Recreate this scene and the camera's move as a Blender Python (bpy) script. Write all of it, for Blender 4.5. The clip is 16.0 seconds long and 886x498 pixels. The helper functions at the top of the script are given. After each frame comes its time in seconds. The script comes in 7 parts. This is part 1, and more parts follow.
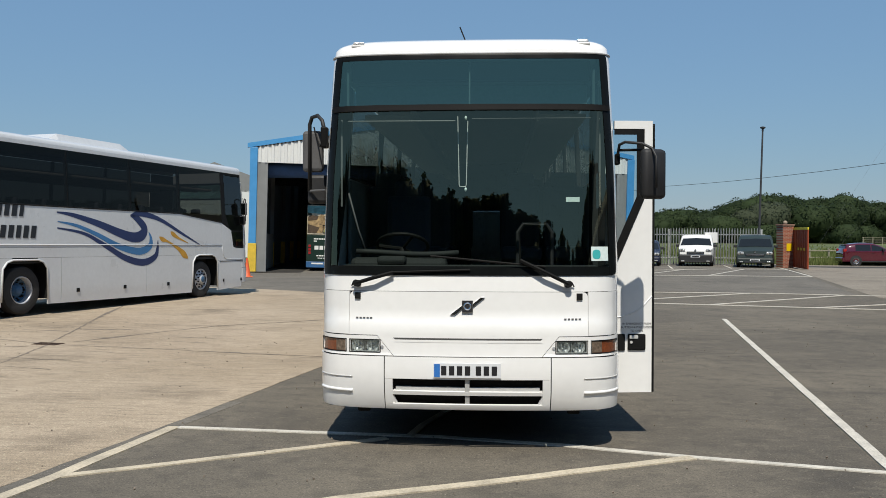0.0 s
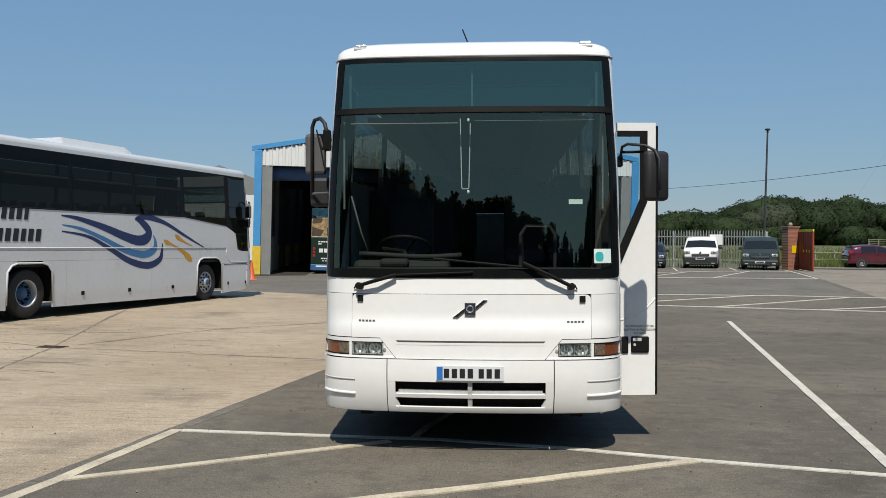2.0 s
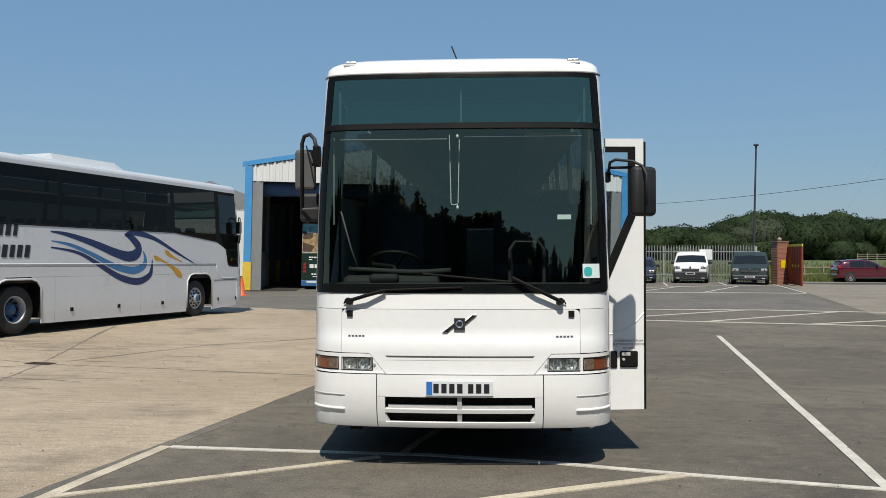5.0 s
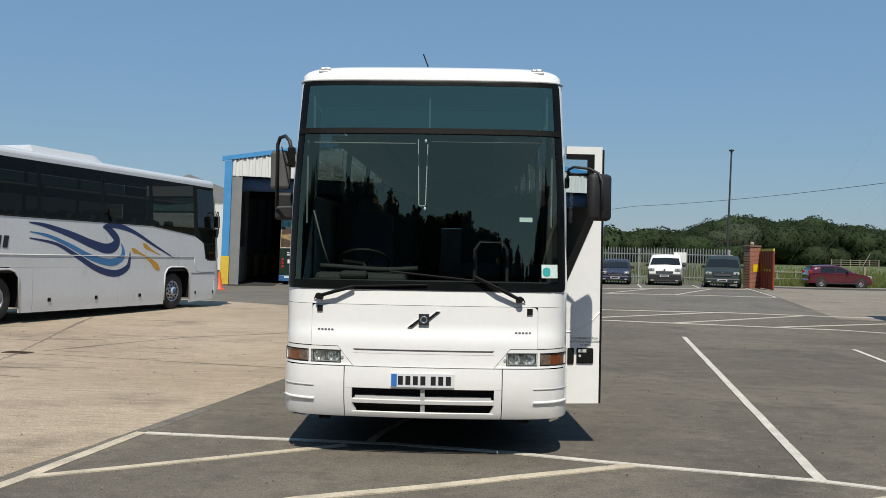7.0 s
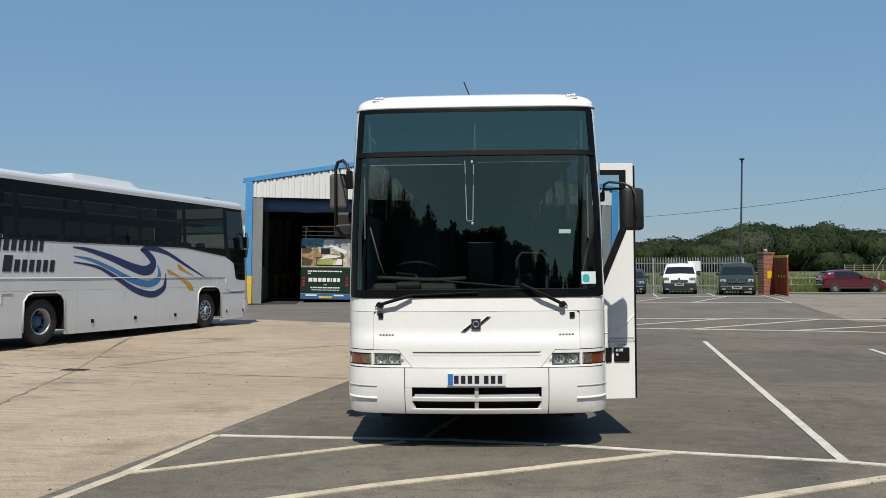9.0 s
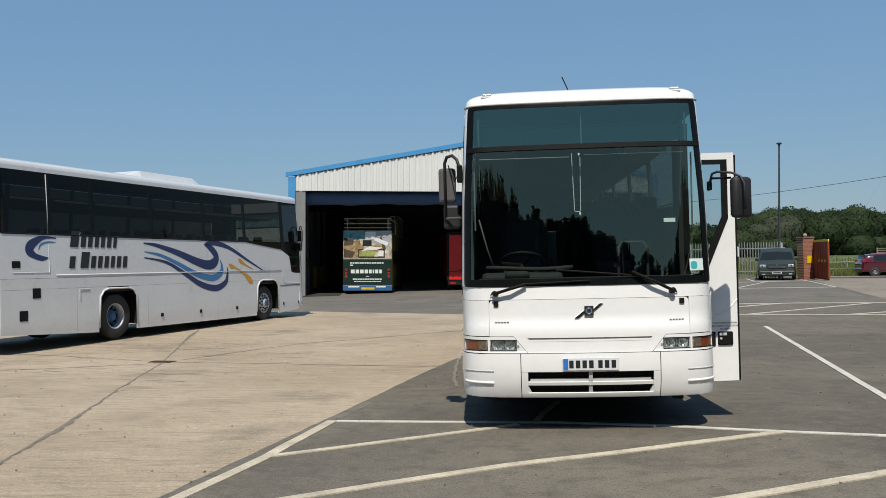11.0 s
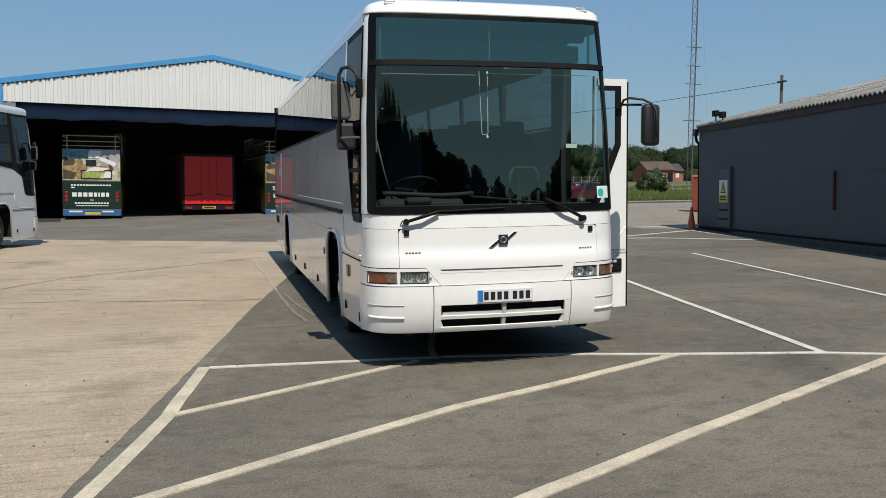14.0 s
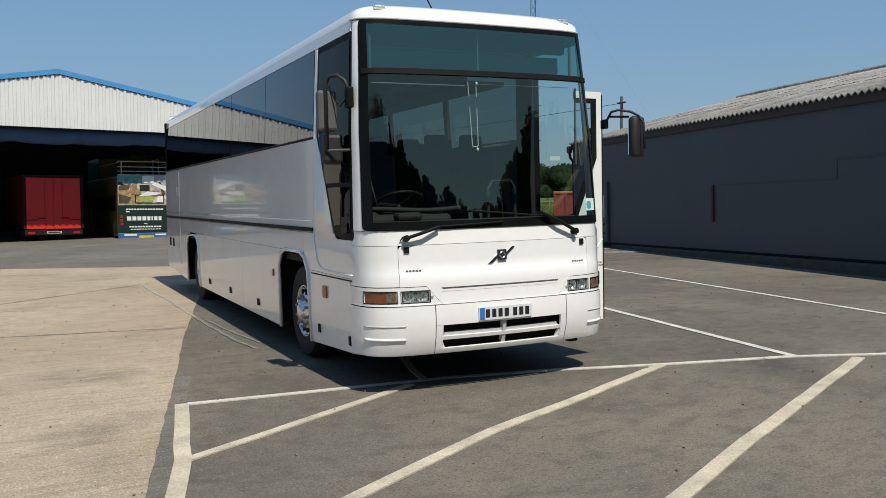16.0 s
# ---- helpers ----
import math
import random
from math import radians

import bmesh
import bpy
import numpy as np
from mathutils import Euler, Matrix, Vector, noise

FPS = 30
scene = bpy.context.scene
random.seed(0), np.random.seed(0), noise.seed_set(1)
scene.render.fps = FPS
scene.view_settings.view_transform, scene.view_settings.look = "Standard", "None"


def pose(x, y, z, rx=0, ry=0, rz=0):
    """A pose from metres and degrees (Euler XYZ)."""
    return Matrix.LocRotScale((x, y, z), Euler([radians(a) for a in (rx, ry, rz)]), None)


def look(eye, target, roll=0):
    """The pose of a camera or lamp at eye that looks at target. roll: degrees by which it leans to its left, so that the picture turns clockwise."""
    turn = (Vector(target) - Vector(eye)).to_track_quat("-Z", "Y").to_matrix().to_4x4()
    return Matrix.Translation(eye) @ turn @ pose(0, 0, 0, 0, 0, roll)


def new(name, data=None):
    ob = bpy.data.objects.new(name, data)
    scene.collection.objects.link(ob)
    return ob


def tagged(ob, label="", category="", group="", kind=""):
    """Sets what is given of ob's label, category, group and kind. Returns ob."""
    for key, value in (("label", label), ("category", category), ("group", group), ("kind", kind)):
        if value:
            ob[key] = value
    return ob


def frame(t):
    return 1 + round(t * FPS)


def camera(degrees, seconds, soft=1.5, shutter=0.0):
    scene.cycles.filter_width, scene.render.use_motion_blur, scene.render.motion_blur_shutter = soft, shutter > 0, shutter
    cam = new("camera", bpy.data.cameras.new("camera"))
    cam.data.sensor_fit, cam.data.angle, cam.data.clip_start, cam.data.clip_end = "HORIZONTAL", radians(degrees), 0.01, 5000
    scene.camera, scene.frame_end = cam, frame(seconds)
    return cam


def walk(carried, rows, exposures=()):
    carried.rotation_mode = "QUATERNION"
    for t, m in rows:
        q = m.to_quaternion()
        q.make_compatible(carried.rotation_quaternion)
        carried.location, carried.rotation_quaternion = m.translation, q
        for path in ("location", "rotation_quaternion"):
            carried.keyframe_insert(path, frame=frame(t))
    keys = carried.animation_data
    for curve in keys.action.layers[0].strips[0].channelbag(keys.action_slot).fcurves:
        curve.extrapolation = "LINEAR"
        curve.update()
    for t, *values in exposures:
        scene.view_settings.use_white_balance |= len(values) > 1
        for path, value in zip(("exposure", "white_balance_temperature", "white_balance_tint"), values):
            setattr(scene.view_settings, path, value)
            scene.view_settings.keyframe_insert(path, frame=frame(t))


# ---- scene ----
cam = camera(54.0, 16.0, soft=0.65)
PATH = [
    (0, (0.249, -6.914, 1.753), (0.121, -4.919, 1.722), 0.1),
    (0.5, (0.283, -6.909, 1.749), (0.174, -4.912, 1.722), 0.2),
    (1, (0.302, -6.915, 1.748), (0.2, -4.917, 1.735), 0.2),
    (1.5, (0.27, -6.907, 1.751), (0.14, -4.912, 1.723), 0.1),
    (2, (0.266, -6.903, 1.752), (0.127, -4.908, 1.727), 0.0),
    (2.5, (0.274, -6.927, 1.748), (0.14, -4.931, 1.739), -0.1),
    (3, (0.28, -6.909, 1.752), (0.152, -4.913, 1.745), -0.1),
    (5.5, (0.281, -6.939, 1.75), (0.163, -4.942, 1.777), -0.1),
    (6, (0.114, -6.973, 1.743), (-0.066, -4.982, 1.811), 0.0),
    (6.5, (0.186, -7.094, 1.741), (0.061, -5.099, 1.7), 0.6),
    (7, (0.415, -7.302, 1.763), (0.343, -5.303, 1.769), 1.0),
    (7.5, (0.268, -7.669, 1.716), (0.059, -5.68, 1.698), -0.0),
    (8, (0.161, -7.92, 1.707), (0.041, -5.924, 1.749), 0.3),
    (10.5, (-0.288, -8.262, 1.735), (-0.399, -6.265, 1.766), -1.3),
    (11, (-0.761, -8.452, 1.733), (-0.911, -6.458, 1.753), -1.4),
    (11.5, (-1.049, -8.326, 1.743), (-1.049, -6.326, 1.748), -0.9),
    (12, (-1.214, -8.035, 1.759), (-1.115, -6.043, 1.607), -0.9),
    (12.5, (-1.588, -8.011, 1.756), (-1.395, -6.03, 1.559), -0.3),
    (13, (-1.901, -7.944, 1.765), (-1.638, -5.972, 1.558), -0.3),
    (13.5, (-2.206, -7.738, 1.787), (-1.849, -5.775, 1.645), -0.8),
    (14, (-2.577, -7.543, 1.766), (-2.068, -5.616, 1.601), -0.6),
    (14.5, (-2.899, -7.359, 1.787), (-2.278, -5.462, 1.654), -0.9),
    (15, (-3.158, -7.11, 1.767), (-2.476, -5.237, 1.608), -1.9),
    (15.5, (-3.589, -6.897, 1.752), (-2.776, -5.077, 1.592), -1.3),
    (16, (-3.799, -6.734, 1.736), (-2.942, -4.931, 1.61), -1.3),
]
walk(cam, [(t, look(eye, target, roll)) for t, eye, target, roll in PATH])

# ---------------------------------------------------------------- light
world = bpy.data.worlds.new("World")
scene.world = world
world.use_nodes = True
SUN_ELEV, SUN_DRIFT = radians(57), 0.06          # shadows fall away from the camera and slightly to -x
wn = world.node_tree.nodes
sky = wn.new("ShaderNodeTexSky")
sky.sky_type, sky.sun_disc, sky.sun_elevation = "NISHITA", False, SUN_ELEV
sky.sun_rotation = math.pi - math.atan(SUN_DRIFT)
sky.air_density, sky.dust_density, sky.ozone_density = 1.6, 0.02, 2.6
wn["Background"].inputs[1].default_value = 0.066
haze = wn.new("ShaderNodeVectorMath")                        # a deeper blue than clear air alone
haze.operation, haze.inputs[1].default_value = "MULTIPLY", (0.80, 0.97, 1.17)
world.node_tree.links.new(sky.outputs[0], haze.inputs[0])
even = wn.new("ShaderNodeMix")                               # thin even summer haze over the clear sky
even.data_type, even.inputs[0].default_value, even.inputs[7].default_value = "RGBA", 0.55, (3.05, 5.55, 9.1, 1)
world.node_tree.links.new(haze.outputs[0], even.inputs[6])
world.node_tree.links.new(even.outputs[2], wn["Background"].inputs[0])
sun = new("sun", bpy.data.lights.new("sun", "SUN"))
sun.data.energy, sun.data.angle, sun.data.color = 4.9, radians(0.53), (1.0, 0.94, 0.83)
sun.matrix_world = look((0, 0, 30), (-SUN_DRIFT * 10, 10, 30 - 10 * math.tan(SUN_ELEV)))
scene.view_settings.exposure = 0.0


# ---------------------------------------------------------------- materials
def mat(name, colour, rough=0.5, metal=0.0, vary=0.12, scale=3.0, fine=40.0, bump=0.0, bump_scale=None, spec=0.5, coat=0.0, per_object=0.0):
    """A painted or mineral surface with variation at two scales and a fine relief."""
    m = bpy.data.materials.new(name)
    m.use_nodes = True
    nt = m.node_tree
    b = nt.nodes["Principled BSDF"]
    tc = nt.nodes.new("ShaderNodeTexCoord")
    big, small = nt.nodes.new("ShaderNodeTexNoise"), nt.nodes.new("ShaderNodeTexNoise")
    big.inputs["Scale"].default_value, big.inputs["Detail"].default_value = scale, 5
    small.inputs["Scale"].default_value, small.inputs["Detail"].default_value = fine, 4
    for n in (big, small):
        nt.links.new(tc.outputs["Object"], n.inputs["Vector"])
    add = nt.nodes.new("ShaderNodeMath")
    add.operation = "ADD"
    nt.links.new(big.outputs["Fac"], add.inputs[0])
    nt.links.new(small.outputs["Fac"], add.inputs[1])
    last = add.outputs[0]
    if per_object:
        info, mul, add2 = nt.nodes.new("ShaderNodeObjectInfo"), nt.nodes.new("ShaderNodeMath"), nt.nodes.new("ShaderNodeMath")
        mul.operation, mul.inputs[1].default_value, add2.operation = "MULTIPLY_ADD", per_object, "ADD"
        mul.inputs[2].default_value = -per_object / 2
        nt.links.new(info.outputs["Random"], mul.inputs[0])
        nt.links.new(last, add2.inputs[0])
        nt.links.new(mul.outputs[0], add2.inputs[1])
        last = add2.outputs[0]
    ramp = nt.nodes.new("ShaderNodeMapRange")
    ramp.inputs["From Min"].default_value, ramp.inputs["From Max"].default_value = 0.65, 1.35
    ramp.inputs["To Min"].default_value, ramp.inputs["To Max"].default_value = 1 - vary, 1 + vary
    nt.links.new(last, ramp.inputs["Value"])
    mix = nt.nodes.new("ShaderNodeVectorMath")
    mix.operation = "SCALE"
    mix.inputs[0].default_value = colour
    nt.links.new(ramp.outputs[0], mix.inputs["Scale"])
    nt.links.new(mix.outputs[0], b.inputs["Base Color"])
    rr = nt.nodes.new("ShaderNodeMapRange")
    rr.inputs["From Min"].default_value, rr.inputs["From Max"].default_value = 0.3, 0.7
    rr.inputs["To Min"].default_value, rr.inputs["To Max"].default_value = max(0.0, rough * 0.85), min(1.0, rough * 1.15)
    nt.links.new(big.outputs["Fac"], rr.inputs["Value"])
    nt.links.new(rr.outputs[0], b.inputs["Roughness"])
    b.inputs["Metallic"].default_value = metal
    b.inputs["Specular IOR Level"].default_value = spec
    b.inputs["Coat Weight"].default_value = coat
    b.inputs["Coat Roughness"].default_value = 0.035
    if bump:
        bp = nt.nodes.new("ShaderNodeBump")
        bp.inputs["Strength"].default_value, bp.inputs["Distance"].default_value = bump, 0.01
        src = small
        if bump_scale:
            src = nt.nodes.new("ShaderNodeTexNoise")
            src.inputs["Scale"].default_value, src.inputs["Detail"].default_value = bump_scale, 6
            nt.links.new(tc.outputs["Object"], src.inputs["Vector"])
        nt.links.new(src.outputs["Fac"], bp.inputs["Height"])
        nt.links.new(bp.outputs[0], b.inputs["Normal"])
    return m


def glass_mat(name, tint, gloss=0.0, rough=0.0, sheen=(1, 1, 1)):
    """A tinted pane: clear with a colour, with a mirror's gloss that grows at a slant."""
    m = bpy.data.materials.new(name)
    m.use_nodes = True
    nt = m.node_tree
    nt.nodes.remove(nt.nodes["Principled BSDF"])
    out = nt.nodes["Material Output"]
    clear, shine, mixer, fr = (nt.nodes.new("ShaderNode" + k) for k in ("BsdfTransparent", "BsdfGlossy", "MixShader", "LayerWeight"))
    clear.inputs[0].default_value = (*tint, 1)
    shine.inputs["Roughness"].default_value = rough
    shine.inputs["Color"].default_value = (*sheen, 1)
    fr.inputs["Blend"].default_value = 0.5
    power, add = nt.nodes.new("ShaderNodeMath"), nt.nodes.new("ShaderNodeMath")      # Schlick's law, alike from both sides
    power.operation, power.inputs[1].default_value = "POWER", 5.0
    nt.links.new(fr.outputs["Facing"], power.inputs[0])
    add.operation, add.inputs[1].default_value, add.inputs[2].default_value, add.use_clamp = "MULTIPLY_ADD", 0.95 - gloss, 0.042 + gloss, True
    nt.links.new(power.outputs[0], add.inputs[0])
    nt.links.new(add.outputs[0], mixer.inputs[0])
    nt.links.new(clear.outputs[0], mixer.inputs[1])
    nt.links.new(shine.outputs[0], mixer.inputs[2])
    nt.links.new(mixer.outputs[0], out.inputs["Surface"])
    return m


WHITE = mat("white_coach_paint", (0.82, 0.82, 0.805), 0.22, vary=0.03, scale=1.2, fine=14, coat=0.9)
BLACK = mat("black_rubber", (0.009, 0.009, 0.009), 0.6, vary=0.3, fine=60, spec=0.12)
DARK = mat("dark_underbody", (0.016, 0.016, 0.016), 0.9, vary=0.4, spec=0.1)
GLOSS_BLACK = mat("black_gloss_surround", (0.006, 0.007, 0.007), 0.3, vary=0.2, spec=0.1)
WIND = glass_mat("windscreen_glass", (0.68, 0.80, 0.77), 0.075, sheen=(0.93, 0.90, 0.58))
UPPER = glass_mat("upper_screen_glass", (0.18, 0.36, 0.36), 0.155, sheen=(0.75, 1.0, 0.72))
TINT = glass_mat("tinted_side_glass", (0.15, 0.17, 0.17), 0.025)
TINT_DARK = glass_mat("near_black_side_glass", (0.105, 0.105, 0.10), 0.0, sheen=(0.55, 0.5, 0.45))
CAB_CLEAR = glass_mat("light_cab_glass", (0.52, 0.56, 0.55), 0.01)
CLEAR = glass_mat("door_glass", (0.75, 0.84, 0.86), 0.02)


# ---------------------------------------------------------------- mesh tools
def part(name, bm, material, parent=None, label="", smooth=False):
    me = bpy.data.meshes.new(name)
    bm.normal_update()
    bm.to_mesh(me)
    bm.free()
    if material:
        me.materials.append(material)
    if smooth:
        for p in me.polygons:
            p.use_smooth = True
    ob = new(name, me)
    if parent:
        ob.parent = parent
    if label:
        ob["label"] = label
    return ob


def root(name, label, category, m=None, group="", kind=""):
    ob = new(name)
    ob.empty_display_size = 0.2
    if m is not None:
        ob.matrix_world = m
    return tagged(ob, label, category, group, kind)


def box(bm, x0, x1, y0, y1, z0, z1, bevel=0.0):
    c, s = ((x0 + x1) / 2, (y0 + y1) / 2, (z0 + z1) / 2), (abs(x1 - x0), abs(y1 - y0), abs(z1 - z0))
    made = bmesh.ops.create_cube(bm, size=1.0, matrix=Matrix.Translation(c) @ Matrix.Diagonal((*s, 1)))
    if bevel:
        edges = list({e for v in made["verts"] for e in v.link_edges})
        bmesh.ops.bevel(bm, geom=edges, offset=bevel, segments=2, affect="EDGES", profile=0.5)
    return bm


def boxes(*args, bevel=0.0):
    bm = bmesh.new()
    for a in args:
        box(bm, *a, bevel=bevel)
    return bm


def cyl(bm, p, q, r, r2=None, n=12, caps=True):
    p, q = Vector(p), Vector(q)
    d = q - p
    m = Matrix.Translation((p + q) / 2) @ d.to_track_quat("Z", "Y").to_matrix().to_4x4()
    bmesh.ops.create_cone(bm, cap_ends=caps, segments=n, radius1=r, radius2=r if r2 is None else r2, depth=d.length, matrix=m)
    return bm


def tube(bm, pts, r, n=8):
    """A round bar swept in one piece along a line of points."""
    pts = [Vector(p) for p in pts]
    side, rings = None, []
    closed = (pts[0] - pts[-1]).length < 1e-5
    for k, p in enumerate(pts):
        d0 = (p - pts[k - 1]) if k else (pts[1] - p)
        d1 = (pts[k + 1] - p) if k + 1 < len(pts) else (p - pts[k - 1])
        d = (d0.normalized() + d1.normalized())
        d = d.normalized() if d.length > 1e-6 else d1.normalized()
        if side is None:
            side = d.orthogonal().normalized()
        side = (side - d * side.dot(d)).normalized()
        up = d.cross(side)
        rings.append([bm.verts.new(p + (side * math.cos(2 * math.pi * j / n) + up * math.sin(2 * math.pi * j / n)) * r) for j in range(n)])
    for u, v in zip(rings, rings[1:]):
        for j in range(n):
            bm.faces.new((u[j], u[(j + 1) % n], v[(j + 1) % n], v[j]))
    if not closed:
        bm.faces.new(list(reversed(rings[0])))
        bm.faces.new(rings[-1])
    return bm


def lathe(bm, profile, centre, axis=(1, 0, 0), n=32):
    """A turned form: profile of (along, radius) round an axis."""
    turn = Matrix.Translation(centre) @ Vector(axis).to_track_quat("Z", "Y").to_matrix().to_4x4()
    rings = []
    for along, r in profile:
        rings.append([bm.verts.new(turn @ Vector((r * math.cos(2 * math.pi * k / n), r * math.sin(2 * math.pi * k / n), along))) for k in range(n)])
    for a, b in zip(rings, rings[1:]):
        for k in range(n):
            bm.faces.new((a[k], a[(k + 1) % n], b[(k + 1) % n], b[k]))
    return bm


def sheet(bm, pts, z0, z1):
    """A flat slab from a plan outline (counter-clockwise)."""
    top, low = [bm.verts.new((x, y, z1)) for x, y in pts], [bm.verts.new((x, y, z0)) for x, y in pts]
    bm.faces.new(top)
    for k in range(len(pts)):
        j = (k + 1) % len(pts)
        bm.faces.new((low[k], low[j], top[j], top[k]))
    return bm


def stripe(bm, pts, w, z0, z1):
    """A painted line of width w along a plan polyline."""
    pts = [Vector(p) for p in pts]
    left, right = [], []
    for k, p in enumerate(pts):
        d = (pts[min(k + 1, len(pts) - 1)] - pts[max(k - 1, 0)]).normalized()
        n = Vector((-d.y, d.x)) * w / 2
        left.append(p + n)
        right.append(p - n)
    return sheet(bm, [tuple(p) for p in right] + [tuple(p) for p in reversed(left)], z0, z1)


def interp(x, table):
    if x <= table[0][0]:
        return table[0][1]
    for (a, va), (b, vb) in zip(table, table[1:]):
        if x <= b:
            return va + (vb - va) * (x - a) / (b - a)
    return table[-1][1]


def wobble(pts, amp, step, seed):
    rnd = random.Random(seed)
    out = []
    for (xa, ya), (xb, yb) in zip(pts, pts[1:]):
        n = max(1, int(math.hypot(xb - xa, yb - ya) / step))
        out += [(xa + (xb - xa) * k / n + rnd.uniform(-amp, amp), ya + (yb - ya) * k / n + rnd.uniform(-amp, amp)) for k in range(n)]
    return out + [pts[-1]]


# ---------------------------------------------------------------- ground
def ground_mat(name, base, patchy, stain, streak=(1, 1, 1), speck=0.25, patch_scale=0.35, bump=0.35, grain=180, blotch=0.6):
    """Paving: a base colour, broad paler wear, darker stains, stretched streaks and a speckle of aggregate."""
    m = bpy.data.materials.new(name)
    m.use_nodes = True
    nt = m.node_tree
    b = nt.nodes["Principled BSDF"]
    tc = nt.nodes.new("ShaderNodeTexCoord")

    def noise_at(scale, detail=5, stretch=(1, 1, 1)):
        mp, n = nt.nodes.new("ShaderNodeMapping"), nt.nodes.new("ShaderNodeTexNoise")
        mp.inputs["Scale"].default_value = stretch
        n.inputs["Scale"].default_value, n.inputs["Detail"].default_value = scale, detail
        nt.links.new(tc.outputs["Object"], mp.inputs[0])
        nt.links.new(mp.outputs[0], n.inputs["Vector"])
        return n.outputs["Fac"]

    def ranged(src, a, b2, c=0.0, d=1.0):
        r = nt.nodes.new("ShaderNodeMapRange")
        for k, v in zip(("From Min", "From Max", "To Min", "To Max"), (a, b2, c, d)):
            r.inputs[k].default_value = v
        nt.links.new(src, r.inputs["Value"])
        return r.outputs[0]

    def mixed(fac, one, two):
        x = nt.nodes.new("ShaderNodeMix")
        x.data_type = "RGBA"
        nt.links.new(fac, x.inputs[0])
        for sock, v in ((x.inputs[6], one), (x.inputs[7], two)):
            if isinstance(v, tuple):
                sock.default_value = (*v, 1)
            else:
                nt.links.new(v, sock)
        return x.outputs[2]

    col = mixed(ranged(noise_at(patch_scale, 6), 0.42, 0.66), base, patchy)
    col = mixed(ranged(noise_at(patch_scale * 2.3, 7), 0.54, 0.70, 0.0, 0.85), col, stain)
    col = mixed(ranged(noise_at(1.2, 8, streak), 0.50, 0.66, 0.0, 0.6), col, patchy)
    squeezed = tuple(max(0.4, min(2.8, v)) for v in streak)
    col = mixed(ranged(noise_at(5.0, 8, squeezed), 0.50, 0.66, 0.0, blotch), col, stain)
    col = mixed(ranged(noise_at(9.0, 8, squeezed), 0.53, 0.68, 0.0, blotch), col, patchy)
    col = mixed(ranged(noise_at(26.0, 6, squeezed), 0.52, 0.70, 0.0, blotch), col, stain)
    light = tuple(min(0.62, c * 2.3) for c in base)
    for scale, size, keep, tone in ((5.0, 0.045, 0.6, tuple(c * 0.28 for c in base)), (13.0, 0.09, 0.6, tuple(c * 0.45 for c in base)), (9.0, 0.045, 0.72, light),
                                    (30.0, 0.15, 0.62, light), (58.0, 0.20, 0.55, tuple(c * 1.6 for c in base)), (46.0, 0.19, 0.5, tuple(c * 0.5 for c in base))):
        vo = nt.nodes.new("ShaderNodeTexVoronoi")                # sparse specks of grit, oil and pale stone
        vo.inputs["Scale"].default_value, vo.inputs["Randomness"].default_value = scale, 1.0
        nt.links.new(tc.outputs["Object"], vo.inputs["Vector"])
        pick = nt.nodes.new("ShaderNodeMath")
        pick.operation = "MULTIPLY"
        nt.links.new(ranged(vo.outputs["Distance"], size * 1.25, size * 0.75), pick.inputs[0])
        sep = nt.nodes.new("ShaderNodeSeparateColor")
        nt.links.new(vo.outputs["Color"], sep.inputs[0])
        nt.links.new(ranged(sep.outputs[0], keep, keep + 0.15, 0.0, 0.9), pick.inputs[1])
        col = mixed(pick.outputs[0], col, tone)
    sc = nt.nodes.new("ShaderNodeVectorMath")
    sc.operation = "SCALE"
    nt.links.new(col, sc.inputs[0])
    f1, f2 = noise_at(60, 6), noise_at(grain, 3)
    add = nt.nodes.new("ShaderNodeMath")
    add.operation = "ADD"
    nt.links.new(f1, add.inputs[0])
    nt.links.new(f2, add.inputs[1])
    nt.links.new(ranged(add.outputs[0], 0.75, 1.25, 1 - speck, 1 + speck), sc.inputs["Scale"])
    nt.links.new(sc.outputs[0], b.inputs["Base Color"])
    b.inputs["Roughness"].default_value = 0.92
    b.inputs["Specular IOR Level"].default_value = 0.25
    bp = nt.nodes.new("ShaderNodeBump")
    bp.inputs["Strength"].default_value, bp.inputs["Distance"].default_value = bump, 0.004
    nt.links.new(f2, bp.inputs["Height"])
    nt.links.new(bp.outputs[0], b.inputs["Normal"])
    return m


ASPHALT = ground_mat("worn_asphalt", (0.114, 0.101, 0.082), (0.170, 0.149, 0.117), (0.074, 0.067, 0.057), (0.7, 1, 1), 0.32, 0.22, 0.3, 190, 0.5)
CONCRETE = ground_mat("pale_yard_concrete", (0.330, 0.264, 0.188), (0.415, 0.338, 0.25), (0.205, 0.166, 0.122), (0.5, 3, 1), 0.30, 0.3, 0.4, 150, 0.55)
APRON = ground_mat("grey_apron_tarmac", (0.128, 0.117, 0.100), (0.175, 0.158, 0.132), (0.085, 0.078, 0.067), (0.3, 1.5, 1), 0.3, 0.3)
GRASS = mat("rough_grass", (0.085, 0.102, 0.030), 0.95, vary=0.6, scale=0.09, fine=3, bump=0.6, bump_scale=8)
LINE_CREAM = mat("cream_road_paint", (0.465, 0.405, 0.305), 0.85, vary=0.34, scale=4, fine=60, bump=0.3, bump_scale=150)
LINE_WHITE = mat("white_road_paint", (0.53, 0.50, 0.435), 0.85, vary=0.3, scale=4, fine=60, bump=0.3, bump_scale=150)



def ease(t):
    t = min(max(t, 0.0), 1.0)
    return t * t * (3 - 2 * t)


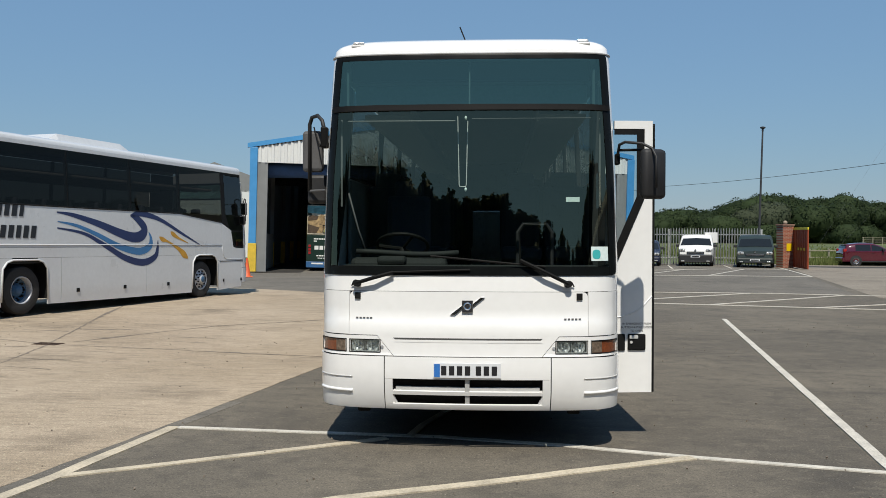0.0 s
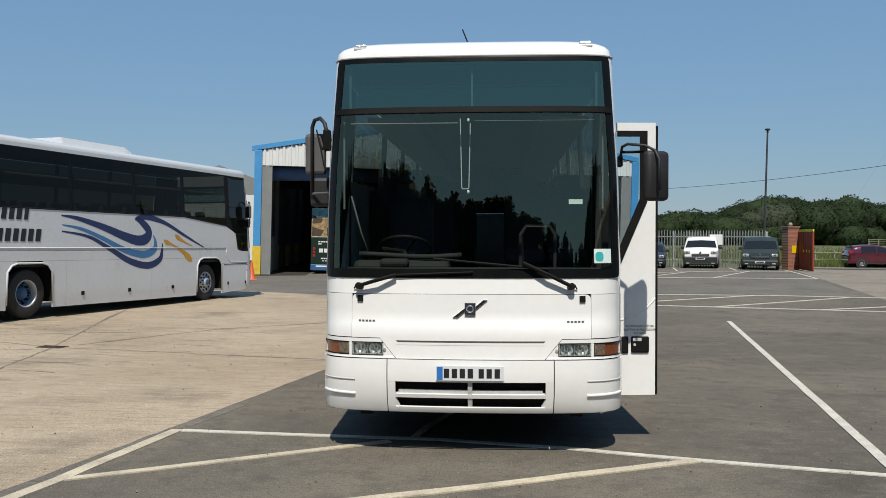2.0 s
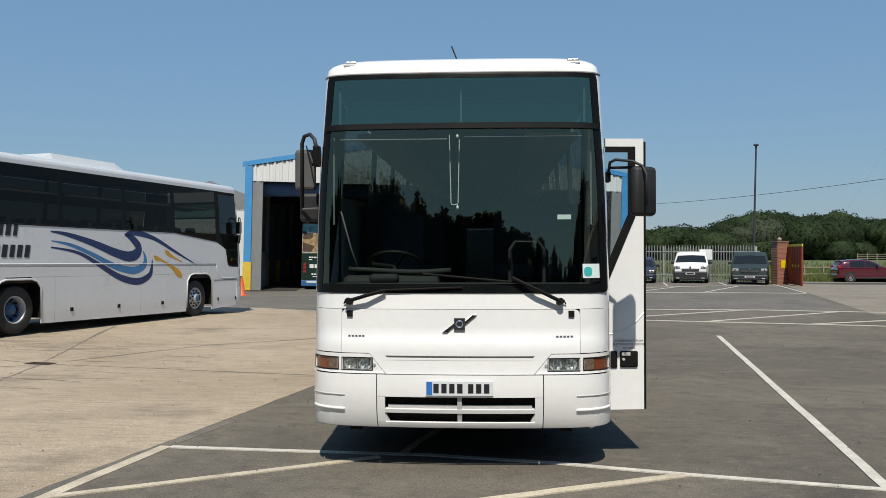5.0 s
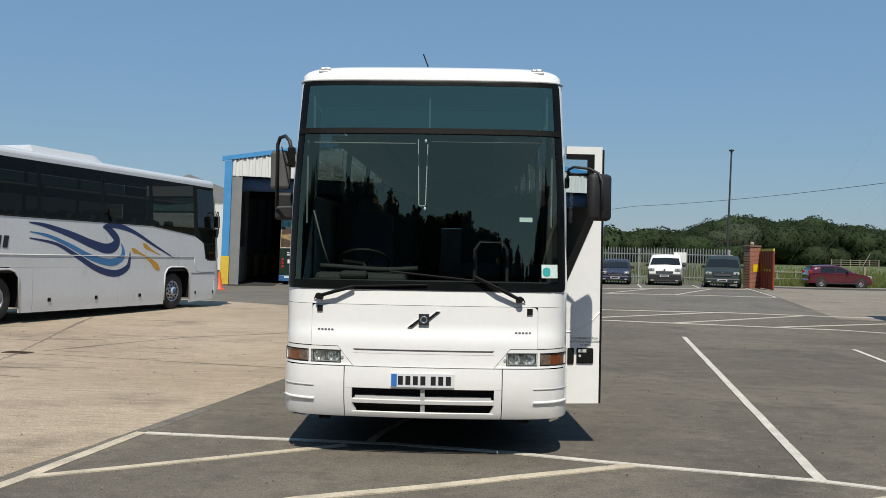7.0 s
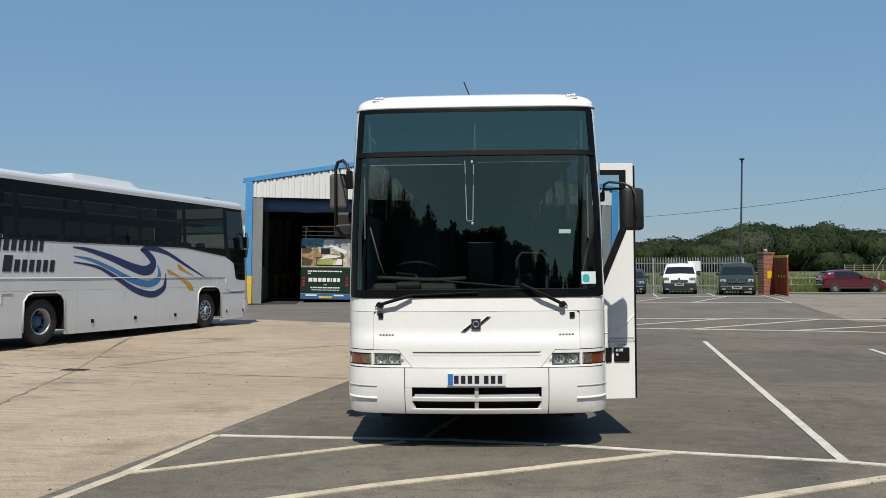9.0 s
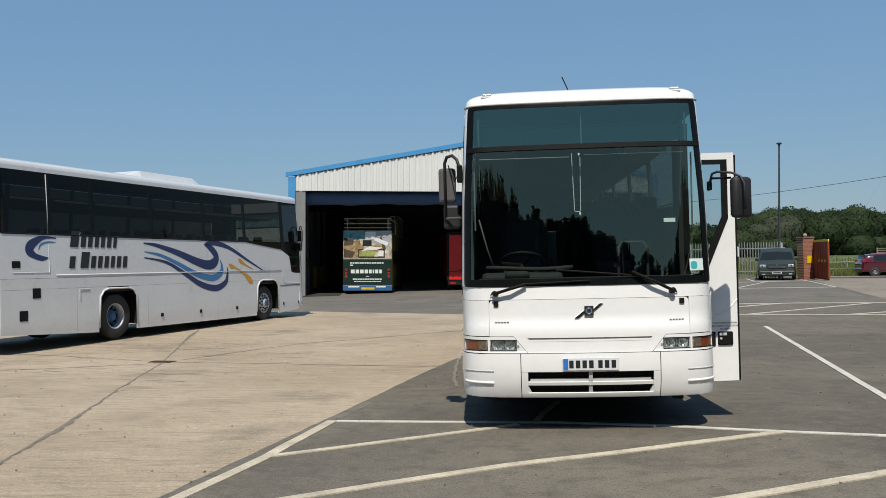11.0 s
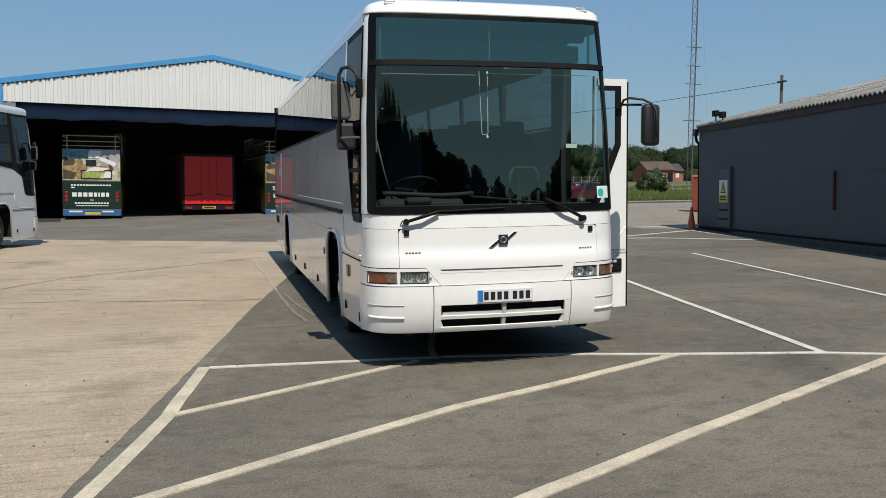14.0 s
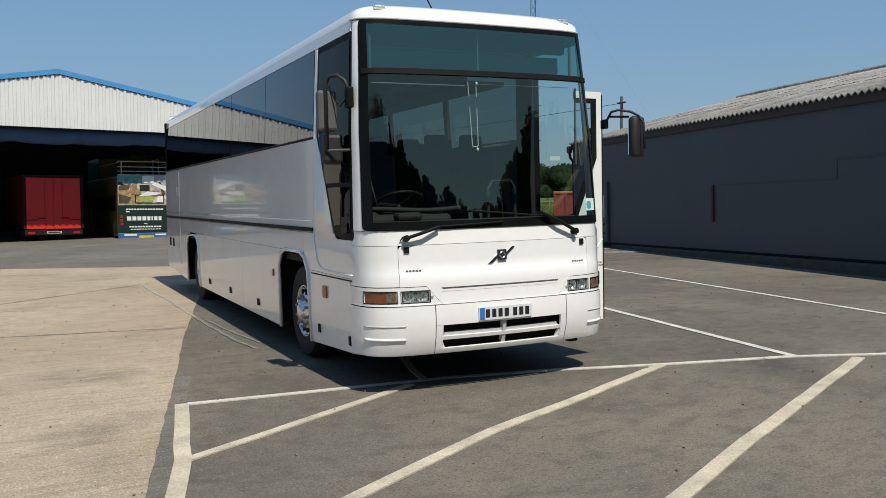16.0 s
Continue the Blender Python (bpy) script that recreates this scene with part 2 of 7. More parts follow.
def rise_at(x, y):
    """How far the concrete slab climbs towards -x."""
    return 0.012 * min(max(0.0, -x - 4), 9) * min(1.0, max(0.0, (22 - y) / 5))


def fall_at(x, y):
    """How far the yard drops towards the lane by the gate, and the field beyond it."""
    side = max(ease((x - 13) / 9), ease((y - 52) / 20))
    return -0.18 * ease((y - 28) / 24) * side + 0.28 * min(max((y - 53) / 155, 0.0), 1.0)


def lifted(bm):
    for v in bm.verts:
        v.co.z += rise_at(v.co.x, v.co.y)
    return bm


def sunk(bm, extra=0.0):
    for v in bm.verts:
        v.co.z += fall_at(v.co.x, v.co.y) * (1 + extra)
    return bm


def gridded(bm, xs, ys):
    """Cuts a sheet along the given lines, so that it can follow the fall of the ground."""
    for at, across in [((x, 0, 0), (1, 0, 0)) for x in xs] + [((0, y, 0), (0, 1, 0)) for y in ys]:
        bmesh.ops.bisect_plane(bm, geom=bm.verts[:] + bm.edges[:] + bm.faces[:], plane_co=at, plane_no=across)
    return bm


FALL_X, FALL_Y = [13 + 0.9 * k for k in range(11)], [28 + 1.5 * k for k in range(17)]
field = gridded(sheet(bmesh.new(), [(-900, -900), (900, -900), (900, 1500), (-900, 1500)], -0.5, -0.05), FALL_X, FALL_Y + [53, 56, 60, 66, 72, 208])
tagged(part("ground", sunk(field), GRASS),
       "rough green grass field around the coach yard", "ground", kind="structure")
yard = gridded(sheet(bmesh.new(), [(-60, -60), (60, -60), (60, 49.4), (-60, 49.4)], -0.3, 0.0), FALL_X, FALL_Y)
tagged(part("yard_tarmac", sunk(yard, 0.03), ASPHALT),
       "dark grey worn asphalt of the coach yard", "ground", kind="structure")
EDGE = [(-6.7, -18), (-3.76, -3.6), (-3.5, -2.65), (-3.19, -1.1), (-2.80, 0.9), (-2.57, 2.05), (-2.08, 4.65), (-1.40, 7.8), (0.5, 16.4)]


slab = sheet(bmesh.new(), wobble(EDGE, 0.008, 0.2, 3) + [(-7.9, 21.0), (-20, 27.0), (-45, 30), (-45, -18)], -0.2, 0.004)
for at, across in (((-4, 0, 0), (1, 0, 0)), ((-13, 0, 0), (1, 0, 0)), ((0, 17, 0), (0, 1, 0)), ((0, 22, 0), (0, 1, 0))):
    bmesh.ops.bisect_plane(slab, geom=slab.verts[:] + slab.edges[:] + slab.faces[:], plane_co=at, plane_no=across)
tagged(part("pavement_concrete", lifted(slab), CONCRETE),
       "pale sandy concrete yard slab with cracks", "pavement", kind="structure")
ROAD = ground_mat("pale_road_concrete", (0.215, 0.186, 0.148), (0.265, 0.232, 0.188), (0.14, 0.122, 0.10), (0.3, 1.5, 1), 0.25, 0.3)
tagged(part("road_concrete", sunk(gridded(sheet(bmesh.new(), [(12.9, 17.6), (58, 17.6), (58, 46.3), (17.2, 46.3), (14.6, 35), (11.0, 18.3)], -0.2, 0.004), FALL_X, FALL_Y)), ROAD),
       "pale concrete roadway by the gate", "road", kind="structure")
tagged(part("pavement_apron", sunk(gridded(sheet(bmesh.new(), [(-7.9, 21.0), (0.5, 16.4), (3.0, 21.8), (10.9, 19.8), (14.5, 35), (17.1, 46.3), (-20, 46.3), (-20, 27)], -0.2, 0.002), FALL_X, FALL_Y)), APRON),
       "grey tarmac apron before the shed", "pavement", kind="structure")
LANE = ground_mat("dark_lane_tarmac", (0.055, 0.052, 0.048), (0.08, 0.075, 0.068), (0.04, 0.038, 0.035), (0.3, 1.5, 1), 0.25, 0.3)
tagged(part("road_lane", sunk(gridded(sheet(bmesh.new(), wobble([(17.2, 46.25), (60, 46.25)], 0.06, 0.8, 6) + [(60, 49.7), (17.2, 49.7)], -0.2, 0.009), FALL_X, [47.5, 49])), LANE),
       "dark tarmac lane past the yard gate", "road", kind="structure")
tagged(part("verge_kerb", sunk(gridded(sheet(bmesh.new(), wobble([(17.5, 49.5), (60, 49.5)], 0.05, 0.6, 4) + [(60, 51.7), (17.5, 51.7)], -0.3, 0.02), FALL_X, [50.5])), ROAD),
       "pale gravelly verge along the lane", "kerb", kind="structure")
tagged(part("road_seam", stripe(bmesh.new(), [(x + 0.075, y) for x, y in wobble(EDGE[:6], 0.006, 0.3, 8)], 0.15, -0.05, 0.003), APRON),
       "smooth grey asphalt filler strip along the concrete edge", "road", kind="structure")
LINES = [
    ("cream", 0.115, [(-2.70, 0.82), (-2.95, -0.83), (-3.15, -1.75), (-3.41, -2.86), (-3.92, -5.4)]),
    ("white", 0.075, [(-2.65, 0.80), (-1.2, 0.67), (-0.28, 0.60), (0.8, 0.36), (1.79, 0.04), (3.15, -0.32), (4.0, -0.70), (7.5, -1.7)]),
    ("cream", 0.085, [(-2.92, -0.83), (-1.95, -0.25), (-0.71, 0.51)]),
    ("cream", 0.105, [(-3.38, -2.83), (-1.8, -1.82), (-0.8, -1.22), (0.17, -0.77), (1.78, 0.03)]),
    ("cream", 0.115, [(-3.85, -4.9), (-1.46, -3.46), (0.25, -2.5), (1.67, -1.76), (3.65, -0.72)]),
    ("white", 0.095, [(3.18, -0.33), (4.98, 11.7)]),
    ("white", 0.09, [(6.0, -2.0), (7.78, 9.8)]),
    ("cream", 0.07, [(-0.52, 0.62), (-0.44, 1.08), (-0.22, 1.9)]),
    ("white", 0.09, [(2.5, 16.5), (9.4, 14.4), (11.5, 12.75)]),
    ("white", 0.09, [(2.5, 20.6), (5.08, 20.45), (8.38, 20.2), (11.5, 19.25), (13.1, 19.1)]),
    ("white", 0.09, [(5.6, 15.55), (10.4, 19.4)]),
    ("white", 0.09, [(8.0, 14.85), (11.9, 16.9)]),
    ("white", 0.09, [(3.2, 16.5), (7.9, 20.15)]),
    ("white", 0.10, [(2.0, 32.6), (7.1, 32.2), (10.1, 32.05), (13.7, 31.4)]),
    ("white", 0.10, [(13.72, 31.5), (15.84, 42.6)]),
    ("white", 0.10, [(4.0, 37.6), (8.1, 38.0), (11.5, 39.8), (15.3, 40.2)]),
    ("white", 0.10, [(9.5, 32.15), (13.2, 39.9)]),
    ("white", 0.10, [(6.4, 32.3), (9.8, 38.8)]),
    ("white", 0.10, [(10.2, 45.0), (9.5, 40.2)]),
    ("white", 0.10, [(13.5, 45.3), (12.8, 41.0)]),
    ("white", 0.09, [(11.45, 12.8), (11.9, 16.6), (13.1, 19.1)]),
]
for k, (tone, width, pts) in enumerate(LINES):
    tagged(part("road_marking", sunk(stripe(bmesh.new(), wobble(pts, width * 0.045, 0.35, len(pts)), width, -0.05, 0.009 + 0.0004 * k)), LINE_CREAM if tone == "cream" else LINE_WHITE),
           f"worn {tone} painted parking line on asphalt", "marking", kind="structure")

# ---------------------------------------------------------------- shed
FASCIA = mat("off_white_cladding", (0.65, 0.65, 0.62), 0.5, vary=0.06, scale=0.6, fine=12)
BLUE = mat("blue_steel_trim", (0.06, 0.26, 0.52), 0.45, vary=0.1)
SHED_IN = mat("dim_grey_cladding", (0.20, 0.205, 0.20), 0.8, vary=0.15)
YELLOW = mat("yellow_guard_paint", (0.62, 0.42, 0.04), 0.6, vary=0.2, scale=5)
SHED = pose(-11.276, 33.206, 0.049, 0, 1.37, 8.5) @ Matrix.Diagonal((1, 1, 1.021, 1))     # turn, tilt and height stretch are fitted to the camera's view
W, EAVE, APEX, HEAD, DEEP = 17.93, 5.95, 7.5, 5.02, 26.0
PEAK, EAVE_R = 8.85, 5.94


def corrugated(bm, x0, x1, low, high, pitch=0.3, depth=0.035, y=0.0, thick=0.02):
    """Upright trapezoid ribs between two height functions."""
    xs, prof, x = [], [], x0
    while x < x1 - 1e-6:
        for f, d in ((0, 0), (0.45, 0), (0.55, depth), (0.9, depth)):
            if x + f * pitch < x1:
                xs.append(x + f * pitch)
                prof.append(d)
        x += pitch
    xs.append(x1)
    prof.append(0)
    rows = [[bm.verts.new((x, y - d, z(x))), bm.verts.new((x, y - d, h(x))), bm.verts.new((x, y - d + thick, h(x))), bm.verts.new((x, y - d + thick, z(x)))]
            for x, d, z, h in zip(xs, prof, [low] * len(xs), [high] * len(xs))]
    for a, b in zip(rows, rows[1:]):
        for k in range(4):
            bm.faces.new((a[k], b[k], b[(k + 1) % 4], a[(k + 1) % 4]))
    return bm


shed = root("shed", "large open-fronted vehicle shed with white corrugated gable and blue trim", "shed", SHED)
roofline = lambda x: EAVE + (APEX - EAVE) * x / PEAK if x < PEAK else APEX - (APEX - EAVE_R) * (x - PEAK) / (W - PEAK)
part("gable_cladding", corrugated(bmesh.new(), 0.0, W, lambda x: HEAD, lambda x: roofline(x) - 0.12), FASCIA, shed, "off-white corrugated steel gable")
for sgn in (0, 1):
    bm = bmesh.new()
    a, b = (0 - 0.35, PEAK) if not sgn else (PEAK, W + 0.2)
    za, zb = roofline(a), roofline(b)
    for y0, y1, d in ((-0.065, 0.1, 0.21),):
        vs = [bm.verts.new(p) for p in ((a, y0, za), (b, y0, zb), (b, y1, zb), (a, y1, za), (a, y0, za - d), (b, y0, zb - d), (b, y1, zb - d), (a, y1, za - d))]
        for q in ((0, 1, 2, 3), (4, 7, 6, 5), (0, 4, 5, 1), (1, 5, 6, 2), (2, 6, 7, 3), (3, 7, 4, 0)):
            bm.faces.new([vs[k] for k in q])
    part("verge_trim", bm, BLUE, shed, "bright blue verge flashing")
    bm = bmesh.new()
    vs = [bm.verts.new(p) for p in ((a, 0.1, za), (b, 0.1, zb), (b, DEEP, zb), (a, DEEP, za), (a, 0.1, za - 0.1), (b, 0.1, zb - 0.1), (b, DEEP, zb - 0.1), (a, DEEP, za - 0.1))]
    for q in ((0, 1, 2, 3), (4, 7, 6, 5), (0, 4, 5, 1), (1, 5, 6, 2), (2, 6, 7, 3), (3, 7, 4, 0)):
        bm.faces.new([vs[k] for k in q])
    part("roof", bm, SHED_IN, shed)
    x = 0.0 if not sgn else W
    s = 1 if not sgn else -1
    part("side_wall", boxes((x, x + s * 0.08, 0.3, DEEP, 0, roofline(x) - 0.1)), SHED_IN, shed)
    part("corner_post", boxes((x - s * 0.22, x + s * 0.12, -0.1, 0.3, 1.3, roofline(x) - 0.25), bevel=0.01), BLUE, shed, "blue steel corner post")
    part("post_guard", boxes((x - s * 0.24, x + s * 0.15, -0.13, 0.3, 0, 1.3), bevel=0.01), YELLOW, shed, "yellow-painted post base")
    part("door_jamb", boxes((x + s * 0.12, x + s * 0.6, 0.0, 0.14, 0, HEAD)), SHED_IN, shed, "grey cladding strip beside the opening")
    for k in range(1, 5):
        part("column", boxes((x + s * 0.1, x + s * 0.3, k * 6 - 0.15, k * 6 + 0.15, 1.3, EAVE_R - 0.2)), SHED_IN, shed)
        part("column_guard", boxes((x + s * 0.09, x + s * 0.32, k * 6 - 0.17, k * 6 + 0.17, 0, 1.3)), YELLOW, shed, "yellow-painted column base")
part("shed_floor", sheet(bmesh.new(), [(0.1, -0.25), (W - 0.1, -0.25), (W - 0.1, DEEP), (0.1, DEEP)], -0.02, 0.007), ground_mat("dark_floor", (0.035, 0.033, 0.031), (0.06, 0.056, 0.05), (0.02, 0.019, 0.018)), shed, "dark shed floor")
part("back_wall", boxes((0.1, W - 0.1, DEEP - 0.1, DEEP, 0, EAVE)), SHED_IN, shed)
part("block_wall", boxes((0.09, 0.30, 0.35, 5.8, 0, 1.75), bevel=0.01), mat("pale_blockwork", (0.40, 0.38, 0.34), 0.9, vary=0.2, scale=3), shed, "pale blockwork inner wall")


def slack_roll(bm, x0, x1, y, z, step=0.22):
    """A furled sheet hung along a beam: an uneven, sagging roll with folds."""
    n, rings = int((x1 - x0) / step), []
    for k in range(n + 1):
        x = x0 + (x1 - x0) * k / n
        deep = 0.35 + 0.018 * math.sin(x * 0.9) + 0.014 * math.sin(x * 2.3 + 1) + 0.008 * math.sin(x * 5.1)
        ring = []
        for j in range(10):
            a = 2 * math.pi * j / 10
            fold = 1 + 0.05 * math.sin(3 * a + x * 1.1) + 0.03 * math.sin(5 * a - x * 2.3)
            ring.append(bm.verts.new((x, y + 0.22 * math.cos(a) * fold, z - deep + deep * math.sin(a) * fold)))
        rings.append(ring)
    for p, q in zip(rings, rings[1:]):
        for j in range(10):
            bm.faces.new((p[j], q[j], q[(j + 1) % 10], p[(j + 1) % 10]))
    return bm


part("door_curtain", slack_roll(bmesh.new(), 0.12, W - 0.12, 0.55, HEAD + 0.06), mat("dark_blue_curtain", (0.045, 0.085, 0.17), 0.7, vary=0.4, scale=1.2), shed, "furled dark blue door curtain", smooth=True)
bm = bmesh.new()                                               # shaded gaps of the roof sheets under the verge, put in as dark boxes
for k in range(int(W / 0.178)):
    x = 0.1 + k * 0.178
    box(bm, x, x + 0.10, -0.06, -0.036, roofline(x) - 0.25, roofline(x) - 0.205)
tagged(part("shade_gaps", bm, DARK, shed), kind="stuff")

# ---------------------------------------------------------------- grey building
GREY = mat("slate_grey_cladding", (0.067, 0.073, 0.081), 0.6, vary=0.12, scale=0.7, fine=25, bump=0.1)
ASB = mat("weathered_roof_sheet", (0.26, 0.245, 0.22), 0.9, vary=0.6, scale=1.1, fine=9, bump=0.3)
GB = pose(12.75, 17.75, 0, 0, 0, -8.8) @ pose(0, 0, 0, -0.8, 0, 0) @ Matrix.Diagonal((1, 1, 1.018, 1))     # local -y runs towards the camera along the wall
building = root("grey_building", "long low slate-grey clad building with corrugated sheet roof", "building", GB)
part("wall_front", boxes((0, 0.15, -34, 0, 0.10, 3.14)), GREY, building)
part("wall_end", boxes((0.15, 14, -0.15, 0, 0.10, 3.06)), GREY, building)
part("plinth", boxes((-0.012, 0.12, -34, 0.02, -0.7, 0.10)), BLACK, building, "black plinth")


def wavy_roof(bm, y0, y1, x0, x1, z0, z1, pitch=0.146, depth=0.028):
    n = int((y1 - y0) / pitch * 6)
    rows = []
    for k in range(n + 1):
        y = y0 + (y1 - y0) * k / n
        d = depth * math.sin(2 * math.pi * (y - y0) / pitch)
        rows.append([bm.verts.new((x0, y, z0 + d)), bm.verts.new((x1, y, z1 + d)), bm.verts.new((x0, y, z0 + d - 0.03))])
    for a, b in zip(rows, rows[1:]):
        bm.faces.new((a[0], b[0], b[1], a[1]))
        bm.faces.new((a[2], b[2], b[0], a[0]))
    return bm


part("roof_slope", wavy_roof(bmesh.new(), -34, 0.05, -0.12, 6.5, 3.27, 4.82, 0.177, 0.032), ASB, building, "weathered corrugated fibre-cement sheet", smooth=True)
LICHEN = mat("white_roof_lichen", (0.58, 0.57, 0.53), 0.9, vary=0.3, scale=3)
on_roof = lambda x: 3.27 + (x + 0.12) / 6.62 * 1.55 + 0.037
rnd = random.Random(17)
y = -33.6
while y < -0.8:                                                # a mended seam of pale strips along the slope
    w, x0 = rnd.uniform(0.25, 0.62), 2.35 + rnd.uniform(-0.05, 0.05)
    bm = bmesh.new()
    bm.faces.new([bm.verts.new((x, yy, on_roof(x))) for x, yy in ((x0, y), (x0 + rnd.uniform(0.2, 0.34), y + 0.02), (x0 + 0.3, y + w), (x0 + rnd.uniform(0.0, 0.06), y + w))])
    bmesh.ops.solidify(bm, geom=bm.faces[:], thickness=0.01)
    part("roof_patch", bm, LICHEN, building)
    y += w + rnd.uniform(0.08, 0.28)
for k in range(30):                                            # lichen streaks between the seam and the ridge
    y = -33.5 + k * 1.1 + rnd.uniform(-0.35, 0.35)
    x0 = 3.3 + rnd.uniform(-0.5, 1.2)
    x1 = x0 + rnd.uniform(0.5, 1.9)
    w = rnd.uniform(0.12, 0.45)
    bm = bmesh.new()
    bm.faces.new([bm.verts.new((x, yy, on_roof(x))) for x, yy in ((x0, y), (x1, y + rnd.uniform(0, 0.15)), (x1 - 0.2, y + w), (x0 + rnd.uniform(0, 0.3), y + w))])
    bmesh.ops.solidify(bm, geom=bm.faces[:], thickness=0.008)
    part("roof_patch", bm, LICHEN, building)
part("ridge_cap", cyl(bmesh.new(), (6.5, -34, 4.84), (6.5, 0.06, 4.84), 0.09), ASB, building)
part("fascia_board", boxes((-0.06, -0.015, -34, 0.03, 3.06, 3.25)), mat("brown_fascia", (0.055, 0.036, 0.03), 0.7), building)


# ---------------------------------------------------------------- coach shell
# The outside is one surface: u runs round the front from its middle (0) and back along the sides, z is height.
HALF = [(0, 0), (0.2, 0.003), (0.4, 0.012), (0.6, 0.027), (0.75, 0.042), (0.87, 0.06), (0.97, 0.083), (1.05, 0.113),
        (1.11, 0.15), (1.16, 0.197), (1.195, 0.25), (1.22, 0.315), (1.237, 0.39), (1.246, 0.48), (1.25, 0.6)]
RUN = [0.0]
for (xa, ya), (xb, yb) in zip(HALF, HALF[1:]):
    RUN.append(RUN[-1] + math.hypot(xb - xa, yb - ya))
X_OF, Y_OF = [(s, p[0]) for s, p in zip(RUN, HALF)], [(s, p[1]) for s, p in zip(RUN, HALF)]
U_OF_X, U_OF_Y = [(p[0], s) for s, p in zip(RUN, HALF)], [(p[1], s) for s, p in zip(RUN, HALF)]
RAKE = [(0.2, 0.16), (0.3, 0.10), (0.38, 0.05), (0.5, 0.012), (0.62, 0.0), (0.76, 0.0), (0.8, 0.018), (1.05, 0.022), (1.07, 0.036), (1.3, 0.05), (1.42, 0.065),
        (2.0, 0.14), (2.8, 0.27), (3.26, 0.37), (3.36, 0.41)]
WAIST = [(0.2, 0.985), (0.45, 1.0), (1.45, 1.0), (2.3, 0.985), (3.2, 0.945), (3.4, 0.93)]
SIDE0 = RUN[-1]
LONG = 11.75


def surf(u, z):
    s = abs(u)
    px = interp(s, X_OF)
    py = interp(s, Y_OF) if s < SIDE0 else 0.6 + s - SIDE0
    py += interp(z, RAKE) * max(0.0, 1 - py / 0.6)
    return Vector((math.copysign(px, u) * interp(z, WAIST), py, z))


def normal(u, z):
    e = 0.012
    a = surf(u + e, z) - surf(u - e, z)
    b = surf(u, z + e) - surf(u, z - e)
    n = a.cross(b)
    return n.normalized()


def ux(x):
    return math.copysign(interp(abs(x), U_OF_X), x)


def uy(y, side=-1):
    return side * (interp(y, U_OF_Y) if y < 0.6 else SIDE0 + y - 0.6)


def rounded(pts, r, n=5):
    """Corners of a polygon rounded with radius r (one for all, or one each)."""
    out, m = [], len(pts)
    for k, p in enumerate(pts):
        p, a, b = Vector(p), Vector(pts[k - 1]), Vector(pts[(k + 1) % m])
        rk = r[k] if isinstance(r, (list, tuple)) else r
        if rk <= 0:
            out.append(tuple(p))
            continue
        da, db = (a - p), (b - p)
        ra = min(rk, da.length / 2, db.length / 2)
        pa, pb = p + da.normalized() * ra, p + db.normalized() * ra
        for i in range(n + 1):
            t = i / n
            out.append(tuple(pa * (1 - t) ** 2 + p * 2 * t * (1 - t) + pb * t * t))
    return out


def patch(bm, pts, off=0.0, thick=0.02, step=0.09, zstep=0.12):
    """A slab that follows the shell over a (u, z) outline whose every level is one span."""
    zs = {round(p[1], 4) for p in pts}
    zs = sorted(zs | {z for z in (0.38, 0.5, 0.62, 1.05, 1.07) if min(zs) + 0.01 < z < max(zs) - 0.01})
    full = []
    for a, b in zip(zs, zs[1:]):
        k = max(1, math.ceil((b - a) / zstep))
        full += [a + (b - a) * i / k for i in range(k)]
    full.append(zs[-1])

    def span(z):
        hits = []
        for (ua, za), (ub, zb) in zip(pts, pts[1:] + pts[:1]):
            if min(za, zb) - 1e-6 <= z <= max(za, zb) + 1e-6:
                if abs(zb - za) < 1e-6:
                    hits += [ua, ub]
                else:
                    hits.append(ua + (ub - ua) * (z - za) / (zb - za))
        return min(hits), max(hits)

    spans = [span(z) for z in full]
    lo, hi = min(s[0] for s in spans), max(s[1] for s in spans)
    bent = max(0.0, min(hi, SIDE0) - max(lo, -SIDE0))
    n = max(2, math.ceil(bent / step) + 1)
    grid = []
    for z, (a, b) in zip(full, spans):
        if lo < -SIDE0 - 0.2 < hi or lo < SIDE0 + 0.2 < hi:
            cols = [a + (b - a) * i / (n * 2) for i in range(n * 2 + 1)]
        else:
            cols = [a + (b - a) * i / n for i in range(n + 1)]
        grid.append([(u, z) for u in cols])
    layers = []
    for d in (off, off - thick) if thick else (off,):
        layers.append([[bm.verts.new(surf(u, z) + normal(u, z) * d) for u, z in row] for row in grid])
    top, low = layers[0], layers[-1]
    R, C = len(grid), len(grid[0])
    if not thick:                                               # a pane: one skin
        for i in range(R - 1):
            for j in range(C - 1):
                bm.faces.new((top[i][j], top[i][j + 1], top[i + 1][j + 1], top[i + 1][j]))
        bmesh.ops.remove_doubles(bm, verts=bm.verts, dist=0.0004)
        return bm
    for i in range(R - 1):
        for j in range(C - 1):
            bm.faces.new((top[i][j], top[i][j + 1], top[i + 1][j + 1], top[i + 1][j]))
            bm.faces.new((low[i][j], low[i + 1][j], low[i + 1][j + 1], low[i][j + 1]))
    ring = [(0, j) for j in range(C)] + [(i, C - 1) for i in range(1, R)] + [(R - 1, j) for j in range(C - 2, -1, -1)] + [(i, 0) for i in range(R - 2, 0, -1)]
    for (i, j), (k, l) in zip(ring, ring[1:] + ring[:1]):
        bm.faces.new((top[i][j], low[i][j], low[k][l], top[k][l]))
    bmesh.ops.remove_doubles(bm, verts=bm.verts, dist=0.0004)
    return bm


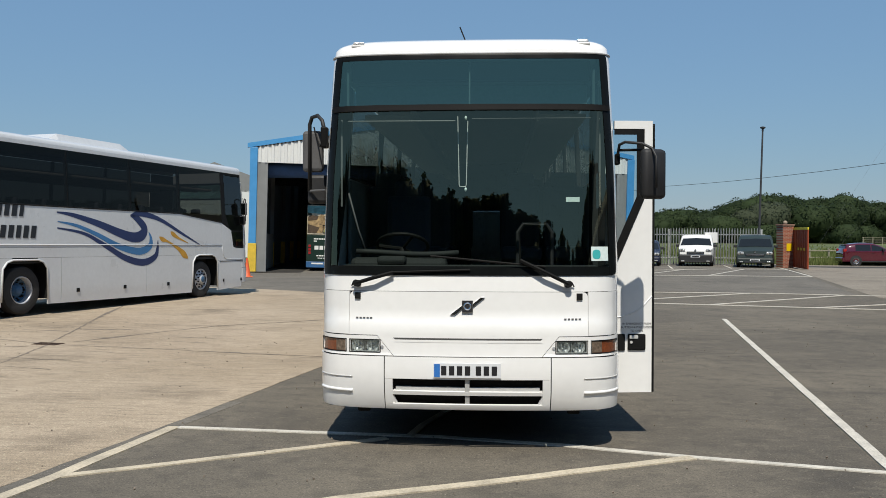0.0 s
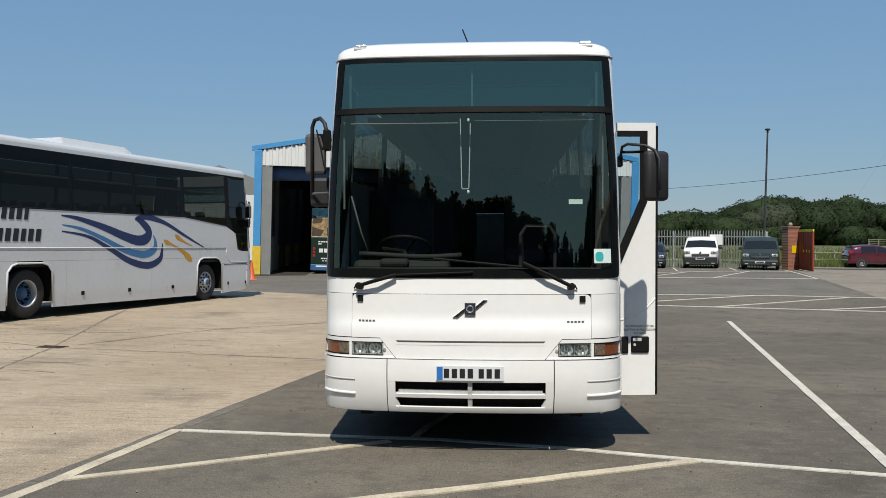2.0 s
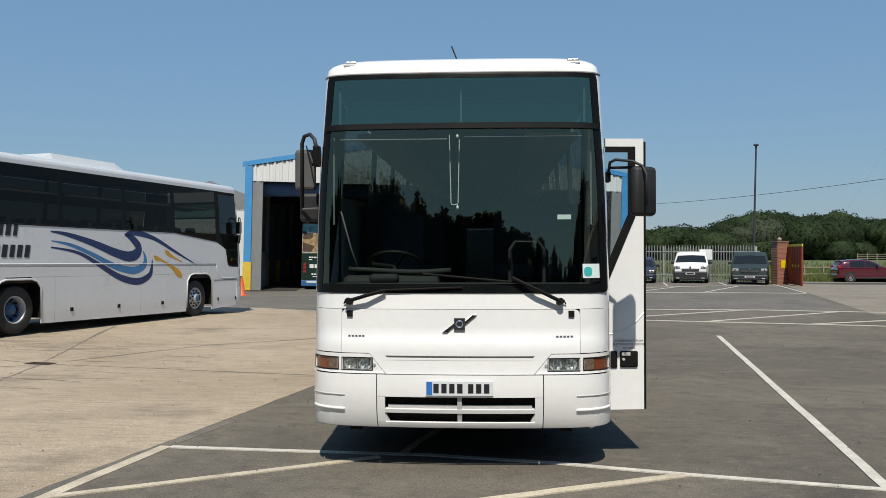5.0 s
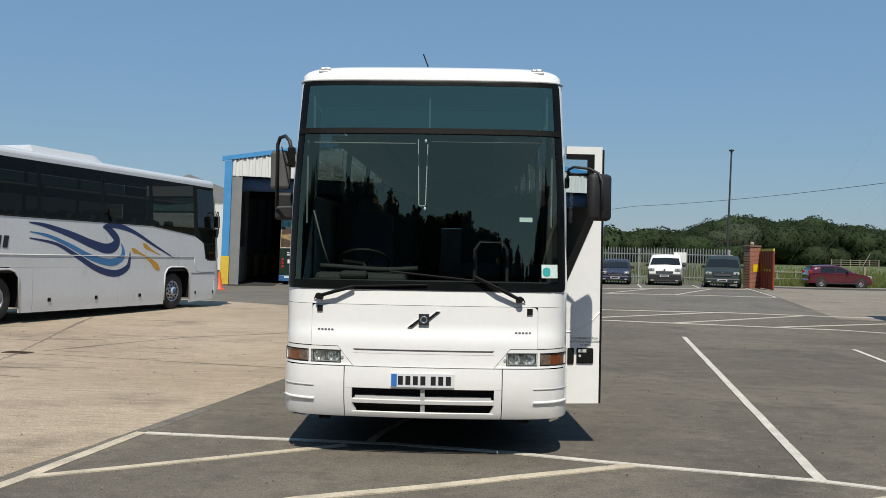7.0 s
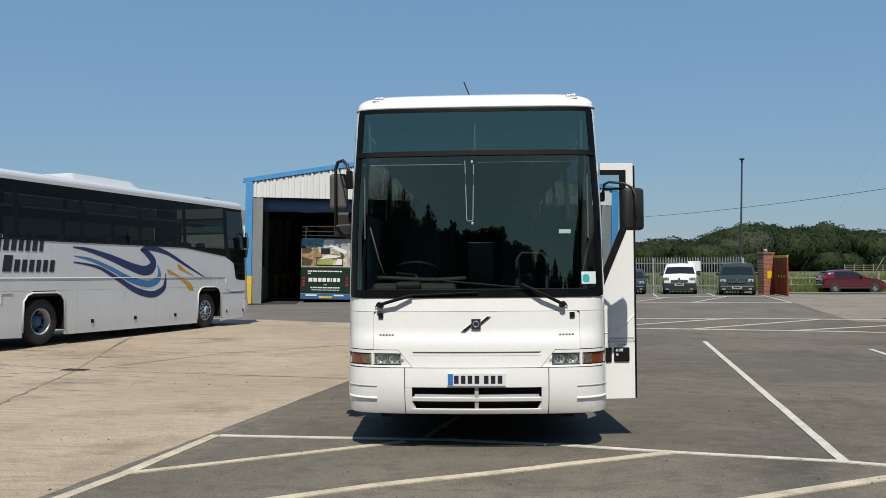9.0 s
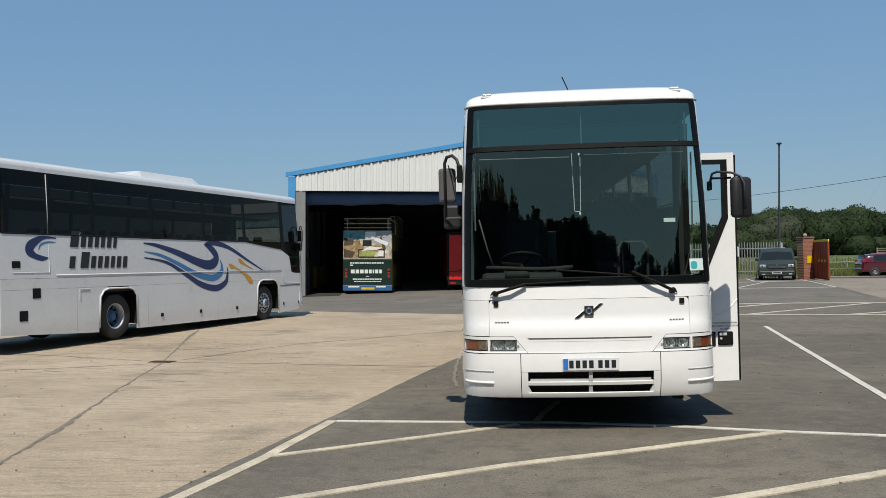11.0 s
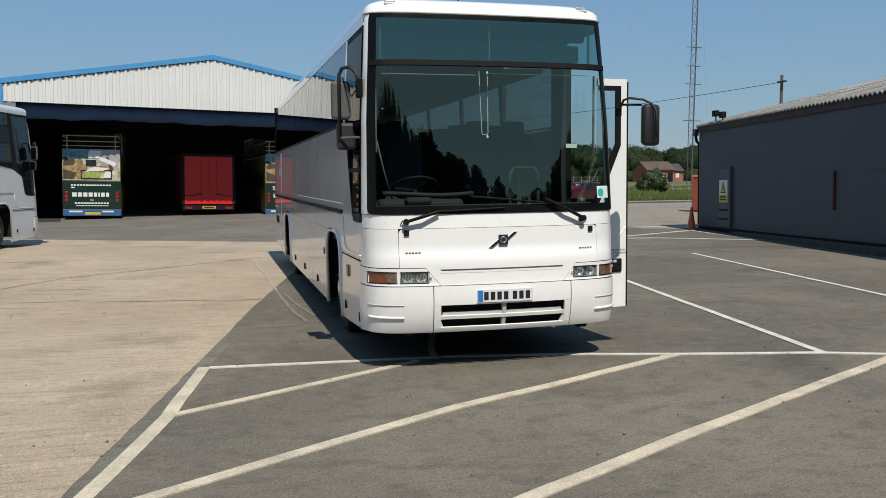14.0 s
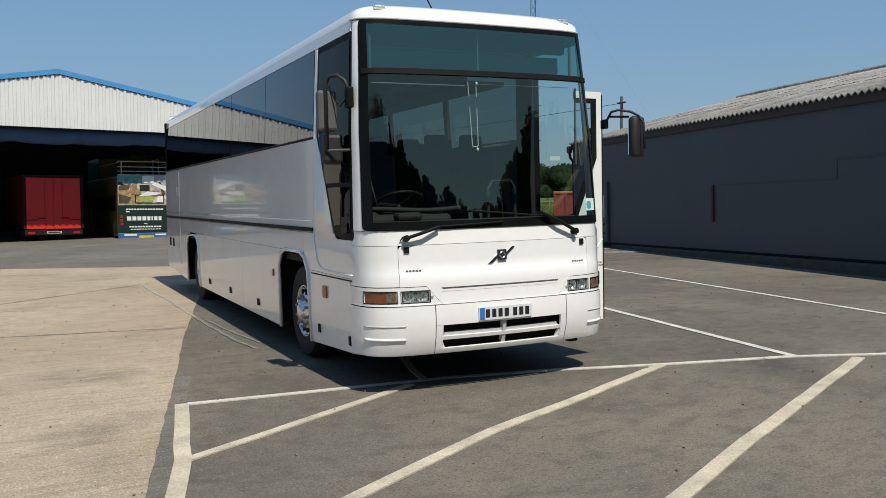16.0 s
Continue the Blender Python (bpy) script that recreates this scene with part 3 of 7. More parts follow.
def panel(name, pts, material, parent, off=0.0, thick=0.02, label="", r=0.0, step=0.09):
    bm = bmesh.new()
    patch(bm, rounded(pts, r) if r else pts, off, thick, step)
    ob = part(name, bm, material, parent, label, smooth=True)
    ob.data.set_sharp_from_angle(angle=radians(35))
    return ob


def roof_shell(bm, z0=3.27, high=0.19, back=LONG):
    """The roof: from the rim of the shell inwards over a squarish arch."""
    us = [-uy(0.6, 1) - (back - 0.6) * k / 10 for k in range(10, 0, -1)]
    us += [-SIDE0 + 2 * SIDE0 * k / 44 for k in range(45)]
    us += [uy(0.6, 1) + (back - 0.6) * k / 10 for k in range(1, 11)]
    rings = []
    for u in us:
        e = surf(u, z0)
        t = Vector((0, max(e.y, 1.15), 0))
        row = []
        for k in range(11):
            a = k / 10 * math.pi / 2
            g, h = 1 - math.cos(a) ** 0.62, math.sin(a) ** 0.62
            row.append(bm.verts.new((e.x + (t.x - e.x) * g, e.y + (t.y - e.y) * g, z0 + high * h)))
        rings.append(row)
    for a, b in zip(rings, rings[1:]):
        for k in range(10):
            bm.faces.new((a[k], b[k], b[k + 1], a[k + 1]))
    bmesh.ops.remove_doubles(bm, verts=bm.verts, dist=0.001)
    return bm



def bead(bm, pts, r, off=0.0, n=6):
    """A round bead laid along a (u, z) line on the shell."""
    fine = []
    for (ua, za), (ub, zb) in zip(pts, pts[1:]):
        bent = abs(ub - ua) > 0.1 and min(abs(ua), abs(ub)) < SIDE0
        k = max(1, math.ceil(abs(ub - ua) / 0.09)) if bent else 1
        fine += [(ua + (ub - ua) * i / k, za + (zb - za) * i / k) for i in range(k)]
    fine.append(pts[-1])
    return tube(bm, [surf(u, z) + normal(u, z) * off for u, z in fine], r, n)


def ribbon(bm, rows, side, off=0.004, lift=0.0):
    """A painted band on a flank through (y, z, width) rows, smoothed."""
    pts = []
    for k in range(len(rows) - 1):
        p0, p1, p2, p3 = (Vector(rows[max(0, min(len(rows) - 1, k + d))]) for d in (-1, 0, 1, 2))
        for i in range(6):
            t = i / 6
            pts.append(0.5 * (2 * p1 + (p2 - p0) * t + (2 * p0 - 5 * p1 + 4 * p2 - p3) * t * t + (3 * p1 - p0 - 3 * p2 + p3) * t ** 3))
    pts.append(Vector(rows[-1]))
    pairs = []
    for k, p in enumerate(pts):
        d = pts[min(k + 1, len(pts) - 1)] - pts[max(k - 1, 0)]
        d = Vector((d.x, d.y)).normalized()
        w = p.z / 2
        pair = []
        for q in (1, -1):
            u, z = side * (SIDE0 + p.x - 0.6 - q * d.y * w), p.y + q * d.x * w
            pair.append(bm.verts.new(surf(u, z) + normal(u, z) * off))
        pairs.append(pair)
    for a, b in zip(pairs, pairs[1:]):
        bm.faces.new((a[0], a[1], b[1], b[0]))
    return bm


BLIND_BAR = mat("dull_grey_blind_bar", (0.12, 0.125, 0.125), 0.5, vary=0.1)
REFLECTOR = mat("lamp_reflector", (0.66, 0.66, 0.64), 0.28, metal=0.45, vary=0.35, scale=30)
AMBER = mat("amber_lens", (0.17, 0.042, 0.012), 0.2, vary=0.3, scale=25, fine=90, coat=0.6)
AMBER_PALE = mat("smoky_lens", (0.13, 0.095, 0.07), 0.12, vary=0.4, scale=40, coat=0.6)
AMBER_DULL = mat("orange_marker", (0.30, 0.10, 0.03), 0.3, vary=0.2, scale=30)
LENS = mat("lamp_glass", (0.62, 0.62, 0.60), 0.12, metal=0.55, vary=0.6, scale=22, fine=70, bump=0.5, bump_scale=45)
LAMP_BACK = mat("lamp_reflector_backing", (0.58, 0.58, 0.56), 0.35, metal=0.0, vary=0.4, scale=20)
CHROME = mat("polished_wheel_trim", (0.62, 0.63, 0.65), 0.18, metal=1.0, vary=0.12, fine=30)
STEEL = mat("grey_wheel_steel", (0.42, 0.43, 0.45), 0.45, metal=0.3, vary=0.2, scale=8)
RIM_BLUE = mat("blue_painted_hub", (0.035, 0.10, 0.19), 0.5, vary=0.3, scale=8)
TYRE = mat("dusty_tyre_rubber", (0.024, 0.023, 0.022), 0.85, vary=0.35, scale=6, fine=50, bump=0.3, bump_scale=60)
MIRROR_CASE = mat("black_mirror_shell", (0.016, 0.016, 0.017), 0.6, vary=0.2, fine=80, bump=0.15, bump_scale=200)
# sunlit tone of the upper mirror head, a plain grey on other parts
MIRROR_GREY = mat("lit_grey_mirror_shell", (0.088, 0.088, 0.09), 0.75, vary=0.2, fine=80)
MIRROR = mat("mirror_face", (0.8, 0.82, 0.84), 0.02, metal=1.0, vary=0.0)
PLATE = mat("white_plate", (0.66, 0.68, 0.70), 0.3, vary=0.05)
INK = mat("black_print", (0.012, 0.012, 0.014), 0.5, vary=0.1)
PLATE_BLUE = mat("blue_print", (0.03, 0.16, 0.48), 0.4, vary=0.1)
# dark paint that holds the shade of the bonnet slot
SLOT_SHADE = mat("slot_shade_paint", (0.07, 0.07, 0.068), 0.7, vary=0.2)
GREYLINE = mat("silver_trim", (0.48, 0.48, 0.47), 0.35, vary=0.1)
SEAT = mat("dark_blue_moquette", (0.028, 0.034, 0.05), 0.95, vary=0.3, scale=12, fine=120)
DASH = mat("charcoal_dashboard", (0.026, 0.028, 0.028), 0.7, vary=0.2, fine=80, spec=0.15)
LINING = mat("grey_cabin_lining", (0.22, 0.225, 0.22), 0.85, vary=0.15)
STICKER = mat("white_sticker", (0.62, 0.72, 0.70), 0.5, vary=0.1)
TEAL = mat("teal_print", (0.04, 0.38, 0.38), 0.5, vary=0.1)
NAVY = mat("navy_vinyl", (0.018, 0.03, 0.10), 0.35, vary=0.12)
MIDBLUE = mat("mid_blue_vinyl", (0.05, 0.17, 0.36), 0.35, vary=0.12)
GOLD = mat("gold_vinyl", (0.52, 0.27, 0.03), 0.35, vary=0.15)
VINYL_BLACK = mat("black_vinyl", (0.015, 0.015, 0.018), 0.35, vary=0.1)
VINYL_GREY = mat("grey_vinyl", (0.36, 0.36, 0.36), 0.4, vary=0.1)
PALE_BLIND = mat("pale_window_blind", (0.42, 0.40, 0.36), 0.9, vary=0.2)


def wheel(parent, x, y, s, front, trim):
    """One road wheel, its face turned to side s."""
    r = 0.5
    bm = bmesh.new()
    lathe(bm, [(-0.14, 0.29), (-0.15, 0.40), (-0.13, 0.475), (-0.09, r), (0.09, r), (0.13, 0.475), (0.15, 0.40), (0.14, 0.30), (0.10, 0.285)], (x, y, r), (s, 0, 0), 40)
    tyre = part("tyre", bm, TYRE, parent, smooth=True)
    tyre.data.set_sharp_from_angle(angle=radians(40))
    bm = bmesh.new()
    if front:
        prof = [(0.10, 0.292), (0.135, 0.285), (0.125, 0.262), (0.09, 0.25), (0.125, 0.20), (0.15, 0.13), (0.17, 0.11), (0.19, 0.10), (0.20, 0.06), (0.20, 0.0)]
    else:
        prof = [(0.10, 0.292), (0.135, 0.285), (0.12, 0.262), (0.0, 0.25), (-0.05, 0.21), (-0.05, 0.14), (0.03, 0.12), (0.05, 0.09), (0.05, 0.0)]
    lathe(bm, prof[:4] if trim is STEEL else prof, (x, y, r), (s, 0, 0), 40)
    rim = part("rim", bm, trim, parent, "polished wheel trim" if trim is CHROME else "painted steel rim", smooth=True)
    if trim is STEEL:
        dish = lathe(bmesh.new(), prof[3:], (x, y, r), (s, 0, 0), 40)
        part("dish", dish, STEEL if front else RIM_BLUE, rim, smooth=True)
    bm = bmesh.new()
    for k in range(10):
        a = 2 * math.pi * k / 10
        c = (x + s * (0.105 if front else -0.04), y + 0.215 * math.cos(a), r + 0.215 * math.sin(a))
        cyl(bm, c, (c[0] + s * 0.025, c[1], c[2]), 0.026, n=10)
    tagged(part("vent_holes", bm, BLACK, rim), kind="stuff")
    bm = bmesh.new()
    for k in range(10):
        a = 2 * math.pi * (k + 0.5) / 10
        c = (x + s * (0.135 if front else -0.02), y + 0.165 * math.cos(a), r + 0.165 * math.sin(a))
        cyl(bm, c, (c[0] + s * 0.045, c[1], c[2]), 0.016, n=6)
    tagged(part("wheel_nuts", bm, STEEL if trim is CHROME else BLACK, rim), kind="stuff")
    if not front or trim is not CHROME:
        bm = bmesh.new()
        base = 0.16 if front else 0.035
        lathe(bm, [(base - 0.06, 0.105), (base + 0.02, 0.10), (base + 0.045, 0.07), (base + 0.05, 0.0)], (x, y, r), (s, 0, 0), 24)
        part("hub_cap", bm, RIM_BLUE if trim is STEEL else STEEL, rim, smooth=True)
    return tyre


def bars(parent, rows, material, name="lettering"):
    """Illegible or private writing as plain bars, each a flat slab given by its corners."""
    bm = bmesh.new()
    for q in rows:
        vs = [bm.verts.new(p) for p in q]
        bm.faces.new(vs)
    return part(name, bm, material, parent)


def coach(name, label, m, plain=True, rise=0.0, glass_low=2.33, drop=0.0, long=LONG):
    """A full-size coach. plain: the all-white one with its door open; otherwise the one in livery."""
    bus = root(name, label, "coach", m, "parked coaches")
    a, b = ux(0.667), uy(0.55, 1)
    top = 3.27 + rise
    gt = 3.17 + rise * 1.05                  # top of the side glass
    pane_glass = TINT if plain else TINT_DARK
    # ---- bumper
    g0, g1 = ux(0.60), ux(0.655)
    bump = panel("bumper_middle", [(-a + 0.004, 0.605), (a - 0.004, 0.605), (a - 0.004, 0.775), (-a + 0.004, 0.775)], WHITE, bus, 0.012)
    for p in ([(-a + 0.004, 0.355), (a - 0.004, 0.355), (a - 0.004, 0.398), (-a + 0.004, 0.398)],
              [(-a + 0.004, 0.40), (-g0, 0.40), (-g0, 0.603), (-a + 0.004, 0.603)], [(g0, 0.40), (a - 0.004, 0.40), (a - 0.004, 0.603), (g0, 0.603)]):
        panel("grille_surround", p, WHITE, bump, 0.012)
    for s in (-1, 1):
        panel("grille_cheek", [(s * (g0 - 0.03), 0.398), (s * (g0 + 0.01), 0.398), (s * (g0 + 0.01), 0.47), (s * (g0 + 0.004), 0.47)], WHITE, bump, 0.004, 0.03)
    panel("grille_back", [(-g0, 0.38), (g0, 0.38), (g0, 0.62), (-g0, 0.62)], DARK, bump, -0.06, 0.01)
    panel("grille_bar", [(-g0, 0.472), (g0, 0.472), (g0, 0.502), (-g0, 0.502)], WHITE, bump, 0.002, 0.05)
    # grey slat: the shade on the bar's slope is put into its colour
    panel("grille_bar", [(-g0 + 0.02, 0.502), (g0 - 0.02, 0.502), (g0 - 0.02, 0.530), (-g0 + 0.02, 0.530)], GREYLINE, bump, -0.022, 0.03)
    panel("grille_post", [(-0.018, 0.40), (0.018, 0.40), (0.018, 0.605), (-0.018, 0.605)], GREYLINE, bump, -0.004, 0.05)
    part("under_lip", patch(bmesh.new(), [(-uy(0.5, 1), 0.315), (uy(0.5, 1), 0.315), (uy(0.5, 1), 0.40), (-uy(0.5, 1), 0.40)], -0.06, 0.02), DARK, bump)
    part("under_tray", boxes((-0.9, 0.9, 0.3, 0.45, 0.36, 0.40), (-1.06, 1.06, 0.45, 0.7, 0.355, 0.395), (-1.12, 1.12, 0.65, 1.72, 0.36, 0.40)), DARK, bump)
    for s in (-1, 1):
        pts = [(s * (a + 0.004), 0.355), (s * b, 0.335), (s * b, 0.775), (s * (a + 0.004), 0.775)]
        corner = panel("bumper_corner", pts, WHITE, bus, 0.012, step=0.05)
        k0, k1 = ux(0.93), uy(0.30, 1)
        line = [s * (k0 + (k1 - k0) * k / 14) for k in range(15)]
        part("groove", bead(bmesh.new(), [(u, 0.612) for u in line], 0.006, 0.0125), GREYLINE, corner, smooth=True)
        part("ridge", bead(bmesh.new(), [(u, 0.498) for u in line], 0.014, 0.010), WHITE, corner, smooth=True)
        part("under_clip", boxes((s * 0.86 - 0.05, s * 0.86 + 0.05, 0.20, 0.30, 0.30, 0.352), bevel=0.01), DARK, corner)
    # ---- lamps
    in_top, in_low = ux(0.735), ux(0.60)
    slant = lambda z: in_low + (in_top - in_low) * (z - 0.785) / 0.162
    for s in (-1, 1):
        hl0, hl1, am0, am1 = ux(0.71), ux(0.955), ux(0.995), uy(0.30, 1)
        for p in ([(s * slant(0.785), 0.785), (s * b, 0.785), (s * b, 0.8095), (s * slant(0.8095), 0.8095)],
                  [(s * slant(0.9105), 0.9105), (s * b, 0.9105), (s * b, 0.943), (s * slant(0.943), 0.943)],
                  [(s * slant(0.81), 0.81), (s * hl0, 0.81), (s * hl0, 0.91), (s * slant(0.91), 0.91)],
                  [(s * hl1, 0.81), (s * am0, 0.81), (s * am0, 0.91), (s * hl1, 0.91)], [(s * am1, 0.81), (s * b, 0.81), (s * b, 0.91), (s * am1, 0.91)]):
            panel("lamp_panel", p, WHITE, bus, 0.004)
        lamp = panel("headlight", [(s * (hl0 - 0.004), 0.806), (s * (hl1 + 0.004), 0.806), (s * (hl1 + 0.004), 0.914), (s * (hl0 - 0.004), 0.914)], LAMP_BACK, bus, -0.055, 0.01, "clear twin headlight")
        for ux0, rr in ((ux(0.772), 0.052), (ux(0.892), 0.052)):
            c, n = surf(s * ux0, 0.86), normal(s * ux0, 0.86)
            bm = lathe(bmesh.new(), [(-0.012, rr), (-0.03, rr * 0.82), (-0.044, rr * 0.5), (-0.047, rr * 0.25), (-0.03, rr * 0.2), (-0.026, 0.0)], c, n, 20)
            part("reflector", bm, REFLECTOR, lamp, smooth=True)
            part("bulb", cyl(bmesh.new(), c - n * 0.036, c - n * 0.016, 0.011, n=8), CHROME, lamp)
        for p in ([(hl0, 0.812), (hl1, 0.812), (hl1, 0.820), (hl0, 0.820)], [(hl0, 0.901), (hl1, 0.901), (hl1, 0.908), (hl0, 0.908)]):
            panel("lens_rim", [(s * u, z) for u, z in p], LENS, lamp, -0.004, 0.03)
        for k in range(9):                                           # upright flutes of the clear lens
            u = hl0 + (hl1 - hl0) * (k + 0.5) / 9
            panel("lens_flute", [(s * (u - 0.002), 0.822), (s * (u + 0.002), 0.822), (s * (u + 0.002), 0.899), (s * (u - 0.002), 0.899)], LENS, lamp, -0.006, 0.004)
        for c0, c1 in ((hl0 - 0.006, hl1 + 0.006), (am0 - 0.006, am1 + 0.006)):
            edge = [(s * c0, 0.809), (s * (c0 + c1) / 2, 0.809), (s * c1, 0.809), (s * c1, 0.911), (s * (c0 + c1) / 2, 0.911), (s * c0, 0.911), (s * c0, 0.809)]
            part("lamp_seal", bead(bmesh.new(), edge, 0.0045, 0.004), BLACK, lamp)
        panel("lens_glass", [(s * hl0, 0.812), (s * hl1, 0.812), (s * hl1, 0.908), (s * hl0, 0.908)], CLEAR, lamp, -0.002, 0.0).visible_shadow = False
        ind = panel("indicator", [(s * am0, 0.812), (s * am1, 0.812), (s * am1, 0.908), (s * am0, 0.908)], AMBER, bus, -0.004, 0.03, "amber and clear front indicator")
        cut = am0 + (am1 - am0) * 0.30
        panel("clear_lens", [(s * am0, 0.816), (s * cut, 0.816), (s * cut, 0.904), (s * am0, 0.904)], AMBER_PALE, ind, 0.0, 0.01)
        bm = bmesh.new()
        c, n = surf(s * ux(0.688), 0.855), normal(s * ux(0.688), 0.855)
        cyl(bm, c, c + n * 0.012, 0.012, n=10)
        part("panel_lock", bm, STEEL, bus)
    # ---- centre panel, its slot a dark strip with the recess's shade in its colour
    panel("slot_shade_strip", [(-0.585, 0.915), (0.585, 0.915), (0.60, 0.930), (-0.60, 0.930)], SLOT_SHADE, bus, 0.0015, 0.02)
    panel("slot_lip", [(-0.60, 0.895), (0.60, 0.895), (0.585, 0.915), (-0.585, 0.915)], WHITE, bus, 0.002, 0.012)
    # ---- bonnet and screen
    bon = panel("bonnet", [(-ux(0.965), 0.9485), (ux(0.965), 0.9485), (ux(0.965), 1.3005), (-ux(0.965), 1.3005)], WHITE, bus, 0.0, r=[0, 0, 0.05, 0.05])
    panel("bonnet_foot", [(-in_low + 0.005, 0.785), (in_low - 0.005, 0.785), (slant(0.9485) - 0.005, 0.9485), (-slant(0.9485) + 0.005, 0.9485)], WHITE, bon, 0.0)
    panel("front_cowl", [(-b, 1.304), (b, 1.304), (b, 1.43), (-b, 1.43)], WHITE, bus, -0.002)
    for s in (-1, 1):
        panel("front_quarter", [(s * (ux(0.9685)), 0.951), (s * b, 0.951), (s * b, 1.30), (s * ux(0.9685), 1.3015)], WHITE, bus, 0.0)
        panel("hinge_cover", [(s * ux(0.872), 1.238), (s * ux(0.918), 1.238), (s * ux(0.918), 1.290), (s * ux(0.872), 1.290)], BLACK, bon, 0.012, 0.014)
    panel("inner_front", [(-b, 0.40), (b, 0.40), (b, 1.42), (-b, 1.42)], DARK, bus, -0.075, 0.01)
    e = ux(1.19)
    up = min(3.265, 3.265)
    scr = panel("windscreen", [(-e, 1.435), (e, 1.435), (e, 2.79), (-e, 2.79)], WIND, bus, 0.004, 0.0, "dark tinted windscreen with trees mirrored in it", r=[0.09, 0.09, 0, 0])
    ups = panel("upper_screen", [(-e, 2.83), (e, 2.83), (e, up), (-e, up)], UPPER, bus, 0.004, 0.0, "tinted upper screen", r=[0, 0, 0.07, 0.07])
    for o in (scr, ups):
        o.visible_shadow = False
    panel("screen_divider", [(-e, 2.785), (e, 2.785), (e, 2.832), (-e, 2.832)], BLACK, bus, 0.02, 0.04)
    for s in (-1, 1):
        panel("screen_seal", [(s * (e - 0.075), 1.435), (s * (e + 0.045), 1.435), (s * (e + 0.045), up), (s * (e - 0.075), up)], GLOSS_BLACK, bus, 0.008, 0.014, r=[0, 0.11, 0.09, 0], step=0.05)
        panel("screen_corner", [(s * (e - 0.12), 1.43), (s * (e + 0.024), 1.43), (s * (e + 0.024), 1.56), (s * (e - 0.02), 1.56)], WHITE, bus, -0.008, 0.01)
        panel("a_pillar", [(s * (e + 0.024), 1.435), (s * uy(0.44, 1), 1.435), (s * uy(0.44, 1), 3.26), (s * (e + 0.024), 3.26)], WHITE, bus, 0.002, 0.03)
    panel("screen_seal", [(-e, 1.432), (e, 1.432), (e, 1.505), (-e, 1.505)], GLOSS_BLACK, bus, 0.007, 0.012, r=0.03)
    panel("screen_seal", [(-e, 3.225), (e, 3.225), (e, 3.270), (-e, 3.270)], GLOSS_BLACK, bus, 0.007, 0.012, r=0.02)
    # ---- roof
    roof = part("roof", roof_shell(bmesh.new(), top, 0.19, long), WHITE, bus, smooth=True)
    for s in (-1, 1):
        bm = bmesh.new()
        box(bm, s * 0.945 - 0.05, s * 0.945 + 0.05, 0.44, 0.53, top + 0.092, top + 0.128, 0.012)
        part("marker_lamp", bm, LENS, bus, "clear roof marker lamp")
        bm = bmesh.new()
        box(bm, s * 0.945 - 0.06, s * 0.945 + 0.06, 0.43, 0.58, top + 0.075, top + 0.10, 0.008)
        part("lamp_base", bm, GREYLINE, roof)
    bm = bmesh.new()
    bead(bm, [(-b, 3.272), (b, 3.272)], 0.008, 0.008)
    part("gutter", bm, GREYLINE, roof)
    # ---- flanks
    for s in (-1, 1):
        S = lambda y, z: (s * (uy(y, 1)), z)
        door_side = plain and s > 0
        # unseen strip added behind the joint to keep sunlight out
        panel("joint_light_block", [S(0.49, 0.36), S(0.64, 0.36), S(0.64, 0.99), S(0.49, 0.99)], DARK, bus, -0.022, 0.01)
        if not door_side:
            panel("cab_flank", [S(0.56, 0.335 - drop), S(1.80, 0.27 - drop), S(1.83, 0.98), S(1.83, 1.0), S(0.56, 1.0)], WHITE, bus)
            panel("cab_door", [S(0.50, 1.004), S(1.60, 1.004), S(1.60, 1.40), S(1.10, 1.40), S(0.97, 1.34), S(0.50, 1.34)], WHITE, bus)
            if plain:
                panel("cab_door_upper", [S(1.0, 1.385), S(1.60, 1.385), S(1.60, 2.31), S(1.44, 2.31)], WHITE, bus)
            else:
                panel("cab_door_upper", [S(1.02, 1.385), S(1.60, 1.385), S(1.60, 2.05), S(1.12, 1.86)], WHITE, bus)
            panel("cab_arch_head", [S(1.60, 1.004), S(1.834, 1.004), S(1.95, 1.13), S(1.99, 1.168), S(1.99, 1.38), S(1.60, 1.38)], WHITE, bus)
            if plain:
                frame_pts = [S(0.44, 1.345), S(0.93, 1.345), S(1.05, 1.52), S(1.47, 2.30), S(1.50, gt), S(0.48, gt)]
            else:
                frame_pts = [S(0.44, 1.345), S(0.95, 1.345), S(1.05, 1.60), S(1.12, 1.87), S(1.59, 2.06), S(1.59, gt), S(0.48, gt)]
            fr = panel("cab_window_frame", frame_pts, BLACK, bus, 0.0, 0.02, r=[0.05, 0.06] + [0.03] * (len(frame_pts) - 4) + [0.05, 0.06])
            panel("cab_glass", [S(0.50, 1.86), S(1.19, 1.86), S(1.42, 2.32), S(1.44, gt - 0.06), S(0.53, gt - 0.06)], TINT_DARK if plain else CAB_CLEAR, fr, 0.006, 0.0, r=0.03)
            panel("cab_glass_low", [S(0.50, 1.41), S(0.90, 1.41), S(1.0, 1.55), S(1.14, 1.82), S(0.50, 1.82)], TINT_DARK if plain else CAB_CLEAR, fr, 0.006, 0.0, r=0.03)
            if plain:
                panel("post", [S(1.505, 2.31), S(1.575, 2.31), S(1.575, gt), S(1.505, gt)], WHITE, bus, 0.004)
            bm = bmesh.new()
            bead(bm, [S(1.60, 1.40), S(1.57, 1.25), S(1.50, 1.10), S(1.38, 1.045), S(1.2, 1.035), S(0.50, 1.035)], 0.007, 0.003)
            part("door_seam", bm, WHITE, bus, smooth=True)
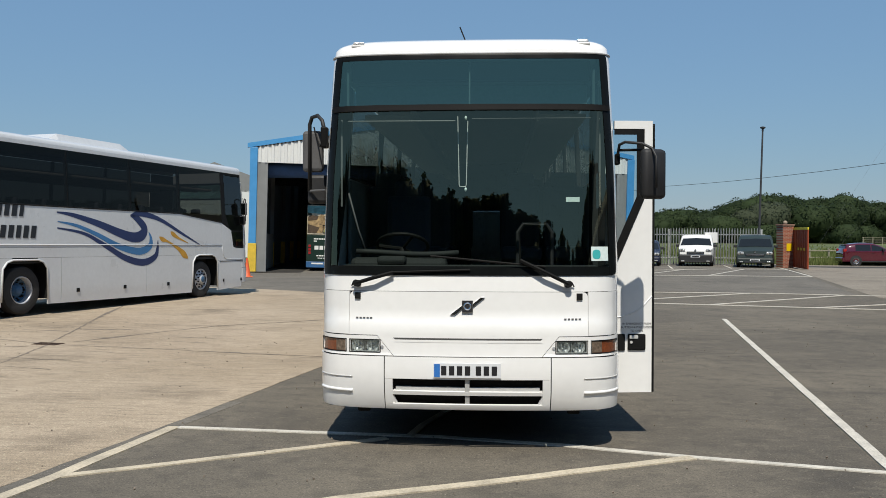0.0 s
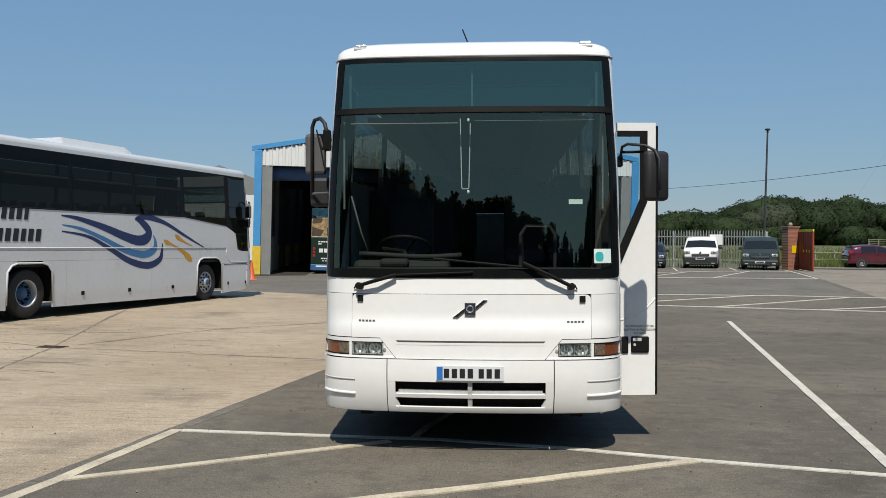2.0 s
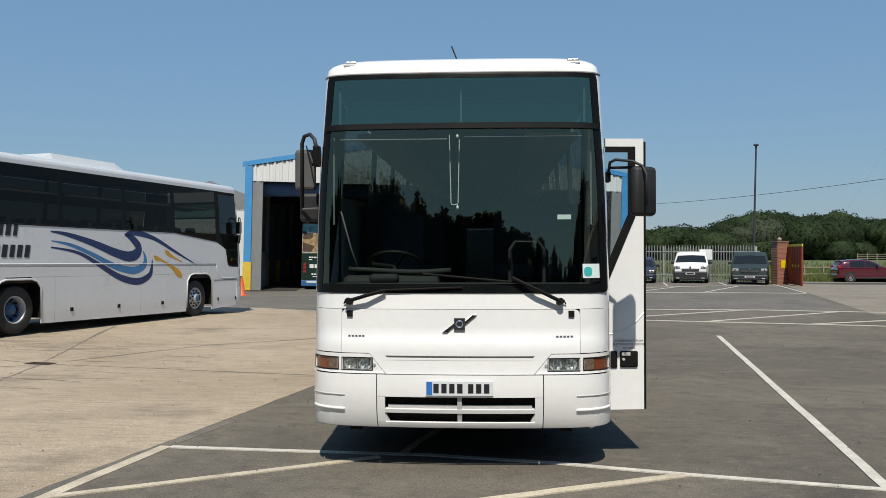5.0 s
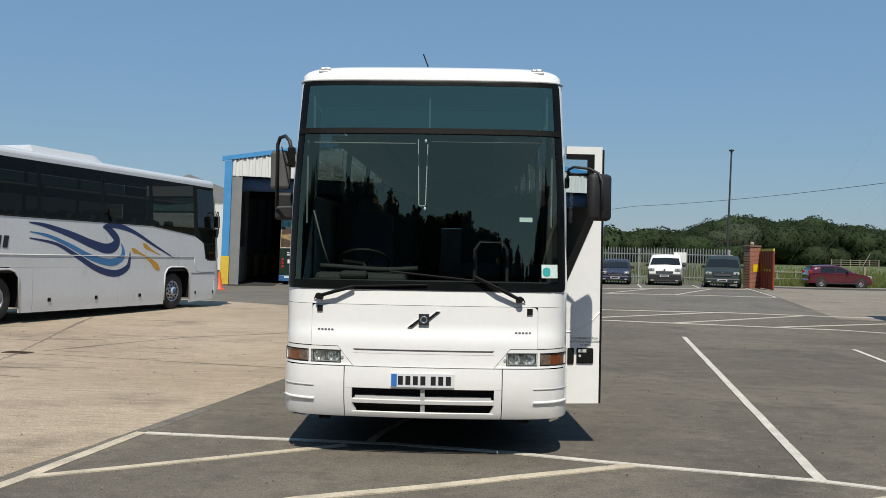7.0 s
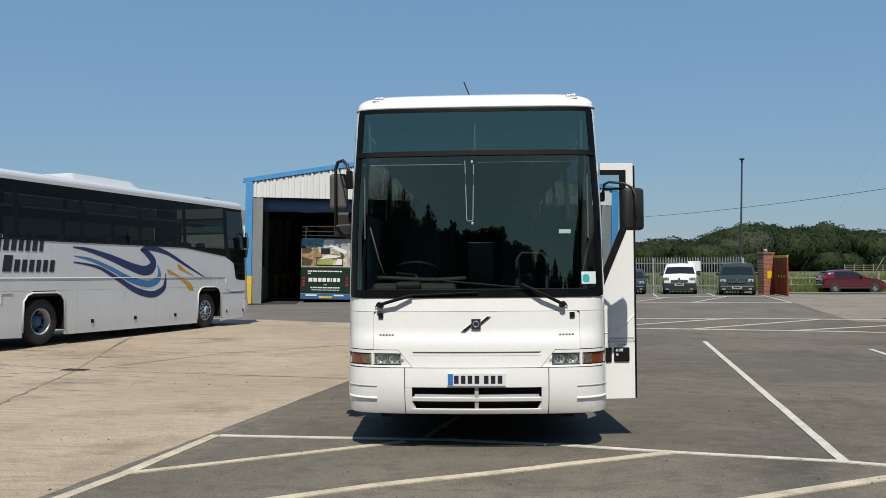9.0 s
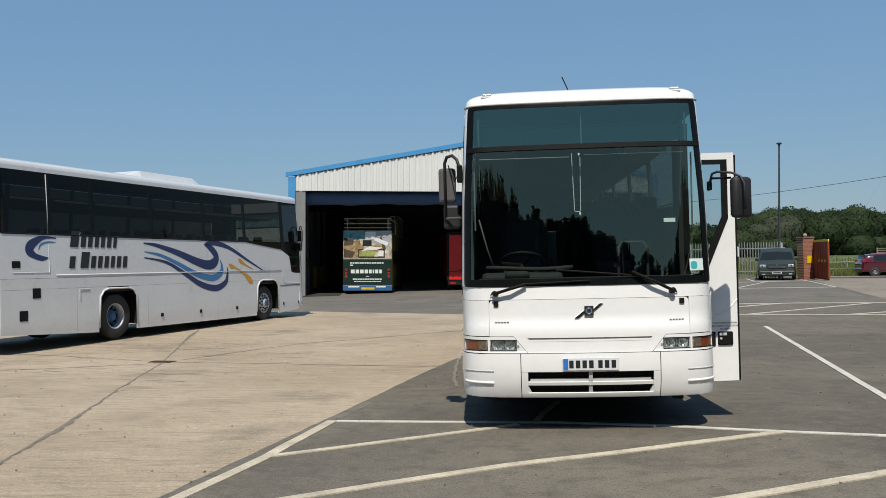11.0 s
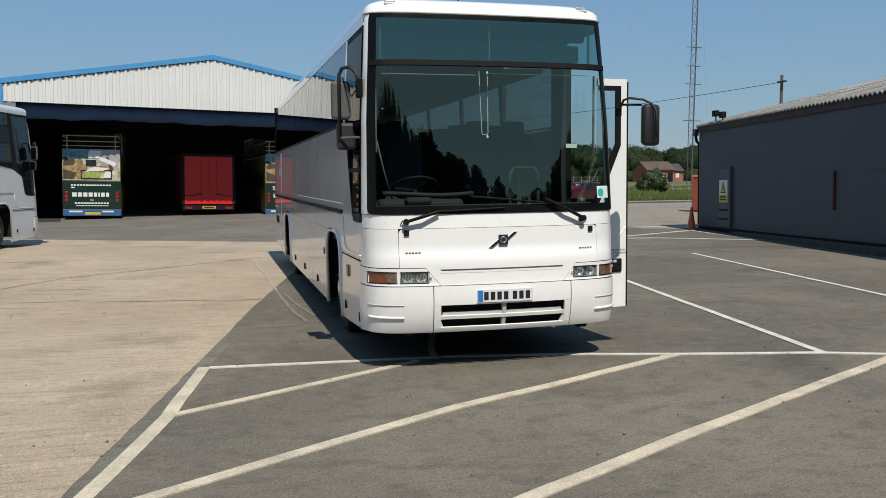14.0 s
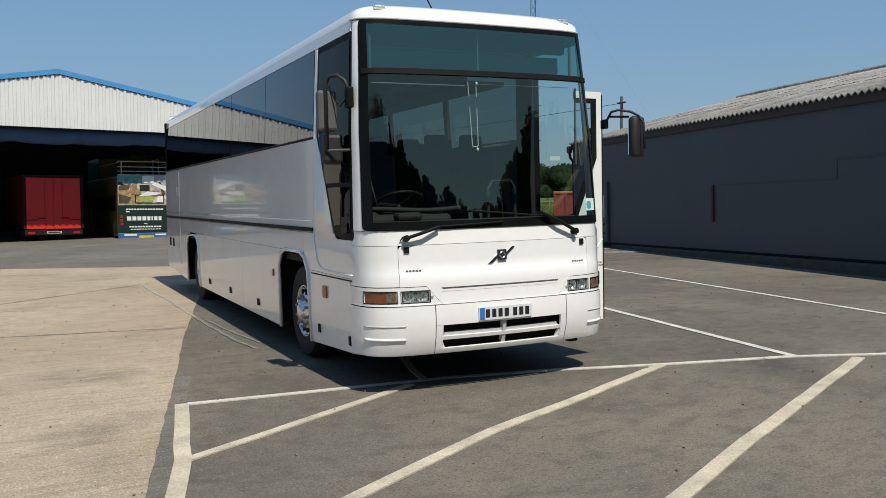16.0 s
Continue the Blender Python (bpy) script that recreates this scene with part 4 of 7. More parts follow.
            bm = bmesh.new()
            bead(bm, [S(1.72, 0.975), S(0.52, 0.985)], 0.007, 0.002)
            part("cab_trim_strip", bm, BLACK, bus)
        else:
            panel("sill", [S(0.56, 0.335 - drop), S(1.41, 0.30), S(1.41, 0.42), S(0.56, 0.42)], WHITE, bus)
            panel("door_post", [S(1.42, 0.43), S(1.80, 0.43), S(1.83, 0.98), S(1.99, 1.168), S(1.99, 1.38), S(1.6, 1.38), S(1.6, gt), S(1.42, gt)], WHITE, bus)
        panel("lower_flank", [S(3.0, 0.27 - drop), S(4.895, 0.275 - drop), S(4.895, 1.165), S(2.72, 1.165), S(2.86, 1.12), S(2.97, 0.98)], WHITE, bus)
        panel("lower_flank", [S(4.905, 0.275 - drop), S(7.745, 0.285 - drop), S(7.745, 1.165), S(4.905, 1.165)], WHITE, bus)
        panel("lower_flank", [S(7.755, 0.285 - drop), S(8.13, 0.29 - drop), S(8.16, 0.95), S(8.27, 1.08), S(8.40, 1.12), S(8.40, 1.165), S(7.755, 1.165)], WHITE, bus)
        panel("lower_flank", [S(9.37, 0.29 - drop), S(10.02, 0.32 - drop), S(10.02, 1.165), S(9.10, 1.165), S(9.10, 1.12), S(9.23, 1.08), S(9.34, 0.95)], WHITE, bus)
        panel("rear_flank", [S(10.03, 0.32 - drop), S(long, 0.42 - drop), S(long, 1.165), S(10.03, 1.165)], WHITE, bus)
        panel("waist_flank", [S(2.0, 1.169), S(long, 1.169), S(long, 1.38), S(2.0, 1.38)], WHITE, bus)
        first_low = glass_low if plain else 2.08                # the livery coach's glass dips towards the cab
        panel("upper_flank", [S(1.605, 1.385), S(10.02, 1.385), S(10.02, glass_low - 0.02), S(3.55, glass_low - 0.02), S(1.605, first_low - 0.02)], WHITE, bus)
        panel("rear_door", [S(10.03, 1.385), S(long, 1.385), S(long, glass_low - 0.02), S(10.03, glass_low - 0.02)], WHITE, bus)
        cuts = (1.60, 3.55, 5.47, 7.55, 9.51, 10.72, long - 0.1)
        for y0, y1 in zip(cuts, cuts[1:]):
            pane = panel("side_window", [S(y0 + 0.008, first_low if y0 < 2 else glass_low), S(y1 - 0.008, glass_low), S(y1 - 0.008, gt), S(y0 + 0.008, gt)], pane_glass, bus, 0.0, 0.0, "dark tinted side window")
            pane.visible_shadow = False
            panel("window_pillar", [S(y1 - 0.05, glass_low), S(y1 + 0.03, glass_low), S(y1 + 0.03, gt), S(y1 - 0.05, gt)], DARK, bus, -0.004, 0.05)
        bm = bmesh.new()
        bead(bm, [S(1.60, first_low - 0.012), S(3.55, glass_low - 0.012), S(long - 0.05, glass_low - 0.012)], 0.014, 0.0)
        part("waist_seal", bm, BLACK, bus)
        panel("cant_rail", [S(0.50, gt + 0.008), S(long, gt + 0.008), S(long, top + 0.004), S(0.50, top + 0.004)], WHITE, bus, 0.002)
        if plain:
            panel("rub_rail", [S(1.62, 1.392), S(long, 1.392), S(long, 1.432), S(1.62, 1.432)], BLACK, bus, 0.014, 0.02, "black rubbing strip")
            bm = bmesh.new()
            bead(bm, [S(1.62, 1.50), S(long, 1.50)], 0.007, 0.002)
            part("moulding", bm, WHITE, bus, smooth=True)
        else:
            bm = bmesh.new()
            bead(bm, [S(1.62, 1.44), S(10.6, 1.44)], 0.012, 0.002)
            part("moulding", bm, WHITE, bus, smooth=True)
        # arches, wheels
        front_lip = [S(1.80, 0.27), S(1.83, 0.98), S(1.95, 1.12), S(2.10, 1.168), S(2.70, 1.168), S(2.86, 1.12), S(2.97, 0.98), S(3.0, 0.27)]
        rear_lip = [S(8.13, 0.29), S(8.16, 0.95), S(8.27, 1.08), S(8.42, 1.125), S(9.08, 1.125), S(9.23, 1.08), S(9.34, 0.95), S(9.37, 0.29)]
        for lip in (front_lip, rear_lip):
            bm = bmesh.new()
            bead(bm, lip, 0.022, 0.004)
            part("arch_lip", bm, WHITE, bus, smooth=True)
        for y0, y1 in ((1.72, 3.08), (8.05, 9.45)):
            bm = bmesh.new()
            box(bm, s * 0.80, s * 0.84, y0, y1, 0.3, 1.3)
            box(bm, s * 0.84, s * 1.21, y0, y1, 1.22, 1.26)
            box(bm, s * 0.84, s * 1.21, y0, y0 + 0.04, 0.3, 1.22)
            box(bm, s * 0.84, s * 1.21, y1 - 0.04, y1, 0.3, 1.22)
            part("wheel_arch_liner", bm, DARK, bus)
        trim = CHROME if plain else STEEL
        wheel(bus, s * 1.00, 2.44, s, True, trim)
        wheel(bus, s * 1.01, 8.74, s, False, trim)
        # small fittings
        for y in (4.04, 5.70, 7.25) + ((1.51, 0.60) if not door_side else ()):
            c = surf(*S(y, 0.44))
            w = 0.028 if y < 2 else 0.045
            part("flap_catch", boxes((c.x - 0.012, c.x + 0.012, c.y - w, c.y + w, 0.40, 0.485), bevel=0.006), BLACK, bus)
        if plain and s < 0:
            panel("side_marker", [S(1.23, 0.765), S(1.34, 0.765), S(1.34, 0.880), S(1.23, 0.880)], AMBER_DULL, bus, 0.016, 0.02, "orange side repeater")
            panel("side_marker", [S(3.22, 0.83), S(3.28, 0.83), S(3.28, 0.91), S(3.22, 0.91)], AMBER_DULL, bus, 0.012, 0.014, "orange side marker")
            bm = bmesh.new()
            bead(bm, [S(10.05, 0.55), S(10.05, 2.26)], 0.008, 0.004)
            part("door_edge", bm, WHITE, bus)
            bm = bmesh.new()
            c = surf(*S(10.25, 1.9))
            box(bm, c.x - 0.02, c.x + 0.01, c.y - 0.03, c.y + 0.03, 1.82, 1.98, 0.008)
            box(bm, c.x - 0.02, c.x + 0.01, c.y - 0.02, c.y + 0.06, 0.84, 0.95, 0.008)
            part("door_handle", bm, GREYLINE, bus)
            for y in (10.9, 11.3):
                c = surf(*S(y, 0.92))
                part("rear_catch", boxes((c.x - 0.012, c.x + 0.012, c.y - 0.06, c.y + 0.06, 0.84, 1.0), bevel=0.006), BLACK, bus)
        part("side_frame", boxes((s * 1.17, s * 1.20, 3.1, 8.0, 0.35, 2.28), (s * 1.17, s * 1.20, 9.5, long - 0.05, 0.45, 2.28), (s * 1.17, s * 1.20, 1.4, 9.5, 1.25, 2.28)), LINING, bus)
    # ---- inside
    part("rear_end", boxes((-1.235, 1.235, long - 0.02, long + 0.07, 0.42, glass_low - 0.05), bevel=0.03), WHITE, bus)
    part("rear_screen", boxes((-1.222, 1.222, long - 0.03, long + 0.005, glass_low - 0.05, top + 0.03), bevel=0.02), GLOSS_BLACK, bus, "black rear screen")
    part("roof_end", boxes((-1.13, 1.13, long - 0.03, long + 0.03, top + 0.03, top + 0.175), bevel=0.05), WHITE, bus)
    part("chassis", boxes((-0.79, 0.79, 0.7, long - 0.2, 0.42, 1.0), (-1.15, 1.15, 3.15, 7.95, 0.36, 0.9)), DARK, bus)
    part("cabin_floor", boxes((-1.19, 1.19, 1.5, long - 0.1, 1.05, 1.12), (-1.15, 0.2, 0.35, 0.6, 0.90, 0.98), (-1.228, 0.2, 0.6, 1.5, 0.90, 0.98), (0.2, 1.15, 0.35, 0.6, 0.45, 0.5), (0.2, 1.228, 0.6, 1.5, 0.45, 0.5)), DASH, bus)
    part("headlining", boxes((-1.1, 1.1, 0.75, long - 0.1, top + 0.02, top + 0.04)), LINING, bus)
    for s in (-1, 1):
        part("luggage_rack", boxes((s * 0.62, s * 1.12, 1.9, long - 0.4, 2.93, 2.98), (s * 0.62, s * 0.65, 1.9, long - 0.4, 2.9, 3.06), bevel=0.01), LINING, bus)
    seat_bm = bmesh.new()
    box(seat_bm, -0.21, 0.21, -0.02, 0.42, 0.38, 0.52, 0.04)
    box(seat_bm, -0.21, 0.21, 0.38, 0.52, 0.45, 1.16, 0.05)
    box(seat_bm, -0.14, 0.14, 0.40, 0.51, 1.12, 1.30, 0.04)
    box(seat_bm, -0.18, 0.18, 0.05, 0.38, 0.0, 0.38)
    first = part("passenger_seat", seat_bm, SEAT, bus)
    first.location = (-0.93, 1.95, 1.12)
    for x in (-0.93, -0.48, 0.48, 0.93):
        for k in range(11):
            if (x, k) == (-0.93, 0):
                continue
            o = new("passenger_seat", first.data)
            o.parent, o.location = bus, (x, 1.95 + 0.8 * k, 1.12)
    o = new("driver_seat", first.data)
    o.parent, o.location = bus, (-0.62, 1.05, 0.98)
    if plain:
        dash_bm = boxes((-1.12, 1.12, 0.42, 0.66, 1.15, 1.50), bevel=0.05)
        box(dash_bm, -1.05, -0.2, 0.60, 0.82, 1.15, 1.56, 0.05)
        box(dash_bm, 0.05, 0.55, 0.60, 0.78, 1.10, 1.44, 0.05)
        part("dashboard", dash_bm, DASH, bus)
        part("dash_rim", tube(bmesh.new(), [(-1.0 + 0.1 * k, 0.66 + 0.02 * math.sin(k * 0.7), 1.60 + 0.012 * math.cos(k * 0.55)) for k in range(10)], 0.024, 8), DASH, bus, "dark padded dashboard rim", smooth=True)
        bm = bmesh.new()
        tilt = Matrix.Translation((-0.62, 0.93, 1.66)) @ Matrix.Rotation(radians(-28), 4, "X")
        ring = [tilt @ Vector((0.23 * math.cos(2 * math.pi * k / 24), 0.23 * math.sin(2 * math.pi * k / 24), 0)) for k in range(25)]
        tube(bm, ring, 0.016, 8)
        for k in (4, 12, 20):
            cyl(bm, tilt @ Vector((0, 0, -0.03)), ring[k], 0.016, n=6)
        cyl(bm, tilt @ Vector((0, 0, -0.03)), tilt @ Vector((0, 0, -0.4)), 0.03)
        part("steering_wheel", bm, BLACK, bus)
        bm = bmesh.new()
        tube(bm, [(0.42, 1.05, 1.2), (0.42, 1.05, 1.78), (0.47, 1.05, 1.86), (0.68, 1.05, 1.86), (0.73, 1.05, 1.78), (0.73, 1.05, 1.2)], 0.018)
        part("grab_rail", bm, MIRROR_CASE, bus)
        bm = bmesh.new()
        tube(bm, [(-0.10, 0.44, 2.76), (-0.085, 0.40, 2.18), (-0.08, 0.40, 2.165), (-0.03, 0.40, 2.165), (-0.025, 0.40, 2.18), (-0.015, 0.44, 2.72)], 0.0045, 6)
        part("blind_cord", bm, GREYLINE, bus, "pale looped blind cord")
        for z in (2.14, 2.74):
            part("cord_bead", lathe(bmesh.new(), [(-0.018, 0.0), (-0.014, 0.008), (0.0, 0.012), (0.014, 0.008), (0.018, 0.0)], (-0.03, 0.40, z), (0, 0, 1), 10), STICKER, bus, smooth=True)
        part("blind_roller", boxes((-1.04, -0.12, 0.455, 0.48, 2.720, 2.730), bevel=0.003), BLIND_BAR, bus, "pale bottom bar of the rolled driver's blind")
        part("blind_roller", boxes((0.02, 1.02, 0.465, 0.48, 2.742, 2.746), bevel=0.001), BLIND_BAR, bus, "pale bottom bar of the rolled blind")
        part("header_panel", boxes((-1.0, 1.0, 0.62, 0.65, 2.84, 3.05), bevel=0.01), LINING, bus, "pale panel behind the upper screen")
        part("header_shade", boxes((-1.02, 1.02, 0.52, 0.60, 3.07, 3.24), bevel=0.02), DASH, bus)
        for s in (-1, 1):
            part("blind_guide", boxes((s * 1.03, s * 1.05, 0.47, 0.49, 2.86, 3.16)), BLIND_BAR, bus)
            part("blind_guide", boxes((s * 1.085, s * 1.10, 0.46, 0.475, 2.0, 2.74)), BLIND_BAR, bus)
        part("door_seal", boxes((1.185, 1.252, 1.386, 1.416, 0.45, 3.16), bevel=0.006), BLACK, bus)
        part("post_lining", boxes((1.13, 1.205, 1.39, 1.67, 0.5, 3.2)), DASH, bus)
        part("cab_partition", tube(bmesh.new(), [(-1.06, 0.62, 2.12), (-0.98, 0.66, 1.80), (-0.90, 0.70, 1.56)], 0.008, 8), MIRROR_GREY, bus, smooth=True)
        part("coin_tray", boxes((-0.80, -0.55, 0.50, 0.66, 1.50, 1.575), bevel=0.03), DASH, bus, "dark instrument hood")
        part("pillar_trim", boxes((-0.006, 0.006, 0.42, 0.45, 2.84, 3.24)), LINING, bus)
        st = panel("sticker", [(ux(0.995), 1.55), (ux(1.135), 1.55), (ux(1.135), 1.665), (ux(0.995), 1.665)], STICKER, bus, 0.006, 0.004, "white and teal permit sticker")
        panel("sticker_disc", rounded([(ux(1.005), 1.565), (ux(1.07), 1.565), (ux(1.07), 1.64), (ux(1.005), 1.64)], 0.032), TEAL, st, 0.0085, 0.002)
        part("notice_label", boxes((0.815, 0.93, 0.498, 0.502, 2.04, 2.08)), STICKER, bus, "small white notice inside the screen")
        part("rail_upright", tube(bmesh.new(), [(0.44, 0.78, 1.44), (0.43, 0.80, 1.78)], 0.008, 6), BLACK, bus)
        # number plate, with plain bars for its characters
        plate = panel("number_plate", [(-0.268, 0.622), (0.268, 0.622), (0.268, 0.735), (-0.268, 0.735)], PLATE, bus, 0.026, 0.012, "white front number plate")
        panel("plate_band", [(-0.262, 0.627), (-0.215, 0.627), (-0.215, 0.730), (-0.262, 0.730)], PLATE_BLUE, plate, 0.0285, 0.002)
        chars = []
        for k, x in enumerate((-0.185, -0.122, -0.059, 0.004, 0.09, 0.153, 0.216)):
            chars.append([surf(x + dx, z) + normal(x + dx, z) * 0.0285 for dx, z in ((-0.021, 0.642), (0.021, 0.642), (0.021, 0.715), (-0.021, 0.715))])
        for q in chars:
            bars(plate, [q], INK, "plate_character")
        # badge: a dark square with a slanted bar, and plain bars for the two name scripts
        bd = panel("badge", [(-0.043, 1.14), (0.043, 1.14), (0.043, 1.232), (-0.043, 1.232)], INK, bon, 0.018, 0.02)
        bm = bmesh.new()
        c = surf(0, 1.186)
        lathe(bm, [(0.0, 0.032), (0.005, 0.026), (0.0, 0.020)], c + Vector((0, -0.019, 0)), (0, -1, 0), 20)
        part("badge_ring", bm, CHROME, bd)
        panel("badge_bar", [(-0.137, 1.118), (-0.10, 1.118), (-0.044, 1.165), (-0.044, 1.19)], CHROME, bd, 0.012, 0.014)
        panel("badge_bar", [(0.044, 1.18), (0.044, 1.205), (0.105, 1.256), (0.137, 1.256)], CHROME, bd, 0.012, 0.014)
        for s in (-1, 1):
            rows = []
            for k in range(5):
                x = s * 0.84 + (k - 2) * 0.029
                rows.append([surf(ux(x + dx), z) + normal(ux(x + dx), z) * 0.004 for dx, z in ((-0.010, 1.079), (0.009, 1.079), (0.009, 1.091), (-0.010, 1.091))])
            for q in rows:
                bars(bon, [q], MIRROR_GREY, "script_bar")
        wipers(bus)
        mirrors(bus)
        entrance_door(bus)
        bm = bmesh.new()
        cyl(bm, (-0.02, 1.2, top + 0.18), (-0.12, 1.28, top + 0.44), 0.007, n=6)
        cyl(bm, (-0.02, 1.2, top + 0.17), (-0.02, 1.2, top + 0.21), 0.02, n=8)
        part("aerial", bm, BLACK, bus)
    else:
        livery(bus, glass_low)
        mirrors(bus)
        for k, y in enumerate((10.9, 9.6, 8.9, 8.1, 6.7, 5.9, 4.9, 3.6)):
            bm = boxes((0.9, 0.92, y - 0.32, y + 0.3, 2.95, 3.12), bevel=0.005)
            part("window_blind", bm, PALE_BLIND, bus)
        bm = bmesh.new()
        rows = []
        for x, z in ((-0.75, top + 0.17), (-0.68, top + 0.33), (0.68, top + 0.33), (0.75, top + 0.17)):
            rows.append([bm.verts.new((x * f, y, z if 0 < k < 4 else top + 0.18)) for k, (y, f) in enumerate(((4.9, 0.95), (5.2, 1), (6.2, 1), (7.3, 1), (7.55, 0.95)))])
        for p, q in zip(rows, rows[1:]):
            for k in range(4):
                bm.faces.new((p[k], q[k], q[k + 1], p[k + 1]))
        part("roof_air_unit", bm, WHITE, bus, "white roof air-conditioning pod")
    return bus


def wipers(bus):
    """Two parked wipers, each with a spindle, an arm and a blade."""
    for piv, mid, tip0, tip1 in (((-0.895, 1.362), (-0.60, 1.45), (-0.62, 1.452), (0.02, 1.475)), ((0.80, 1.362), (0.42, 1.55), (0.62, 1.50), (-0.30, 1.585))):
        P = lambda p, d: surf(ux(p[0]), p[1]) + normal(ux(p[0]), p[1]) * d
        w = part("wiper", cyl(bmesh.new(), P(piv, 0.0), P(piv, 0.06), 0.028, n=12), BLACK, bus)
        bm = bmesh.new()
        tube(bm, [P(piv, 0.05), P(((piv[0] + mid[0]) / 2, (piv[1] + mid[1]) / 2), 0.06), P(mid, 0.035)], 0.016, 6)
        part("wiper_arm", bm, BLACK, w)
        bm = bmesh.new()
        n = 8
        tube(bm, [P((tip0[0] + (tip1[0] - tip0[0]) * k / n, tip0[1] + (tip1[1] - tip0[1]) * k / n), 0.02) for k in range(n + 1)], 0.009, 6)
        part("wiper_blade", bm, BLACK, w)
        bm = bmesh.new()
        s = -1 if piv[0] < 0 else 1
        tube(bm, [P(piv, 0.05), P((piv[0] + s * 0.03, piv[1] + 0.012), 0.03), P((piv[0] + s * 0.05, piv[1] - 0.02), 0.01)], 0.006, 6)
        part("washer_pipe", bm, BLACK, w)


def mirrors(bus):
    # driver's side: an arm down from a bracket with two heads
    arm = part("mirror_arm", tube(bmesh.new(), [(-1.235, 0.46, 2.62), (-1.27, 0.50, 2.74), (-1.32, 0.55, 2.79), (-1.38, 0.60, 2.78), (-1.405, 0.62, 2.72), (-1.405, 0.62, 2.14)], 0.017, 10), MIRROR_CASE, bus, smooth=True)
    part("mirror_bracket", boxes((-1.27, -1.215, 0.42, 0.52, 2.50, 2.68), bevel=0.012), BLACK, arm)
    part("mirror_stay", tube(bmesh.new(), [(-1.405, 0.62, 2.14), (-1.24, 0.50, 2.14)], 0.012), MIRROR_GREY, arm)
    part("mirror_cable", tube(bmesh.new(), [(-1.25, 0.47, 2.6), (-1.30, 0.55, 2.52), (-1.33, 0.60, 2.58), (-1.37, 0.63, 2.70)], 0.006, 6), BLACK, arm)
    for z0, z1, x0, x1 in ((2.31, 2.67, -1.475, -1.295), (2.03, 2.285, -1.43, -1.25)):
        # the upper head is greyer: the sun on it is in its colour
        h = part("mirror_head", boxes((x0, x1, 0.63, 0.72, z0, z1), bevel=0.03), MIRROR_GREY if z1 > 2.5 else MIRROR_CASE, arm, "plastic mirror head with sunlight put into its grey" if z1 > 2.5 else "black plastic mirror head")
        part("mirror_glass", boxes((x0 + 0.02, x1 - 0.02, 0.715, 0.724, z0 + 0.02, z1 - 0.02)), MIRROR, h)
    # door side: one head on a hooped arm
    arm = part("mirror_arm", tube(bmesh.new(), [(1.19, 0.10, 2.38), (1.195, 0.02, 2.47), (1.23, -0.04, 2.485), (1.36, -0.06, 2.47), (1.43, -0.09, 2.43), (1.455, -0.13, 2.36), (1.455, -0.14, 2.12)], 0.0115, 10), MIRROR_CASE, bus, smooth=True)
    part("mirror_brace", tube(bmesh.new(), [(1.195, 0.05, 2.43), (1.36, -0.03, 2.425)], 0.011, 8), BLACK, arm)
    part("mirror_bracket", boxes((1.175, 1.21, 0.08, 0.17, 2.32, 2.41), bevel=0.01), BLACK, arm)
    head, glass = boxes((-0.105, 0.105, -0.045, 0.045, 2.04, 2.43), bevel=0.035), boxes((-0.085, 0.085, 0.043, 0.05, 2.07, 2.40))
    for piece in (head, glass):                                 # turned in towards the driver
        bmesh.ops.transform(piece, matrix=pose(1.445, -0.04, 0, 0, 0, 27), verts=piece.verts)
    h = part("mirror_head", head, MIRROR_CASE, arm, "black plastic mirror head", smooth=True)
    part("mirror_glass", glass, MIRROR, h)


